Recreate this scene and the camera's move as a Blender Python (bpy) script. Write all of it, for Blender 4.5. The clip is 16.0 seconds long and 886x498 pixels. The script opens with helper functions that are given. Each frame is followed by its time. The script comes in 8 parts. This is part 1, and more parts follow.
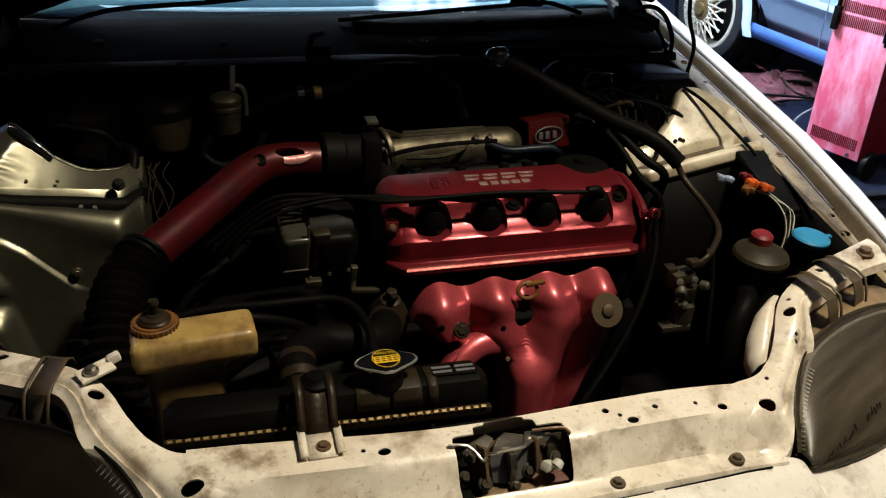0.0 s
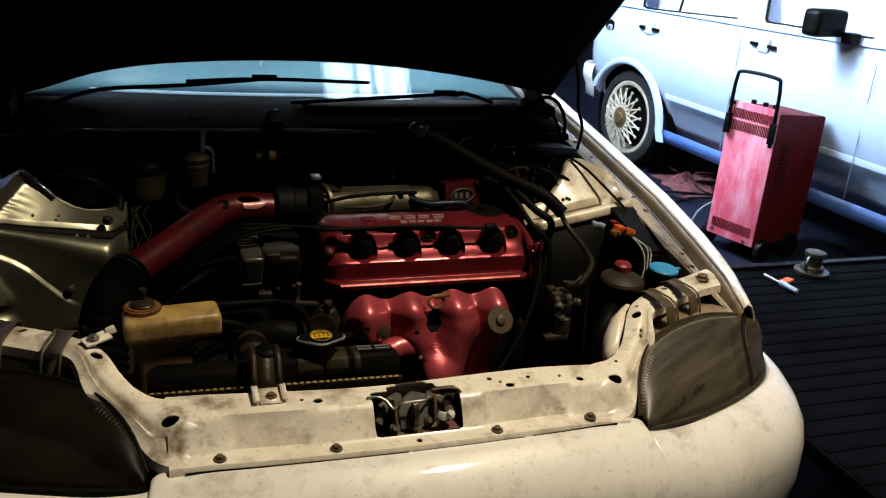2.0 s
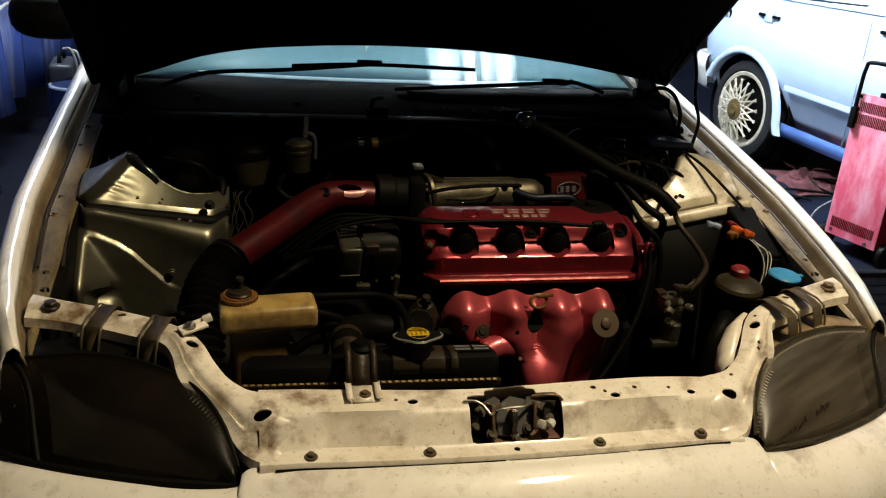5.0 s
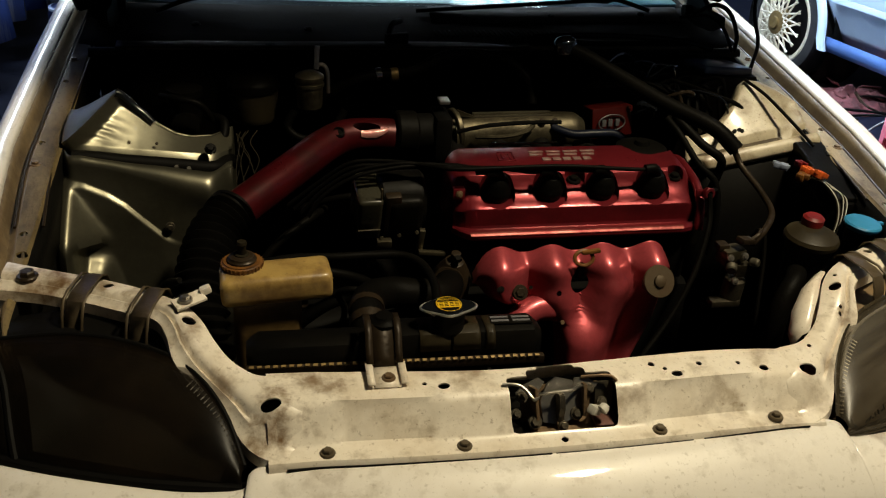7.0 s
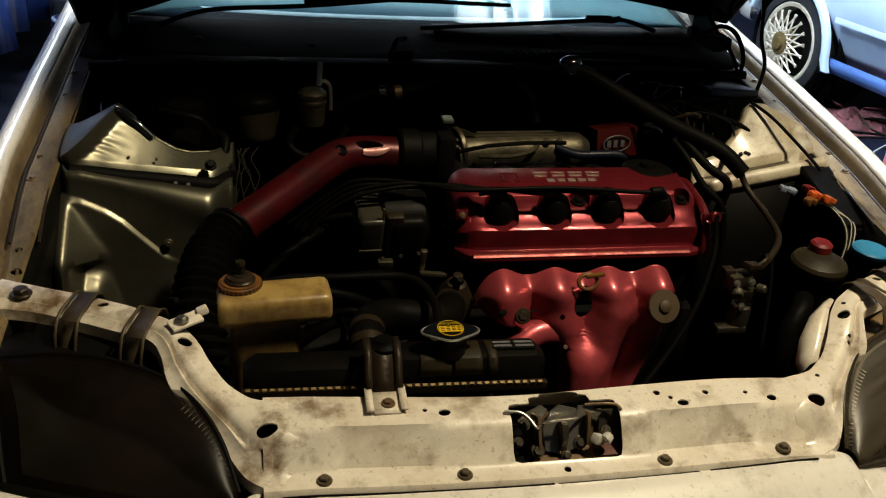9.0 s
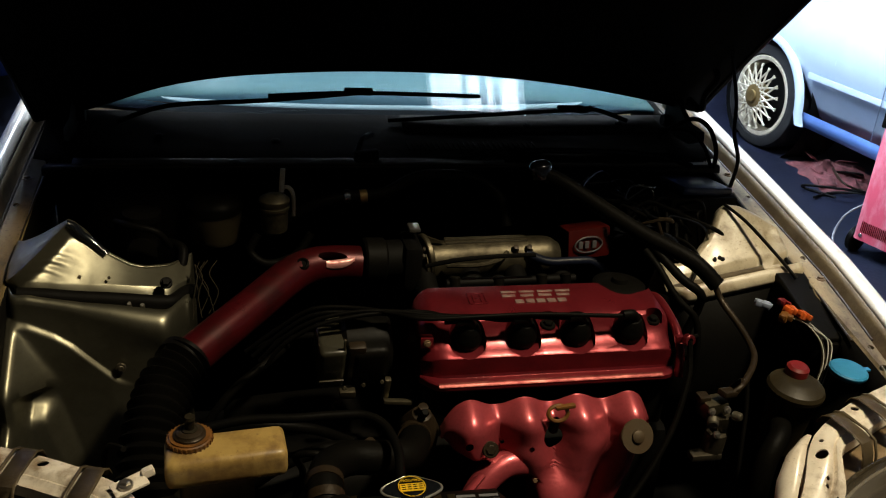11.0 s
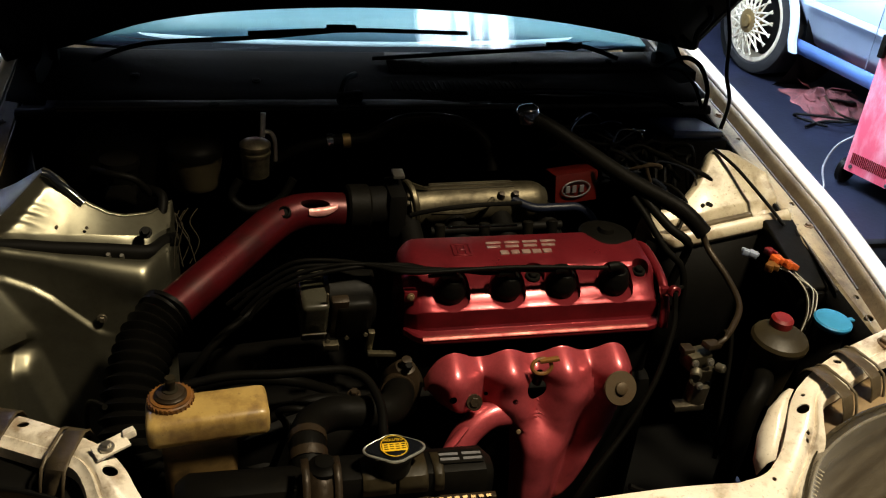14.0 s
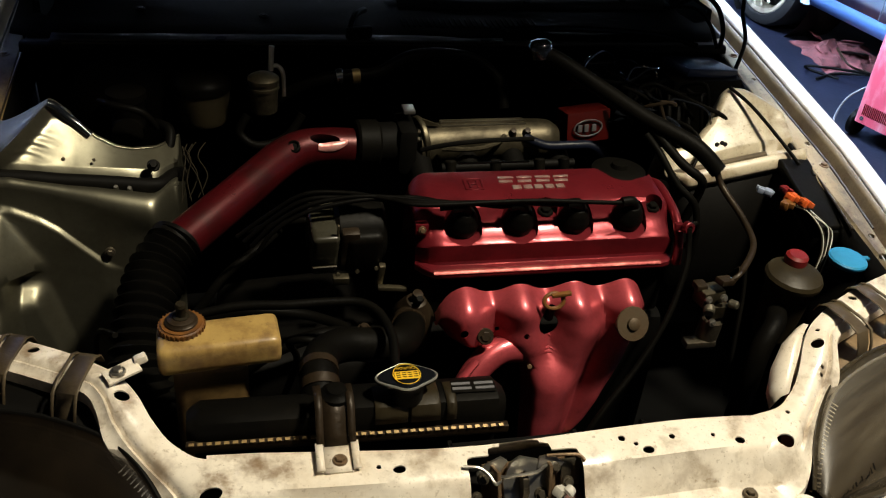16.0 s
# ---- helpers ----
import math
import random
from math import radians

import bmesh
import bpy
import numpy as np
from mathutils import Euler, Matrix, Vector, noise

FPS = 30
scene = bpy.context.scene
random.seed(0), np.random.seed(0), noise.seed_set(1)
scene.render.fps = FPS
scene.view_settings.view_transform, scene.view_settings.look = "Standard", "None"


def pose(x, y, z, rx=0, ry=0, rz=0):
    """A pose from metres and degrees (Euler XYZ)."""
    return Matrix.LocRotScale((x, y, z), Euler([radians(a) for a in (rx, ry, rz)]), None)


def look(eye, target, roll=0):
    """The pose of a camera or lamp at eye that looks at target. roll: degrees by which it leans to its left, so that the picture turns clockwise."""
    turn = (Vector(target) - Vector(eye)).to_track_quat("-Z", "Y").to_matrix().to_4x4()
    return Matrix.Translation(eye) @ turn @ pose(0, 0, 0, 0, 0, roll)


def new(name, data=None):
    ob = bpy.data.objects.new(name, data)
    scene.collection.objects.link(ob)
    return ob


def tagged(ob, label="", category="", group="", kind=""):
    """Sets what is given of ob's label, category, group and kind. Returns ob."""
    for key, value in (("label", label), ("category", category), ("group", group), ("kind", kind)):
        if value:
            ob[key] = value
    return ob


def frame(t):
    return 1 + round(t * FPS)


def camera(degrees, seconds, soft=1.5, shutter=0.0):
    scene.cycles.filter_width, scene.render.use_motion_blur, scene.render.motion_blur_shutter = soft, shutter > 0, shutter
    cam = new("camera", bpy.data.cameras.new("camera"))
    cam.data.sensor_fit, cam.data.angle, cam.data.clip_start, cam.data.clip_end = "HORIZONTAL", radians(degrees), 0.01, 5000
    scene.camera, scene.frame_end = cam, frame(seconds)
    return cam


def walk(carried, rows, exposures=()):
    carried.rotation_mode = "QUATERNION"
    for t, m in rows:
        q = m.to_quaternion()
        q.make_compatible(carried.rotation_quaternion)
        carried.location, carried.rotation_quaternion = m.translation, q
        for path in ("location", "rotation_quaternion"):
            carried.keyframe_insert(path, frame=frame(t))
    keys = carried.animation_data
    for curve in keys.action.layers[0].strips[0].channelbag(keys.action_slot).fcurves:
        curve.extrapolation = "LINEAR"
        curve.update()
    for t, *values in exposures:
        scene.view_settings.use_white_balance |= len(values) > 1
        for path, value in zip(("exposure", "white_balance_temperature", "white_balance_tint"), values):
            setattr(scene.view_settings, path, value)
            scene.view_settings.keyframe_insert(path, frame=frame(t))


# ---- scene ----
cam = camera(52.7, 16.0, soft=1.2)
PATH = [
    (0, (-0.316, -0.703, 1.398), (0.195, 0.979, 0.443), 3.2),
    (0.5, (-0.324, -0.748, 1.398), (0.218, 0.933, 0.46), 3.6),
    (1, (-0.34, -0.839, 1.409), (0.237, 0.868, 0.54), 3.9),
    (1.5, (-0.358, -0.962, 1.426), (0.226, 0.784, 0.647), 3.1),
    (2, (-0.376, -1.083, 1.412), (0.258, 0.673, 0.694), 4.8),
    (2.5, (-0.386, -1.139, 1.411), (0.229, 0.646, 0.752), 5.8),
    (3, (-0.378, -1.16, 1.413), (0.162, 0.669, 0.809), 4.5),
    (3.5, (-0.382, -1.155, 1.412), (0.105, 0.688, 0.805), 3.7),
    (4, (-0.38, -1.133, 1.409), (0.069, 0.703, 0.758), 3.5),
    (4.5, (-0.375, -1.094, 1.411), (0.055, 0.726, 0.702), 3.5),
    (5, (-0.366, -1.016, 1.402), (0.057, 0.784, 0.64), 4.4),
    (5.2, (-0.359, -0.982, 1.403), (0.045, 0.8, 0.589), 4.3),
    (7.5, (-0.341, -0.806, 1.372), (0.03, 0.922, 0.438), 3.3),
    (8, (-0.342, -0.799, 1.373), (0.011, 0.935, 0.44), 3.7),
    (10.3, (-0.329, -0.781, 1.384), (0.092, 0.971, 0.516), 4.4),
    (10.5, (-0.325, -0.754, 1.421), (0.092, 0.991, 0.537), 3.9),
    (11, (-0.304, -0.685, 1.491), (0.116, 1.076, 0.641), 4.5),
    (11.5, (-0.301, -0.652, 1.538), (0.142, 1.03, 0.549), 6.3),
    (12, (-0.299, -0.658, 1.543), (0.16, 1.015, 0.546), 7.1),
    (12.5, (-0.294, -0.66, 1.538), (0.163, 1.006, 0.53), 6.5),
    (13, (-0.293, -0.655, 1.535), (0.154, 1.018, 0.535), 5.6),
    (13.5, (-0.295, -0.648, 1.53), (0.154, 1.027, 0.532), 5.7),
    (14, (-0.289, -0.646, 1.525), (0.147, 1.026, 0.518), 5.1),
    (14.5, (-0.292, -0.64, 1.518), (0.154, 1.021, 0.496), 5.6),
    (15, (-0.292, -0.642, 1.511), (0.155, 1.003, 0.464), 5.6),
    (15.5, (-0.296, -0.646, 1.494), (0.131, 0.985, 0.418), 5.4),
    (16, (-0.3, -0.651, 1.483), (0.126, 0.975, 0.399), 5.5),
]
walk(cam, [(t, look(eye, target, roll)) for t, eye, target, roll in PATH], [(0, 0.02, 5850, 10), (1.5, -0.18, 6000, 10), (2.5, -0.18, 6200, 10), (3.5, -0.13, 6600, 9), (5, -0.18, 6700, 8), (7.5, -0.28, 6350, 6), (8, -0.33, 6350, 6),
                                                                          (10.5, -0.15, 6450, 8), (11, -0.25, 6450, 8), (11.5, 0.16, 6450, 9), (12.5, 0.28, 6450, 9), (14, 0.36, 6400, 9), (14.5, 0.34, 6250, 9), (16, 0.36, 5800, 9)])

# ---- light and air ----
world = bpy.data.worlds.new("world")
scene.world = world
world.use_nodes = True
world.node_tree.nodes["Background"].inputs[0].default_value = (0.45, 0.5, 0.62, 1)
world.node_tree.nodes["Background"].inputs[1].default_value = 0.01


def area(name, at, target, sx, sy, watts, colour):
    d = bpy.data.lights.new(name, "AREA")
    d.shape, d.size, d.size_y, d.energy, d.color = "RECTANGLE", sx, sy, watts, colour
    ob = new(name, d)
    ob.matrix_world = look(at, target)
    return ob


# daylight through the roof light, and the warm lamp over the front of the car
area("roof_light_daylight", (1.02, 2.9, 3.2), (1.99, 2.80, 2.98), 0.46, 2.4, 640, (0.66, 0.80, 1.0))
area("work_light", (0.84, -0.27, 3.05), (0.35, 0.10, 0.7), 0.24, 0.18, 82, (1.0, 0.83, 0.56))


# ---- materials ----
def nodes_of(name):
    m = bpy.data.materials.new(name)
    m.use_nodes = True
    return m, m.node_tree.nodes, m.node_tree.links, m.node_tree.nodes["Principled BSDF"]


def surface(name, base, rough=0.5, metal=0.0, dirt=None, amount=0.5, scale=6.0, fine=90.0, bump=0.15,
            coat=0.0, vary=0.15, lo=0.45, hi=0.68, spec=0.5, specks=0.0, stretch=None, stains=()):
    """A painted, cast or moulded surface: broad stains of dirt, fine grain, uneven gloss and relief."""
    m, n, l, p = nodes_of(name)
    tc = n.new("ShaderNodeTexCoord")
    big, small = n.new("ShaderNodeTexNoise"), n.new("ShaderNodeTexNoise")
    big.inputs["Scale"].default_value, big.inputs["Detail"].default_value = scale, 9
    big.inputs["Roughness"].default_value = 0.66
    small.inputs["Scale"].default_value, small.inputs["Detail"].default_value = fine, 6
    space = tc.outputs["Object"]
    if stretch:
        mp = n.new("ShaderNodeMapping")
        mp.vector_type = "TEXTURE"
        mp.inputs["Scale"].default_value, mp.inputs["Rotation"].default_value = stretch[0], [radians(a) for a in stretch[1]]
        l.new(space, mp.inputs["Vector"])
        space = mp.outputs[0]
    l.new(space, big.inputs["Vector"]), l.new(tc.outputs["Object"], small.inputs["Vector"])
    ramp = n.new("ShaderNodeValToRGB")
    ramp.color_ramp.elements[0].position, ramp.color_ramp.elements[1].position = lo, hi
    l.new(big.outputs["Fac"], ramp.inputs["Fac"])
    mul = n.new("ShaderNodeMath")
    mul.operation, mul.inputs[1].default_value = "MULTIPLY", amount
    l.new(ramp.outputs["Color"], mul.inputs[0])
    mix = n.new("ShaderNodeMixRGB")
    mix.inputs[1].default_value = (*base, 1)
    mix.inputs[2].default_value = (*(dirt or [c * 0.55 for c in base]), 1)
    l.new(mul.outputs[0], mix.inputs[0])
    grain = n.new("ShaderNodeMixRGB")
    grain.blend_type, grain.inputs[0].default_value = "MULTIPLY", vary
    l.new(mix.outputs[0], grain.inputs[1]), l.new(small.outputs["Fac"], grain.inputs[2])
    colour = grain.outputs[0]
    for x, y, z, r, force in stains:
        # a smear of grime about one place, broken up by the broad noise
        d, r2, w, mx, rag = (n.new(k) for k in ("ShaderNodeVectorMath", "ShaderNodeMapRange", "ShaderNodeMath", "ShaderNodeMixRGB", "ShaderNodeMath"))
        d.operation, d.inputs[1].default_value = "DISTANCE", (x, y, z)
        blot = n.new("ShaderNodeTexNoise")
        blot.inputs["Scale"].default_value, blot.inputs["Detail"].default_value, blot.inputs["Roughness"].default_value = 38, 9, 0.62
        rag.operation, rag.inputs[1].default_value = "MULTIPLY_ADD", -3.2 * r
        sm = n.new("ShaderNodeMath")
        sm.operation, sm.inputs[1].default_value = "ADD", 1.6 * r
        r2.interpolation_type = "SMOOTHSTEP"
        r2.inputs["From Min"].default_value, r2.inputs["From Max"].default_value = r, -r * 0.35
        r2.inputs["To Max"].default_value = force * 1.15
        mx.inputs[2].default_value = (0.15, 0.085, 0.033, 1)
        l.new(tc.outputs["Object"], blot.inputs["Vector"]), l.new(blot.outputs["Fac"], rag.inputs[0])
        l.new(tc.outputs["Object"], d.inputs[0]), l.new(d.outputs["Value"], sm.inputs[0]), l.new(sm.outputs[0], rag.inputs[2])
        l.new(rag.outputs[0], r2.inputs["Value"])
        w.operation, w.inputs[1].default_value, w.use_clamp = "MULTIPLY", 1.0, True
        l.new(r2.outputs[0], w.inputs[0])
        l.new(w.outputs[0], mx.inputs[0]), l.new(colour, mx.inputs[1])
        colour = mx.outputs[0]
    if specks:
        # blotches and flecks of brown grime
        for size, low, high, force in ((30, 0.55, 0.68, 0.7), (130, 0.60, 0.68, 0.8), (380, 0.63, 0.69, 0.8)):
            t, r2, w, mx = (n.new(k) for k in ("ShaderNodeTexNoise", "ShaderNodeMapRange", "ShaderNodeMath", "ShaderNodeMixRGB"))
            t.inputs["Scale"].default_value, t.inputs["Detail"].default_value, t.inputs["Roughness"].default_value = size, 7, 0.62
            r2.inputs["From Min"].default_value, r2.inputs["From Max"].default_value = low, high
            w.operation, w.inputs[1].default_value = "MULTIPLY", force * specks
            mx.inputs[2].default_value = (*[c * 0.6 for c in (dirt or base)], 1)
            l.new(tc.outputs["Object"], t.inputs["Vector"]), l.new(t.outputs["Fac"], r2.inputs["Value"]), l.new(r2.outputs[0], w.inputs[0])
            l.new(w.outputs[0], mx.inputs[0]), l.new(colour, mx.inputs[1])
            colour = mx.outputs[0]
    l.new(colour, p.inputs["Base Color"])
    rr = n.new("ShaderNodeMapRange")
    rr.inputs["To Min"].default_value, rr.inputs["To Max"].default_value = max(0.03, rough - 0.12), min(1, rough + 0.16)
    l.new(big.outputs["Fac"], rr.inputs["Value"]), l.new(rr.outputs[0], p.inputs["Roughness"])
    p.inputs["Metallic"].default_value = metal
    p.inputs["Coat Weight"].default_value, p.inputs["Coat Roughness"].default_value = coat, 0.05 if coat > 0.5 else 0.12
    p.inputs["Specular IOR Level"].default_value = spec
    if bump:
        b = n.new("ShaderNodeBump")
        b.inputs["Strength"].default_value, b.inputs["Distance"].default_value = bump, 0.002
        l.new(small.outputs["Fac"], b.inputs["Height"]), l.new(b.outputs[0], p.inputs["Normal"])
    return m


def glow(name, colour, strength):
    m, n, l, p = nodes_of(name)
    p.inputs["Base Color"].default_value = (*colour, 1)
    p.inputs["Emission Color"].default_value, p.inputs["Emission Strength"].default_value = (*colour, 1), strength
    return m


def glass(name, colour=(0.9, 0.95, 0.95), rough=0.02, alpha=0.12, spec=0.5, ior=1.5, dust=0.0):
    """Thin glass: mostly clear, with a mirror's gloss on it."""
    m, n, l, p = nodes_of(name)
    p.inputs["Base Color"].default_value = (*colour, 1)
    p.inputs["Roughness"].default_value, p.inputs["Alpha"].default_value = rough, alpha
    p.inputs["Specular IOR Level"].default_value = spec
    clear, gloss, mix, fres = (n.new(k) for k in ("ShaderNodeBsdfTransparent", "ShaderNodeBsdfGlossy", "ShaderNodeMixShader", "ShaderNodeFresnel"))
    clear.inputs[0].default_value = (*colour, 1)
    gloss.inputs["Roughness"].default_value = rough
    fres.inputs[0].default_value = ior
    l.new(fres.outputs[0], mix.inputs[0]), l.new(clear.outputs[0], mix.inputs[1]), l.new(gloss.outputs[0], mix.inputs[2])
    out = mix.outputs[0]
    # dust film tinted blue, doubling as hazy daylight on the glass
    if dust:
        haze_film, both = n.new("ShaderNodeBsdfDiffuse"), n.new("ShaderNodeMixShader")
        haze_film.inputs[0].default_value = (0.25, 0.30, 0.50, 1)
        both.inputs[0].default_value = dust
        l.new(out, both.inputs[1]), l.new(haze_film.outputs[0], both.inputs[2])
        out = both.outputs[0]
    l.new(out, n["Material Output"].inputs[0])
    return m


WHITE = surface("aged_white_paint", (0.81, 0.745, 0.635), 0.34, 0, (0.40, 0.29, 0.16), 0.5, 9, 120, 0.10, 0.3, 0.12, 0.46, 0.72, specks=0.7,
                stains=((-0.353, 0.020, 0.68, 0.05, 0.9), (0.352, 0.020, 0.67, 0.040, 0.4), (0.215, 0.025, 0.69, 0.05, 0.4), (-0.30, 0.09, 0.716, 0.06, 0.8), (-0.11, 0.09, 0.716, 0.07, 0.6),
                        (0.30, -0.005, 0.67, 0.05, 0.35), (0.10, 0.03, 0.70, 0.035, 0.6), (0.46, 0.115, 0.73, 0.035, 0.5), (-0.51, 0.20, 0.765, 0.05, 0.7), (-0.63, 0.27, 0.765, 0.08, 0.9), (0.65, 0.28, 0.77, 0.05, 0.7), (-0.355, 0.045, 0.705, 0.03, 0.6), (-0.445, 0.150, 0.757, 0.035, 0.7), (-0.405, 0.085, 0.712, 0.03, 0.6), (-0.565, 0.250, 0.766, 0.035, 0.7),
                        (0.445, 0.118, 0.735, 0.028, 0.6), (0.400, 0.058, 0.697, 0.03, 0.6), (0.30, 0.088, 0.716, 0.03, 0.6)))
TOWER_WHITE = surface("stained_white_tower", (0.54, 0.48, 0.355), 0.36, 0, (0.20, 0.14, 0.07), 0.8, 14, 130, 0.12, 0.3, 0.2, 0.44, 0.68, specks=0.8,
                      stains=((0.455, 0.61, 0.775, 0.035, 1.0), (0.49, 0.60, 0.785, 0.030, 0.9), (0.53, 0.60, 0.79, 0.025, 0.7), (0.475, 0.64, 0.79, 0.022, 0.8), (0.64, 0.61, 0.81, 0.03, 0.7)))
# darker copy of the gutter: its grime plus the dimmer side's shade
GUTTER_DIM = surface("shaded_wing_gutter", (0.20, 0.148, 0.066), 0.55, 0, (0.040, 0.025, 0.010), 0.95, 12, 140, 0.2, 0.0, 0.2, 0.43, 0.66, spec=0.25, specks=0.8, stretch=((0.6, 2.5, 0.6), (0, 0, 0)))
GUTTER = surface("grimy_white_gutter", (0.34, 0.265, 0.145), 0.5, 0, (0.045, 0.028, 0.011), 0.95, 12, 140, 0.15, 0.1, 0.2, 0.43, 0.66, specks=1.0, stretch=((0.6, 2.5, 0.6), (0, 0, 0)))
WHITE_CLEAN = surface("white_body_paint", (0.79, 0.755, 0.695), 0.42, 0, (0.38, 0.30, 0.18), 0.42, 5, 160, 0.03, 0.8, 0.06, 0.52, 0.78, specks=0.4,
                      stains=((0.26, -0.05, 0.655, 0.05, 0.2), (0.44, -0.02, 0.633, 0.03, 0.5), (0.60, 0.02, 0.64, 0.05, 0.25), (-0.30, -0.02, 0.658, 0.05, 0.35)))
GREY_METAL = surface("greyed_apron_metal", (0.235, 0.225, 0.165), 0.35, 0.92, (0.085, 0.072, 0.043), 0.6, 8, 110, 0.06, 0.0, 0.15, 0.44, 0.74, specks=0.2)
RED = surface("metallic_red_enamel", (0.205, 0.016, 0.024), 0.31, 0.6, (0.075, 0.006, 0.009), 0.65, 14, 220, 0.10, 0.25, 0.2, specks=0.15)
PINK = surface("red_painted_heat_shield", (0.50, 0.075, 0.092), 0.34, 0.48, (0.17, 0.018, 0.022), 0.6, 11, 180, 0.10, 0.5, 0.25, 0.46, 0.72, specks=0.25)
RED_PIPE = surface("scuffed_red_pipe", (0.080, 0.0055, 0.008), 0.30, 0.45, (0.028, 0.003, 0.003), 0.8, 20, 240, 0.10, 0.25, 0.3, 0.42, 0.68, specks=0.6)
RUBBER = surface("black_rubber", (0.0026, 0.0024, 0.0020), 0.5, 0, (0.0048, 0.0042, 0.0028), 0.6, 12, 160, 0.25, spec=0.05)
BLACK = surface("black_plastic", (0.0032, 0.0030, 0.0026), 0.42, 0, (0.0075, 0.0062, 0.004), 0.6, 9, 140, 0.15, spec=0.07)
# near-black for bay walls, recesses and hidden structure
NEAR_BLACK = surface("near_black_surface", (0.0032, 0.0029, 0.0024), 0.6, 0, (0.0012, 0.0011, 0.0009), 0.8, 6, 90, 0.25, spec=0.08)
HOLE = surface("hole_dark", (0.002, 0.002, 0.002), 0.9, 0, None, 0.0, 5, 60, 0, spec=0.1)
ALLOY = surface("oxidised_cast_alloy", (0.27, 0.245, 0.185), 0.4, 0.9, (0.07, 0.06, 0.04), 0.8, 14, 200, 0.35, 0, 0.3)
STEEL = surface("dull_steel", (0.5, 0.48, 0.43), 0.33, 0.95, (0.2, 0.15, 0.1), 0.5, 18, 220, 0.15)
GREASE = surface("greasy_dark_steel", (0.15, 0.13, 0.095), 0.35, 0.8, (0.03, 0.024, 0.016), 0.8, 30, 220, 0.3)
CAST = surface("grimy_cast_alloy", (0.125, 0.108, 0.070), 0.44, 0.8, (0.026, 0.021, 0.012), 0.9, 16, 200, 0.14, 0, 0.3, 0.42, 0.64, specks=0.4)
EDGE = surface("worn_bare_flange", (0.28, 0.075, 0.065), 0.38, 0.7, (0.14, 0.014, 0.018), 0.95, 26, 200, 0.2, 0, 0.3, 0.40, 0.62)
LIP_GLINT = surface("glint_dented_red", (0.72, 0.36, 0.33), 0.32, 0.4, (0.45, 0.08, 0.09), 0.6, 60, 200, 0.4)
INDICATOR = surface("smoked_corner_lens", (0.030, 0.024, 0.014), 0.22, 0, (0.060, 0.046, 0.028), 0.6, 8, 120, 0.04, 0.3, 0.1, stretch=((0.5, 0.5, 0.06), (0, 0, 0)))
FLUTE = surface("pale_moulded_flutes", (0.60, 0.54, 0.42), 0.25, 0.2, None, 0.4, 30, 200, 0.05)
CHANNEL = surface("brown_drip_channel", (0.20, 0.145, 0.075), 0.5, 0, (0.06, 0.035, 0.015), 0.8, 12, 160, 0.25, specks=0.5)
BRACKET = surface("oily_brown_steel", (0.030, 0.020, 0.011), 0.40, 0.3, (0.012, 0.008, 0.004), 0.8, 18, 180, 0.3, spec=0.3)
CRIMP = surface("dulled_brass_crimp", (0.30, 0.20, 0.075), 0.4, 0.4, (0.07, 0.04, 0.014), 0.8, 40, 200, 0.1)
CAP_METAL = surface("dulled_cap_metal", (0.68, 0.67, 0.62), 0.32, 0.85, (0.3, 0.27, 0.2), 0.4, 30, 240, 0.05)
GLOSS_BLACK = surface("glossy_black_cap", (0.006, 0.007, 0.009), 0.12, 0, None, 0.2, 20, 160, 0.0, 1.0)
PALE_STRIP = surface("pale_blue_strip", (0.52, 0.64, 0.70), 0.5, 0, None, 0.3, 10, 120, 0.05)
NAVY = surface("dark_blue_rubber", (0.005, 0.007, 0.016), 0.4, 0, (0.004, 0.006, 0.014), 0.5, 14, 150, 0.15, spec=0.2)
CHROME = surface("bright_steel", (0.75, 0.75, 0.73), 0.12, 1.0, (0.4, 0.38, 0.33), 0.3, 20, 260, 0.04)
RUST = surface("brown_rusty_steel", (0.20, 0.13, 0.07), 0.5, 0.5, (0.06, 0.035, 0.018), 0.7, 18, 200, 0.35, 0, 0.3)
WASHER = surface("old_brown_washer", (0.070, 0.048, 0.024), 0.6, 0.3, (0.07, 0.035, 0.012), 0.8, 34, 220, 0.2)
RUST_RED = surface("red_brown_rust", (0.10, 0.028, 0.014), 0.6, 0.1, (0.03, 0.01, 0.006), 0.7, 30, 200, 0.3)
BROWN = surface("dusty_brown_bracket", (0.10, 0.075, 0.042), 0.45, 0.2, (0.022, 0.015, 0.008), 0.8, 16, 180, 0.25)
TAN = surface("yellowed_nylon", (0.41, 0.275, 0.085), 0.36, 0, (0.13, 0.06, 0.012), 0.85, 14, 140, 0.1, 0.2, 0.2, 0.46, 0.68, specks=0.4,
              stains=((-0.272, 0.200, 0.775, 0.020, 0.9), (-0.270, 0.232, 0.795, 0.020, 0.8), (-0.40, 0.22, 0.790, 0.028, 0.8), (-0.34, 0.196, 0.755, 0.045, 0.45),
                      (-0.284, 0.195, 0.785, 0.012, 1.0), (-0.284, 0.215, 0.797, 0.012, 1.0), (-0.284, 0.190, 0.765, 0.014, 1.0), (-0.382, 0.20, 0.775, 0.03, 0.8), (-0.41, 0.20, 0.75, 0.03, 0.9), (-0.30, 0.19, 0.735, 0.03, 0.7)))
TAN_GRIMY = surface("grimy_yellowed_nylon", (0.16, 0.10, 0.035), 0.45, 0, (0.03, 0.016, 0.005), 0.9, 16, 140, 0.15, 0.0, 0.2, 0.42, 0.64, specks=0.5)
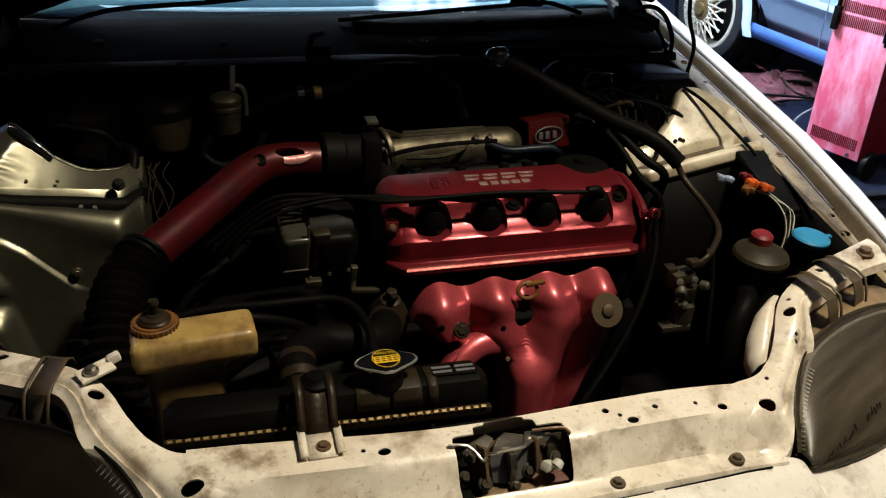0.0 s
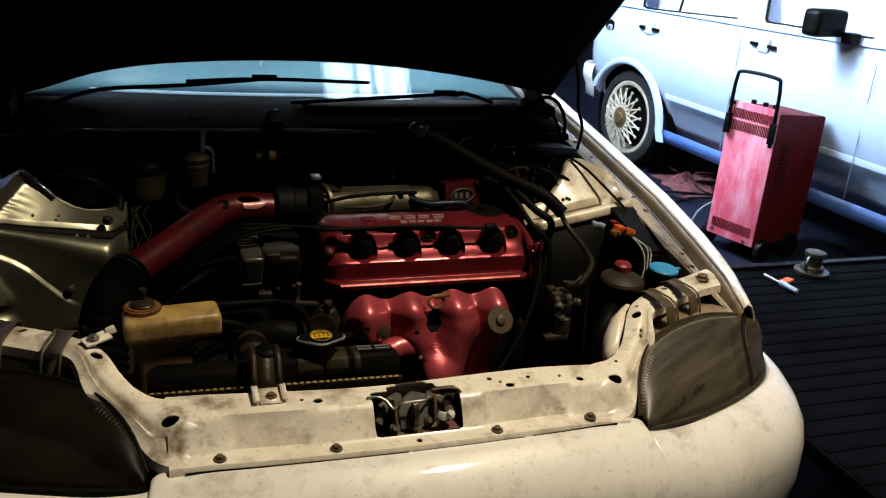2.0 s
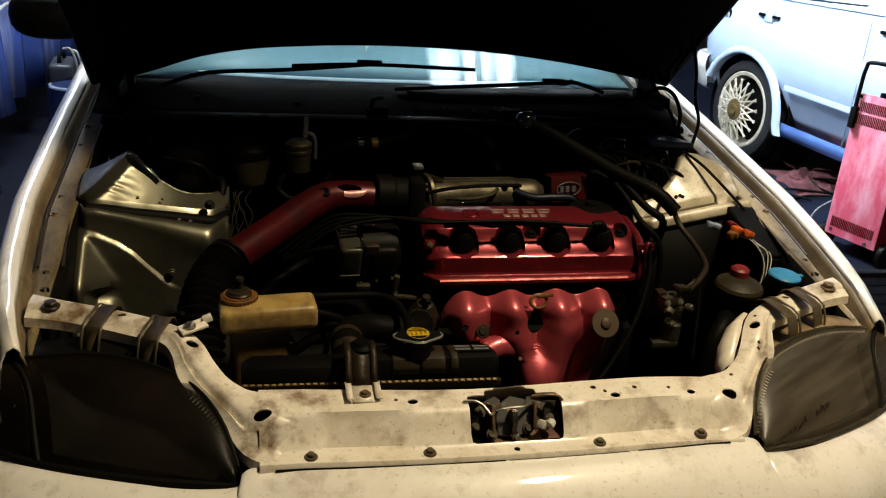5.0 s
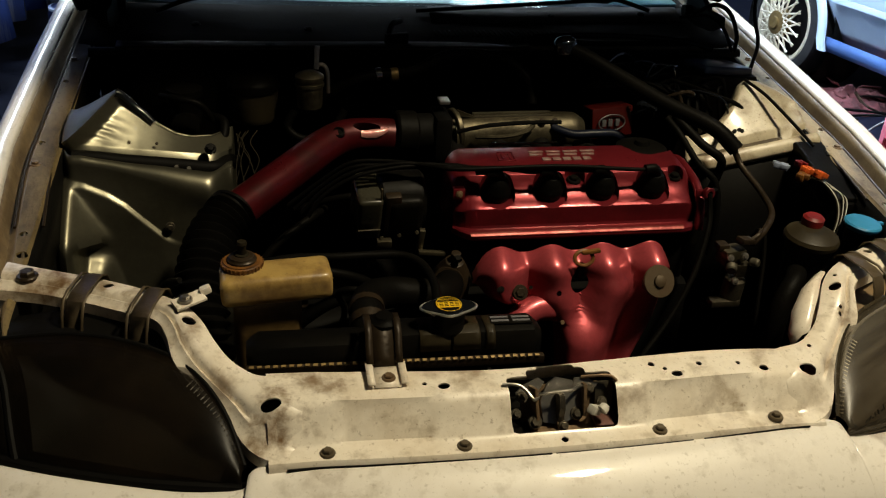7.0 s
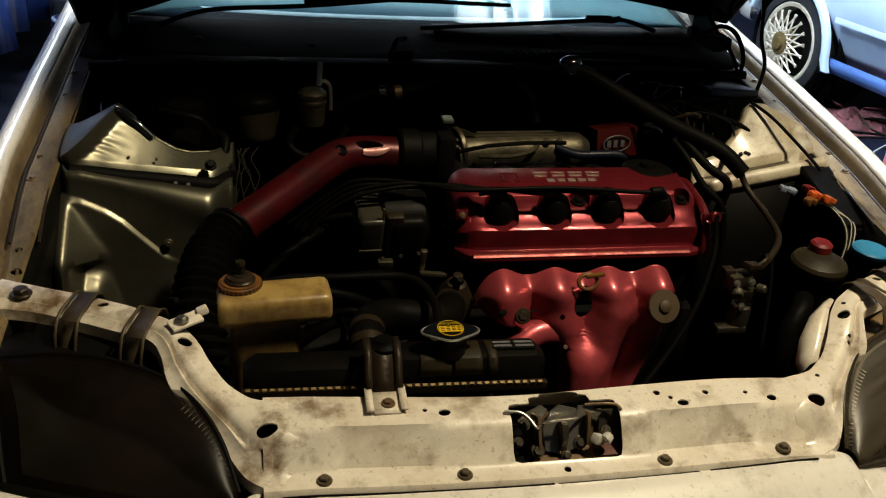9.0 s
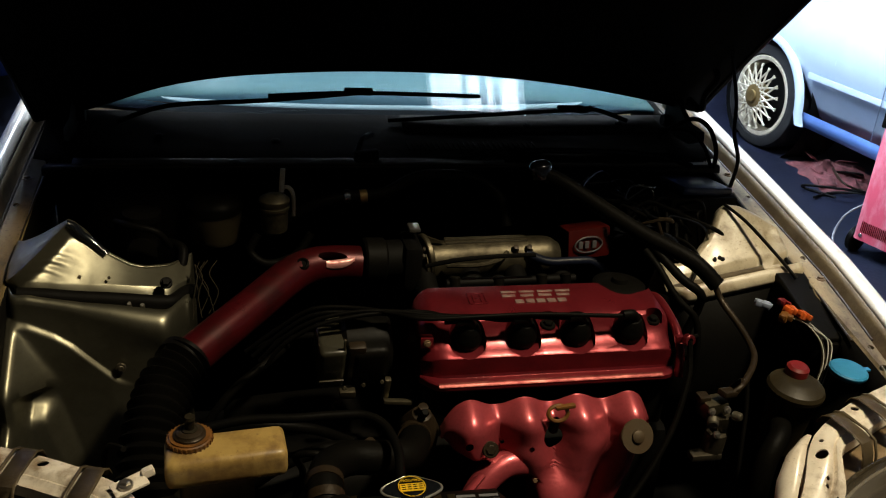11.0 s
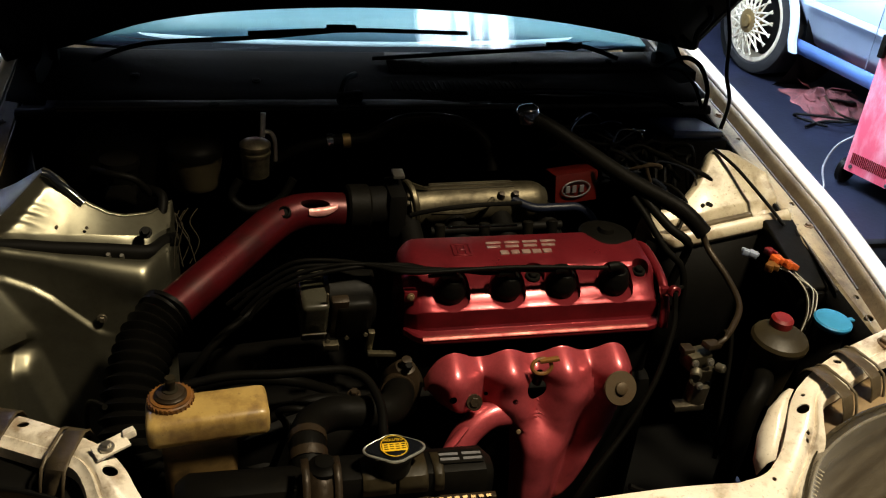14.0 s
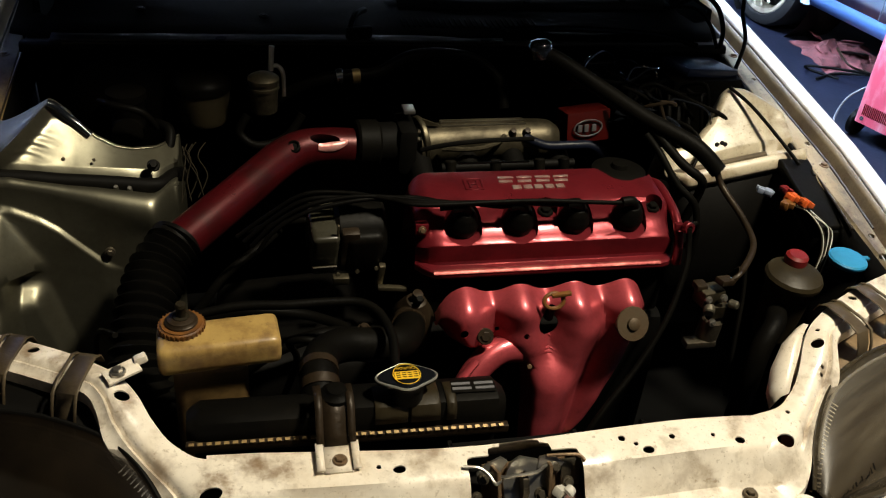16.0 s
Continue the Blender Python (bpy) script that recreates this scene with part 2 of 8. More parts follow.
TAN_DARK = surface("stained_nylon_cap", (0.17, 0.070, 0.014), 0.42, 0, (0.035, 0.014, 0.004), 0.7, 22, 140, 0.15, specks=0.5)
BLUE_CAP = surface("blue_plastic_cap", (0.025, 0.22, 0.42), 0.45, 0, (0.012, 0.10, 0.2), 0.5, 20, 160, 0.12)
RED_CAP = surface("red_plastic_cap", (0.19, 0.009, 0.010), 0.4, 0, (0.06, 0.006, 0.006), 0.6, 20, 160, 0.12)
ORANGE = surface("orange_connector", (0.62, 0.11, 0.015), 0.45, 0, (0.3, 0.05, 0.01), 0.5, 30, 200, 0.1)
PALE_BLUE = surface("pale_blue_connector", (0.30, 0.36, 0.50), 0.45, 0, (0.15, 0.17, 0.2), 0.5, 30, 200, 0.1)
YELLOW = surface("yellow_label", (0.75, 0.47, 0.012), 0.4, 0, (0.45, 0.28, 0.02), 0.4, 30, 200, 0.03)
CREAM = surface("pale_wire_sheath", (0.015, 0.012, 0.0065), 0.6, 0, None, 0.3, 20, 120, 0, spec=0.08)
BOX_RED = surface("red_box_label", (0.085, 0.0065, 0.005), 0.35, 0, (0.08, 0.007, 0.005), 0.5, 12, 160, 0.05)
PRINT = surface("pale_print", (0.52, 0.50, 0.44), 0.5, 0, None, 0.4, 30, 150, 0)
EMBLEM = surface("worn_silver_letters", (0.30, 0.22, 0.19), 0.45, 0.5, (0.20, 0.03, 0.035), 0.8, 40, 200, 0.05)
GLASS = glass("windscreen_glass", (0.80, 0.93, 0.92), dust=0.04)
WIN_GLASS = glass("car_window_glass", (0.70, 0.78, 0.92), ior=1.6, dust=0.10)
LENS = surface("hazed_headlamp_lens", (0.034, 0.026, 0.017), 0.36, 0, (0.15, 0.128, 0.088), 0.65, 1.7, 60, 0.03, 0.0, 0.1, 0.42, 0.74, specks=0.35, stretch=((0.5, 0.04, 0.03), (0, -12, 22)))
DUSTY = surface("tan_dusty_plastic", (0.22, 0.145, 0.065), 0.6, 0, (0.05, 0.03, 0.015), 0.8, 16, 160, 0.3)
REFLECTOR = surface("browned_reflector", (0.26, 0.20, 0.115), 0.62, 0.1, (0.16, 0.10, 0.045), 0.7, 7, 120, 0.05)
REFLECTOR_DIM = surface("dim_reflector", (0.032, 0.024, 0.014), 0.6, 0.1, (0.018, 0.02, 0.01), 0.7, 7, 120, 0.05)
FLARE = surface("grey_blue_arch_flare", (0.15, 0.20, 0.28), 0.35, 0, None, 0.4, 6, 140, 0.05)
LENS_DIM = surface("dim_lamp_lens", (0.006, 0.0045, 0.003), 0.30, 0, (0.026, 0.017, 0.009), 0.7, 3, 60, 0.03, 0.0, 0.1, spec=0.25)
for lens, share in ((LENS, 0.52), (LENS_DIM, 0.46)):
    lens.node_tree.nodes["Principled BSDF"].inputs["Alpha"].default_value = share
SKY_BLUE = surface("light_blue_car_paint", (0.45, 0.555, 0.69), 0.20, 0.0, (0.35, 0.46, 0.60), 0.4, 3, 160, 0.02, 1.0, 0.06)
# pale upright streaks in the colour stand for sheen on the folds
DEEP_BLUE = surface("sheen_streaked_blue_sheeting", (0.050, 0.095, 0.36), 0.20, 0.0, (0.36, 0.43, 0.66), 0.85, 7, 160, 0.02, 0.9, 0.06, 0.53, 0.70, stretch=((0.6, 0.6, 9.0), (0, 0, 0)))
TYRE = surface("tyre_rubber", (0.012, 0.012, 0.013), 0.8, 0, (0.03, 0.03, 0.03), 0.5, 12, 120, 0.3, spec=0.2)
RIM = surface("cream_alloy_rim", (0.60, 0.54, 0.42), 0.35, 0.3, (0.28, 0.2, 0.1), 0.5, 14, 160, 0.1, 0.2)
GOLD = surface("dull_gold_hub", (0.22, 0.15, 0.06), 0.4, 0.6, None, 0.5, 20, 160, 0.1)
# one red enamel, lit and shaded: pale front panel, dark case and louvres
CHARGER_RED = surface("pale_red_enamel_panel", (0.66, 0.09, 0.15), 0.38, 0, (0.84, 0.46, 0.54), 0.8, 7, 140, 0.08, 0.3, 0.15, 0.42, 0.66, stretch=((0.7, 0.7, 2.2), (0, 0, 0)))
CHARGER_SHADED = surface("shaded_red_enamel_case", (0.095, 0.005, 0.006), 0.6, 0, (0.07, 0.004, 0.005), 0.6, 6, 140, 0.08, 0.0, spec=0.08)
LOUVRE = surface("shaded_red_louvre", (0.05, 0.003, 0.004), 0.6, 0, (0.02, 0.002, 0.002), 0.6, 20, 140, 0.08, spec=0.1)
FLOOR = surface("oily_concrete", (0.0105, 0.0135, 0.031), 0.5, 0, (0.004, 0.0045, 0.007), 0.8, 1.6, 45, 0.4, 0, 0.35, 0.35, 0.7, spec=0.18)
PLATE = surface("dark_ribbed_steel", (0.0028, 0.0028, 0.0034), 0.7, 0.0, (0.0008, 0.0008, 0.0009), 0.8, 5, 90, 0.4, spec=0.008)
WALL = surface("dark_plaster_wall", (0.10, 0.10, 0.11), 0.85, 0, (0.04, 0.04, 0.045), 0.7, 1.2, 30, 0.4)
ROOF = surface("grey_roof_sheet", (0.10, 0.11, 0.13), 0.6, 0.2, (0.05, 0.045, 0.04), 0.6, 1.5, 40, 0.2)
SKYLIGHT = glow("translucent_roof_sheet", (0.80, 0.90, 1.0), 9.0)
# dirt lies along the corrugations of the translucent sheet
n_, l_ = SKYLIGHT.node_tree.nodes, SKYLIGHT.node_tree.links
tc_, mp_, no_, rr_ = (n_.new(k) for k in ("ShaderNodeTexCoord", "ShaderNodeMapping", "ShaderNodeTexNoise", "ShaderNodeMapRange"))
mp_.inputs["Scale"].default_value = (14, 0.5, 1)
no_.inputs["Scale"].default_value, no_.inputs["Detail"].default_value = 1.0, 4
rr_.inputs["From Min"].default_value, rr_.inputs["From Max"].default_value, rr_.inputs["To Min"].default_value, rr_.inputs["To Max"].default_value = 0.40, 0.58, 3.0, 30.0
l_.new(tc_.outputs["Object"], mp_.inputs[0]), l_.new(mp_.outputs[0], no_.inputs["Vector"]), l_.new(no_.outputs["Fac"], rr_.inputs["Value"])
l_.new(rr_.outputs[0], n_["Principled BSDF"].inputs["Emission Strength"])
ROOF_GLOW = glow("added_roof_glow", (0.82, 0.91, 1.0), 38.0)
LID = surface("dusty_black_lid", (0.024, 0.018, 0.008), 0.45, 0, (0.008, 0.006, 0.003), 0.6, 14, 160, 0.15, spec=0.25)
SMOKED = surface("smoked_clear_plastic", (0.034, 0.032, 0.022), 0.25, 0, (0.012, 0.010, 0.006), 0.7, 18, 140, 0.08, spec=0.4)
BOWL = surface("browned_clear_plastic", (0.055, 0.044, 0.024), 0.4, 0, (0.02, 0.015, 0.008), 0.6, 14, 140, 0.1)
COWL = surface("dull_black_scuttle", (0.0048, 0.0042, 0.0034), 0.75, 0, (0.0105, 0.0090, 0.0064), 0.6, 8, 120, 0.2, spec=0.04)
BROWN_EDGE = surface("dull_brown_panel", (0.030, 0.025, 0.019), 0.6, 0, (0.008, 0.0066, 0.005), 0.8, 9, 140, 0.25, spec=0.15, specks=0.4)
DASH = surface("blue_grey_dashboard", (0.10, 0.24, 0.32), 0.5, 0, (0.05, 0.13, 0.18), 0.6, 4, 120, 0.1)
LEAD_GREY = surface("grey_cable_sheath", (0.13, 0.13, 0.14), 0.5, 0, None, 0.4, 20, 140, 0.05)
RAG = surface("faded_red_rag", (0.13, 0.032, 0.036), 0.9, 0, (0.022, 0.009, 0.008), 0.8, 18, 160, 0.6)


# ---- mesh helpers ----
def mesh_of(name, bm, material, auto=38):
    me = bpy.data.meshes.new(name)
    bmesh.ops.recalc_face_normals(bm, faces=bm.faces[:])
    bm.to_mesh(me)
    bm.free()
    me.materials.append(material)
    me.polygons.foreach_set("use_smooth", [True] * len(me.polygons))
    me.set_sharp_from_angle(angle=radians(auto))
    return me


def thing(name, label, category, at=(0, 0, 0), group="", kind=""):
    ob = new(name)
    ob.empty_display_size = 0.05
    ob.location = at
    return tagged(ob, label, category, group, kind)


def part(name, bm, material, parent, label="", auto=38, thick=0.0):
    """Links a bmesh, modelled in place, as one mesh under a thing or under a part."""
    ob = new(name, mesh_of(name, bm, material, auto))
    if parent is not None:
        ob.parent = parent
        if parent.parent is None:
            ob.matrix_parent_inverse = Matrix.Translation(-Vector(parent.location))
    if thick:
        s = ob.modifiers.new("thickness", "SOLIDIFY")
        s.thickness, s.offset = thick, 0
    return tagged(ob, label)


def single(name, bm, material, label, category, group="", kind="", auto=38):
    """A thing that is one plain mesh."""
    return tagged(new(name, mesh_of(name, bm, material, auto)), label, category, group, kind)


def punch(ob, cuts):
    """Cuts openings right through a part: each cut is a bmesh."""
    made = []
    for bm in cuts:
        me = bpy.data.meshes.new("cut")
        bmesh.ops.recalc_face_normals(bm, faces=bm.faces[:])
        bm.to_mesh(me)
        bm.free()
        c = new("cut", me)
        b = ob.modifiers.new("cut", "BOOLEAN")
        b.object, b.operation, b.solver = c, "DIFFERENCE", "EXACT"
        made.append(c)
    bpy.context.view_layer.update()
    done = bpy.data.meshes.new_from_object(ob.evaluated_get(bpy.context.evaluated_depsgraph_get()))
    ob.modifiers.clear()
    ob.data = done
    for c in made:
        bpy.data.objects.remove(c)
    done.set_sharp_from_angle(angle=radians(38))
    return ob


def basis(d):
    d = Vector(d).normalized()
    a = d.orthogonal().normalized()
    return a, d.cross(a), d


def box(bm, c, s, bev=0.0, rot=(0, 0, 0), seg=2):
    m = pose(*c, *rot) @ Matrix.Diagonal((*s, 1))
    g = bmesh.ops.create_cube(bm, size=1, matrix=m)
    if bev:
        edges = {e for v in g["verts"] for e in v.link_edges}
        bmesh.ops.bevel(bm, geom=list(edges), offset=bev, segments=seg, affect="EDGES", profile=0.6)
    return bm


def ring(bm, c, a, b, r, seg, sq=1.0):
    return [bm.verts.new(Vector(c) + a * math.cos(2 * math.pi * i / seg) * r + b * math.sin(2 * math.pi * i / seg) * r * sq) for i in range(seg)]


def skin(bm, rings, closed=True, caps=True):
    for p, q in zip(rings, rings[1:]):
        n = len(p)
        for i in range(n if closed else n - 1):
            bm.faces.new((p[i], p[(i + 1) % n], q[(i + 1) % n], q[i]))
    if caps and closed:
        bm.faces.new(rings[0][::-1]), bm.faces.new(rings[-1])
    return bm


def lathe(bm, origin, axis, profile, seg=28, caps=True, sq=1.0):
    """Turned shape: profile of (height along the axis, radius)."""
    a, b, d = basis(axis)
    return skin(bm, [ring(bm, Vector(origin) + d * h, a, b, max(r, 0.0004), seg, sq) for h, r in profile], True, caps)


def cyl(bm, p, q, r, r2=None, seg=20, bev=0.0):
    h = (Vector(q) - Vector(p)).length
    r2 = r if r2 is None else r2
    prof = [(0, r), (h, r2)] if not bev else [(0, r - bev), (bev, r), (h - bev, r2), (h, r2 - bev)]
    return lathe(bm, p, Vector(q) - Vector(p), prof, seg)


def curve_points(pts, steps=8):
    """A smooth line through the points."""
    P = [Vector(p) for p in pts]
    if len(P) < 3:
        return P
    out = []
    for i in range(len(P) - 1):
        p0, p1, p2, p3 = P[max(i - 1, 0)], P[i], P[i + 1], P[min(i + 2, len(P) - 1)]
        for k in range(steps):
            t = k / steps
            out.append(0.5 * (2 * p1 + (p2 - p0) * t + (2 * p0 - 5 * p1 + 4 * p2 - p3) * t * t + (3 * p1 - p0 - 3 * p2 + p3) * t ** 3))
    return out + [P[-1]]


def tube(bm, pts, r, seg=12, steps=8, radius=None, caps=True, sq=1.0):
    """A pipe, hose or wire along a smooth line; radius(u) may vary it."""
    L = curve_points(pts, steps)
    rings, a = [], None
    for i, p in enumerate(L):
        d = (L[min(i + 1, len(L) - 1)] - L[max(i - 1, 0)]).normalized()
        a = d.orthogonal().normalized() if a is None else (a - d * a.dot(d)).normalized()
        rings.append(ring(bm, p, a, d.cross(a), r if radius is None else radius(i / (len(L) - 1)), seg, sq))
    return skin(bm, rings, True, caps)


def sheet(bm, rows):
    """A skin through rows of points."""
    return skin(bm, [[bm.verts.new(p) for p in row] for row in rows], False, False)


def prism(bm, outline, place, depth):
    """An outline in (u, v), set in the world by place(u, v, w), and given a depth."""
    lo = [bm.verts.new(place(u, v, 0)) for u, v in outline]
    hi = [bm.verts.new(place(u, v, depth)) for u, v in outline]
    return skin(bm, [lo, hi])


def bm_new():
    return bmesh.new()


def bolt(parent, at, axis, r=0.007, h=0.006, washer=0.0, material=None, name="bolt"):
    bm = bm_new()
    d = Vector(axis).normalized()
    if washer:
        lathe(bm, Vector(at) - d * 0.002, axis, [(0, washer), (0.003, washer), (0.0045, washer * 0.9)], 20)
    lathe(bm, at, axis, [(0, r), (h * 0.8, r), (h, r * 0.82)], 6)
    return part(name, bm, material or RUST, parent, auto=25)


def mirror_x(p, s):
    return (p[0] * s, p[1], p[2])


def ease(a, b, x):
    t = min(1, max(0, (x - a) / (b - a)))
    return t * t * (3 - 2 * t)


def interp(table, x):
    for (a, *va), (b, *vb) in zip(table, table[1:]):
        if x <= b:
            t = min(1, max(0, (x - a) / (b - a)))
            return [p + (q - p) * t for p, q in zip(va, vb)]
    return list(table[-1][1:])


# ---- the garage ----
def garage():
    bm = bm_new()
    box(bm, (1.0, 2.0, -0.05), (12, 14, 0.1))
    single("floor", bm, FLOOR, "dark oil-stained concrete garage floor", "floor", kind="structure")
    # unseen walls added round the room, dark so little light bounces back
    for name, c, s in (("wall_north", (1, 9.1, 1.7), (12.4, 0.2, 3.4)), ("wall_south", (1, -5.1, 1.7), (12.4, 0.2, 3.4)),
                       ("wall_west", (-5.1, 2, 1.7), (0.2, 14, 3.4)), ("wall_east", (7.1, 2, 1.7), (0.2, 14, 3.4))):
        bm = bm_new()
        box(bm, c, s)
        single(name, bm, WALL, "dark plaster garage wall, added unseen to close the room", "wall", kind="structure")
    # corrugated roof, with one bay of translucent sheet and a second glowing bay added
    x0, x1, y0, y1 = 0.65, 1.38, 1.2, 4.3
    lx0, lx1, ly0, ly1 = -1.25, -0.75, 2.9, 5.0

    def corrugated(bm, xa, xb, ya, yb, z):
        n = max(2, int((xb - xa) / 0.02))
        rows = [[(xa + (xb - xa) * i / n, y, z + 0.014 * math.sin((xa + (xb - xa) * i / n) * 2 * math.pi / 0.10)) for i in range(n + 1)] for y in (ya, yb)]
        return sheet(bm, rows)

    bm = bm_new()
    for xa, xb, ya, yb in ((-5, lx0, -5, 9), (lx1, x0, -5, 9), (x1, 7, -5, 9), (x0, x1, -5, y0), (x0, x1, y1, 9), (lx0, lx1, -5, ly0), (lx0, lx1, ly1, 9)):
        corrugated(bm, xa, xb, ya, yb, 3.35)
    single("ceiling", bm, ROOF, "grey corrugated metal roof seen from below", "ceiling", kind="structure")
    bm = bm_new()
    corrugated(bm, x0, x1, y0, y1, 3.352)
    single("skylight_1", bm, SKYLIGHT, "glowing translucent corrugated roof sheet", "skylight", kind="structure")
    # glowing bay added to light the tarpaulin and the left wing
    bm = bm_new()
    corrugated(bm, lx0, lx1, ly0, ly1, 3.352)
    single("skylight_2", bm, ROOF_GLOW, "glowing translucent corrugated roof sheet", "skylight", kind="structure")
    bm = bm_new()
    for y in (-3, -0.6, 1.15, 4.25, 6.5):
        box(bm, (1, y, 3.29), (12, 0.06, 0.1), 0.004)
    single("trim", bm, NEAR_BLACK, "dark steel purlins under the roof", "roof beam", kind="structure")


garage()


# ---- the white car: body ----
car = thing("car", "white hatchback with its bonnet up, engine bay grimy and stripped", "car", (0, 1.2, 0))


def fender_z(y):
    return 0.76 + 0.17 * (y - 0.174)


OUTER = [(0.16, 0.694), (0.23, 0.716), (0.305, 0.739), (0.45, 0.758), (0.6, 0.768), (0.9, 0.762), (1.19, 0.752), (1.45, 0.745)]


def fender(s):
    rows = []
    for i in range(15):
        y = 0.168 + (1.42 - 0.168) * (i / 14) ** 1.25
        xo, z = interp(OUTER, y)[0], fender_z(y)
        narrow = ease(0.16, 0.42, y)
        xi = min(0.674, xo - 0.034)
        g = xo - 0.020 - 0.014 * narrow
        row = [(xi - 0.003, z - 0.12), (xi, z - 0.034), (xi + 0.004, z - 0.03), (max(xi + 0.006, g - 0.022), z - 0.029),
               (g - 0.012, z - 0.044), (g - 0.006, z - 0.046), (g, z - 0.022), (g + 0.004, z - 0.010), (max(xo - 0.024, g + 0.006), z - 0.003), (xo - 0.008, z + 0.001), (xo + 0.002, z - 0.005),
               (xo + 0.010, z - 0.022), (xo + 0.018, z - 0.07), (xo + 0.024, z - 0.16), (xo + 0.024, z - 0.33)]
        rows.append([(s * a, y, b) for a, b in row])
    bm = bm_new()
    sheet(bm, [row[7:] for row in rows])
    f = part("fender", bm, WHITE_CLEAN, car, "white front wing panel", 50, 0.003)
    bm = bm_new()
    sheet(bm, [row[3:8] for row in rows])
    part("drip_channel", bm, CHANNEL, f, "brown channel beside the lip", 50, 0.003)
    bm = bm_new()
    sheet(bm, [row[:2] for row in rows])
    part("inner_wall", bm, NEAR_BLACK, f, "", 50, 0.003)
    bm = bm_new()
    sheet(bm, [row[1:4] for row in rows])
    gutter = part("gutter", bm, GUTTER if s > 0 else GUTTER_DIM, f, "inner gutter of the wing, brown with grime" if s > 0 else "inner gutter of the wing, khaki grime painted darker for shade", 50, 0.003)
    cuts = []
    for y, dx, r in ((0.647, 0.005, 0.006), (0.40, 0.003, 0.0055), (0.352, 0.003, 0.0075), (0.318, 0.003, 0.0045), (0.86, 0.003, 0.005)):
        bm = bm_new()
        xo = interp(OUTER, y)[0] - 0.066
        cyl(bm, (s * (xo + dx), y, fender_z(y) - 0.08), (s * (xo + dx), y, fender_z(y) + 0.02), r, seg=12)
        cuts.append(bm)
    punch(gutter, cuts)
    # gutter seal and the darker seam lines beside it
    bm = bm_new()
    pts = [(s * (interp(OUTER, y)[0] - 0.064), y, fender_z(y) - 0.0315) for y in (0.30, 0.42, 0.6, 0.8, 1.0, 1.25)]
    tube(bm, pts, 0.0024, 8)
    part("seam_sealer", bm, BROWN, f)
    for inset, low in ((0.088, 0.031), (0.049, 0.031)):
        bm = bm_new()
        tube(bm, [(s * (interp(OUTER, y)[0] - inset), y, fender_z(y) - low) for y in (0.42, 0.5, 0.6, 0.7, 0.8, 1.0, 1.25)], 0.0022, 8)
        part("dirt_seam", bm, BRACKET, f)
    for y in (0.30, 0.585, 0.95):
        bolt(f, (s * (interp(OUTER, y)[0] - 0.062), y, fender_z(y) - 0.030), (0, 0, 1), 0.006, 0.006, 0.010)
    if s < 0:
        return f
    # black tube put in for the dark gap beside the gutter
    bm = bm_new()
    tube(bm, [(s * (min(0.674, interp(OUTER, y)[0] - 0.034) - 0.001), y, fender_z(y) - 0.033) for y in (0.56, 0.65, 0.8, 0.95, 1.1)], 0.0045, 8)
    part("inner_seal", bm, RUBBER, f, "black line along the inner edge, drawn for the dark gap")
    return f


for side in (1, -1):
    fender(side)


def SWAGE(x):
    return interp(SWAGE_LINE, x)[0]


SWAGE_LINE = [(0.40, 0.585), (0.45, 0.622), (0.48, 0.640), (0.515, 0.660), (0.547, 0.691), (0.578, 0.722), (0.603, 0.739), (0.641, 0.757), (0.675, 0.765)]
RIDGE_LINE = [(0.40, 0.763), (0.43, 0.766), (0.52, 0.781), (0.56, 0.786), (0.615, 0.796), (0.64, 0.802), (0.675, 0.803)]
CREST_LINE = [(0.40, 0.786), (0.44, 0.788), (0.475, 0.792), (0.50, 0.800), (0.53, 0.817), (0.56, 0.842), (0.585, 0.872), (0.590, 0.875), (0.648, 0.834), (0.675, 0.816)]
# where the crown's slope ends against its dented top
DENT_LINE = [(0.40, 0.90), (0.53, 0.88), (0.55, 0.852), (0.592, 0.848), (0.63, 0.815), (0.675, 0.79)]


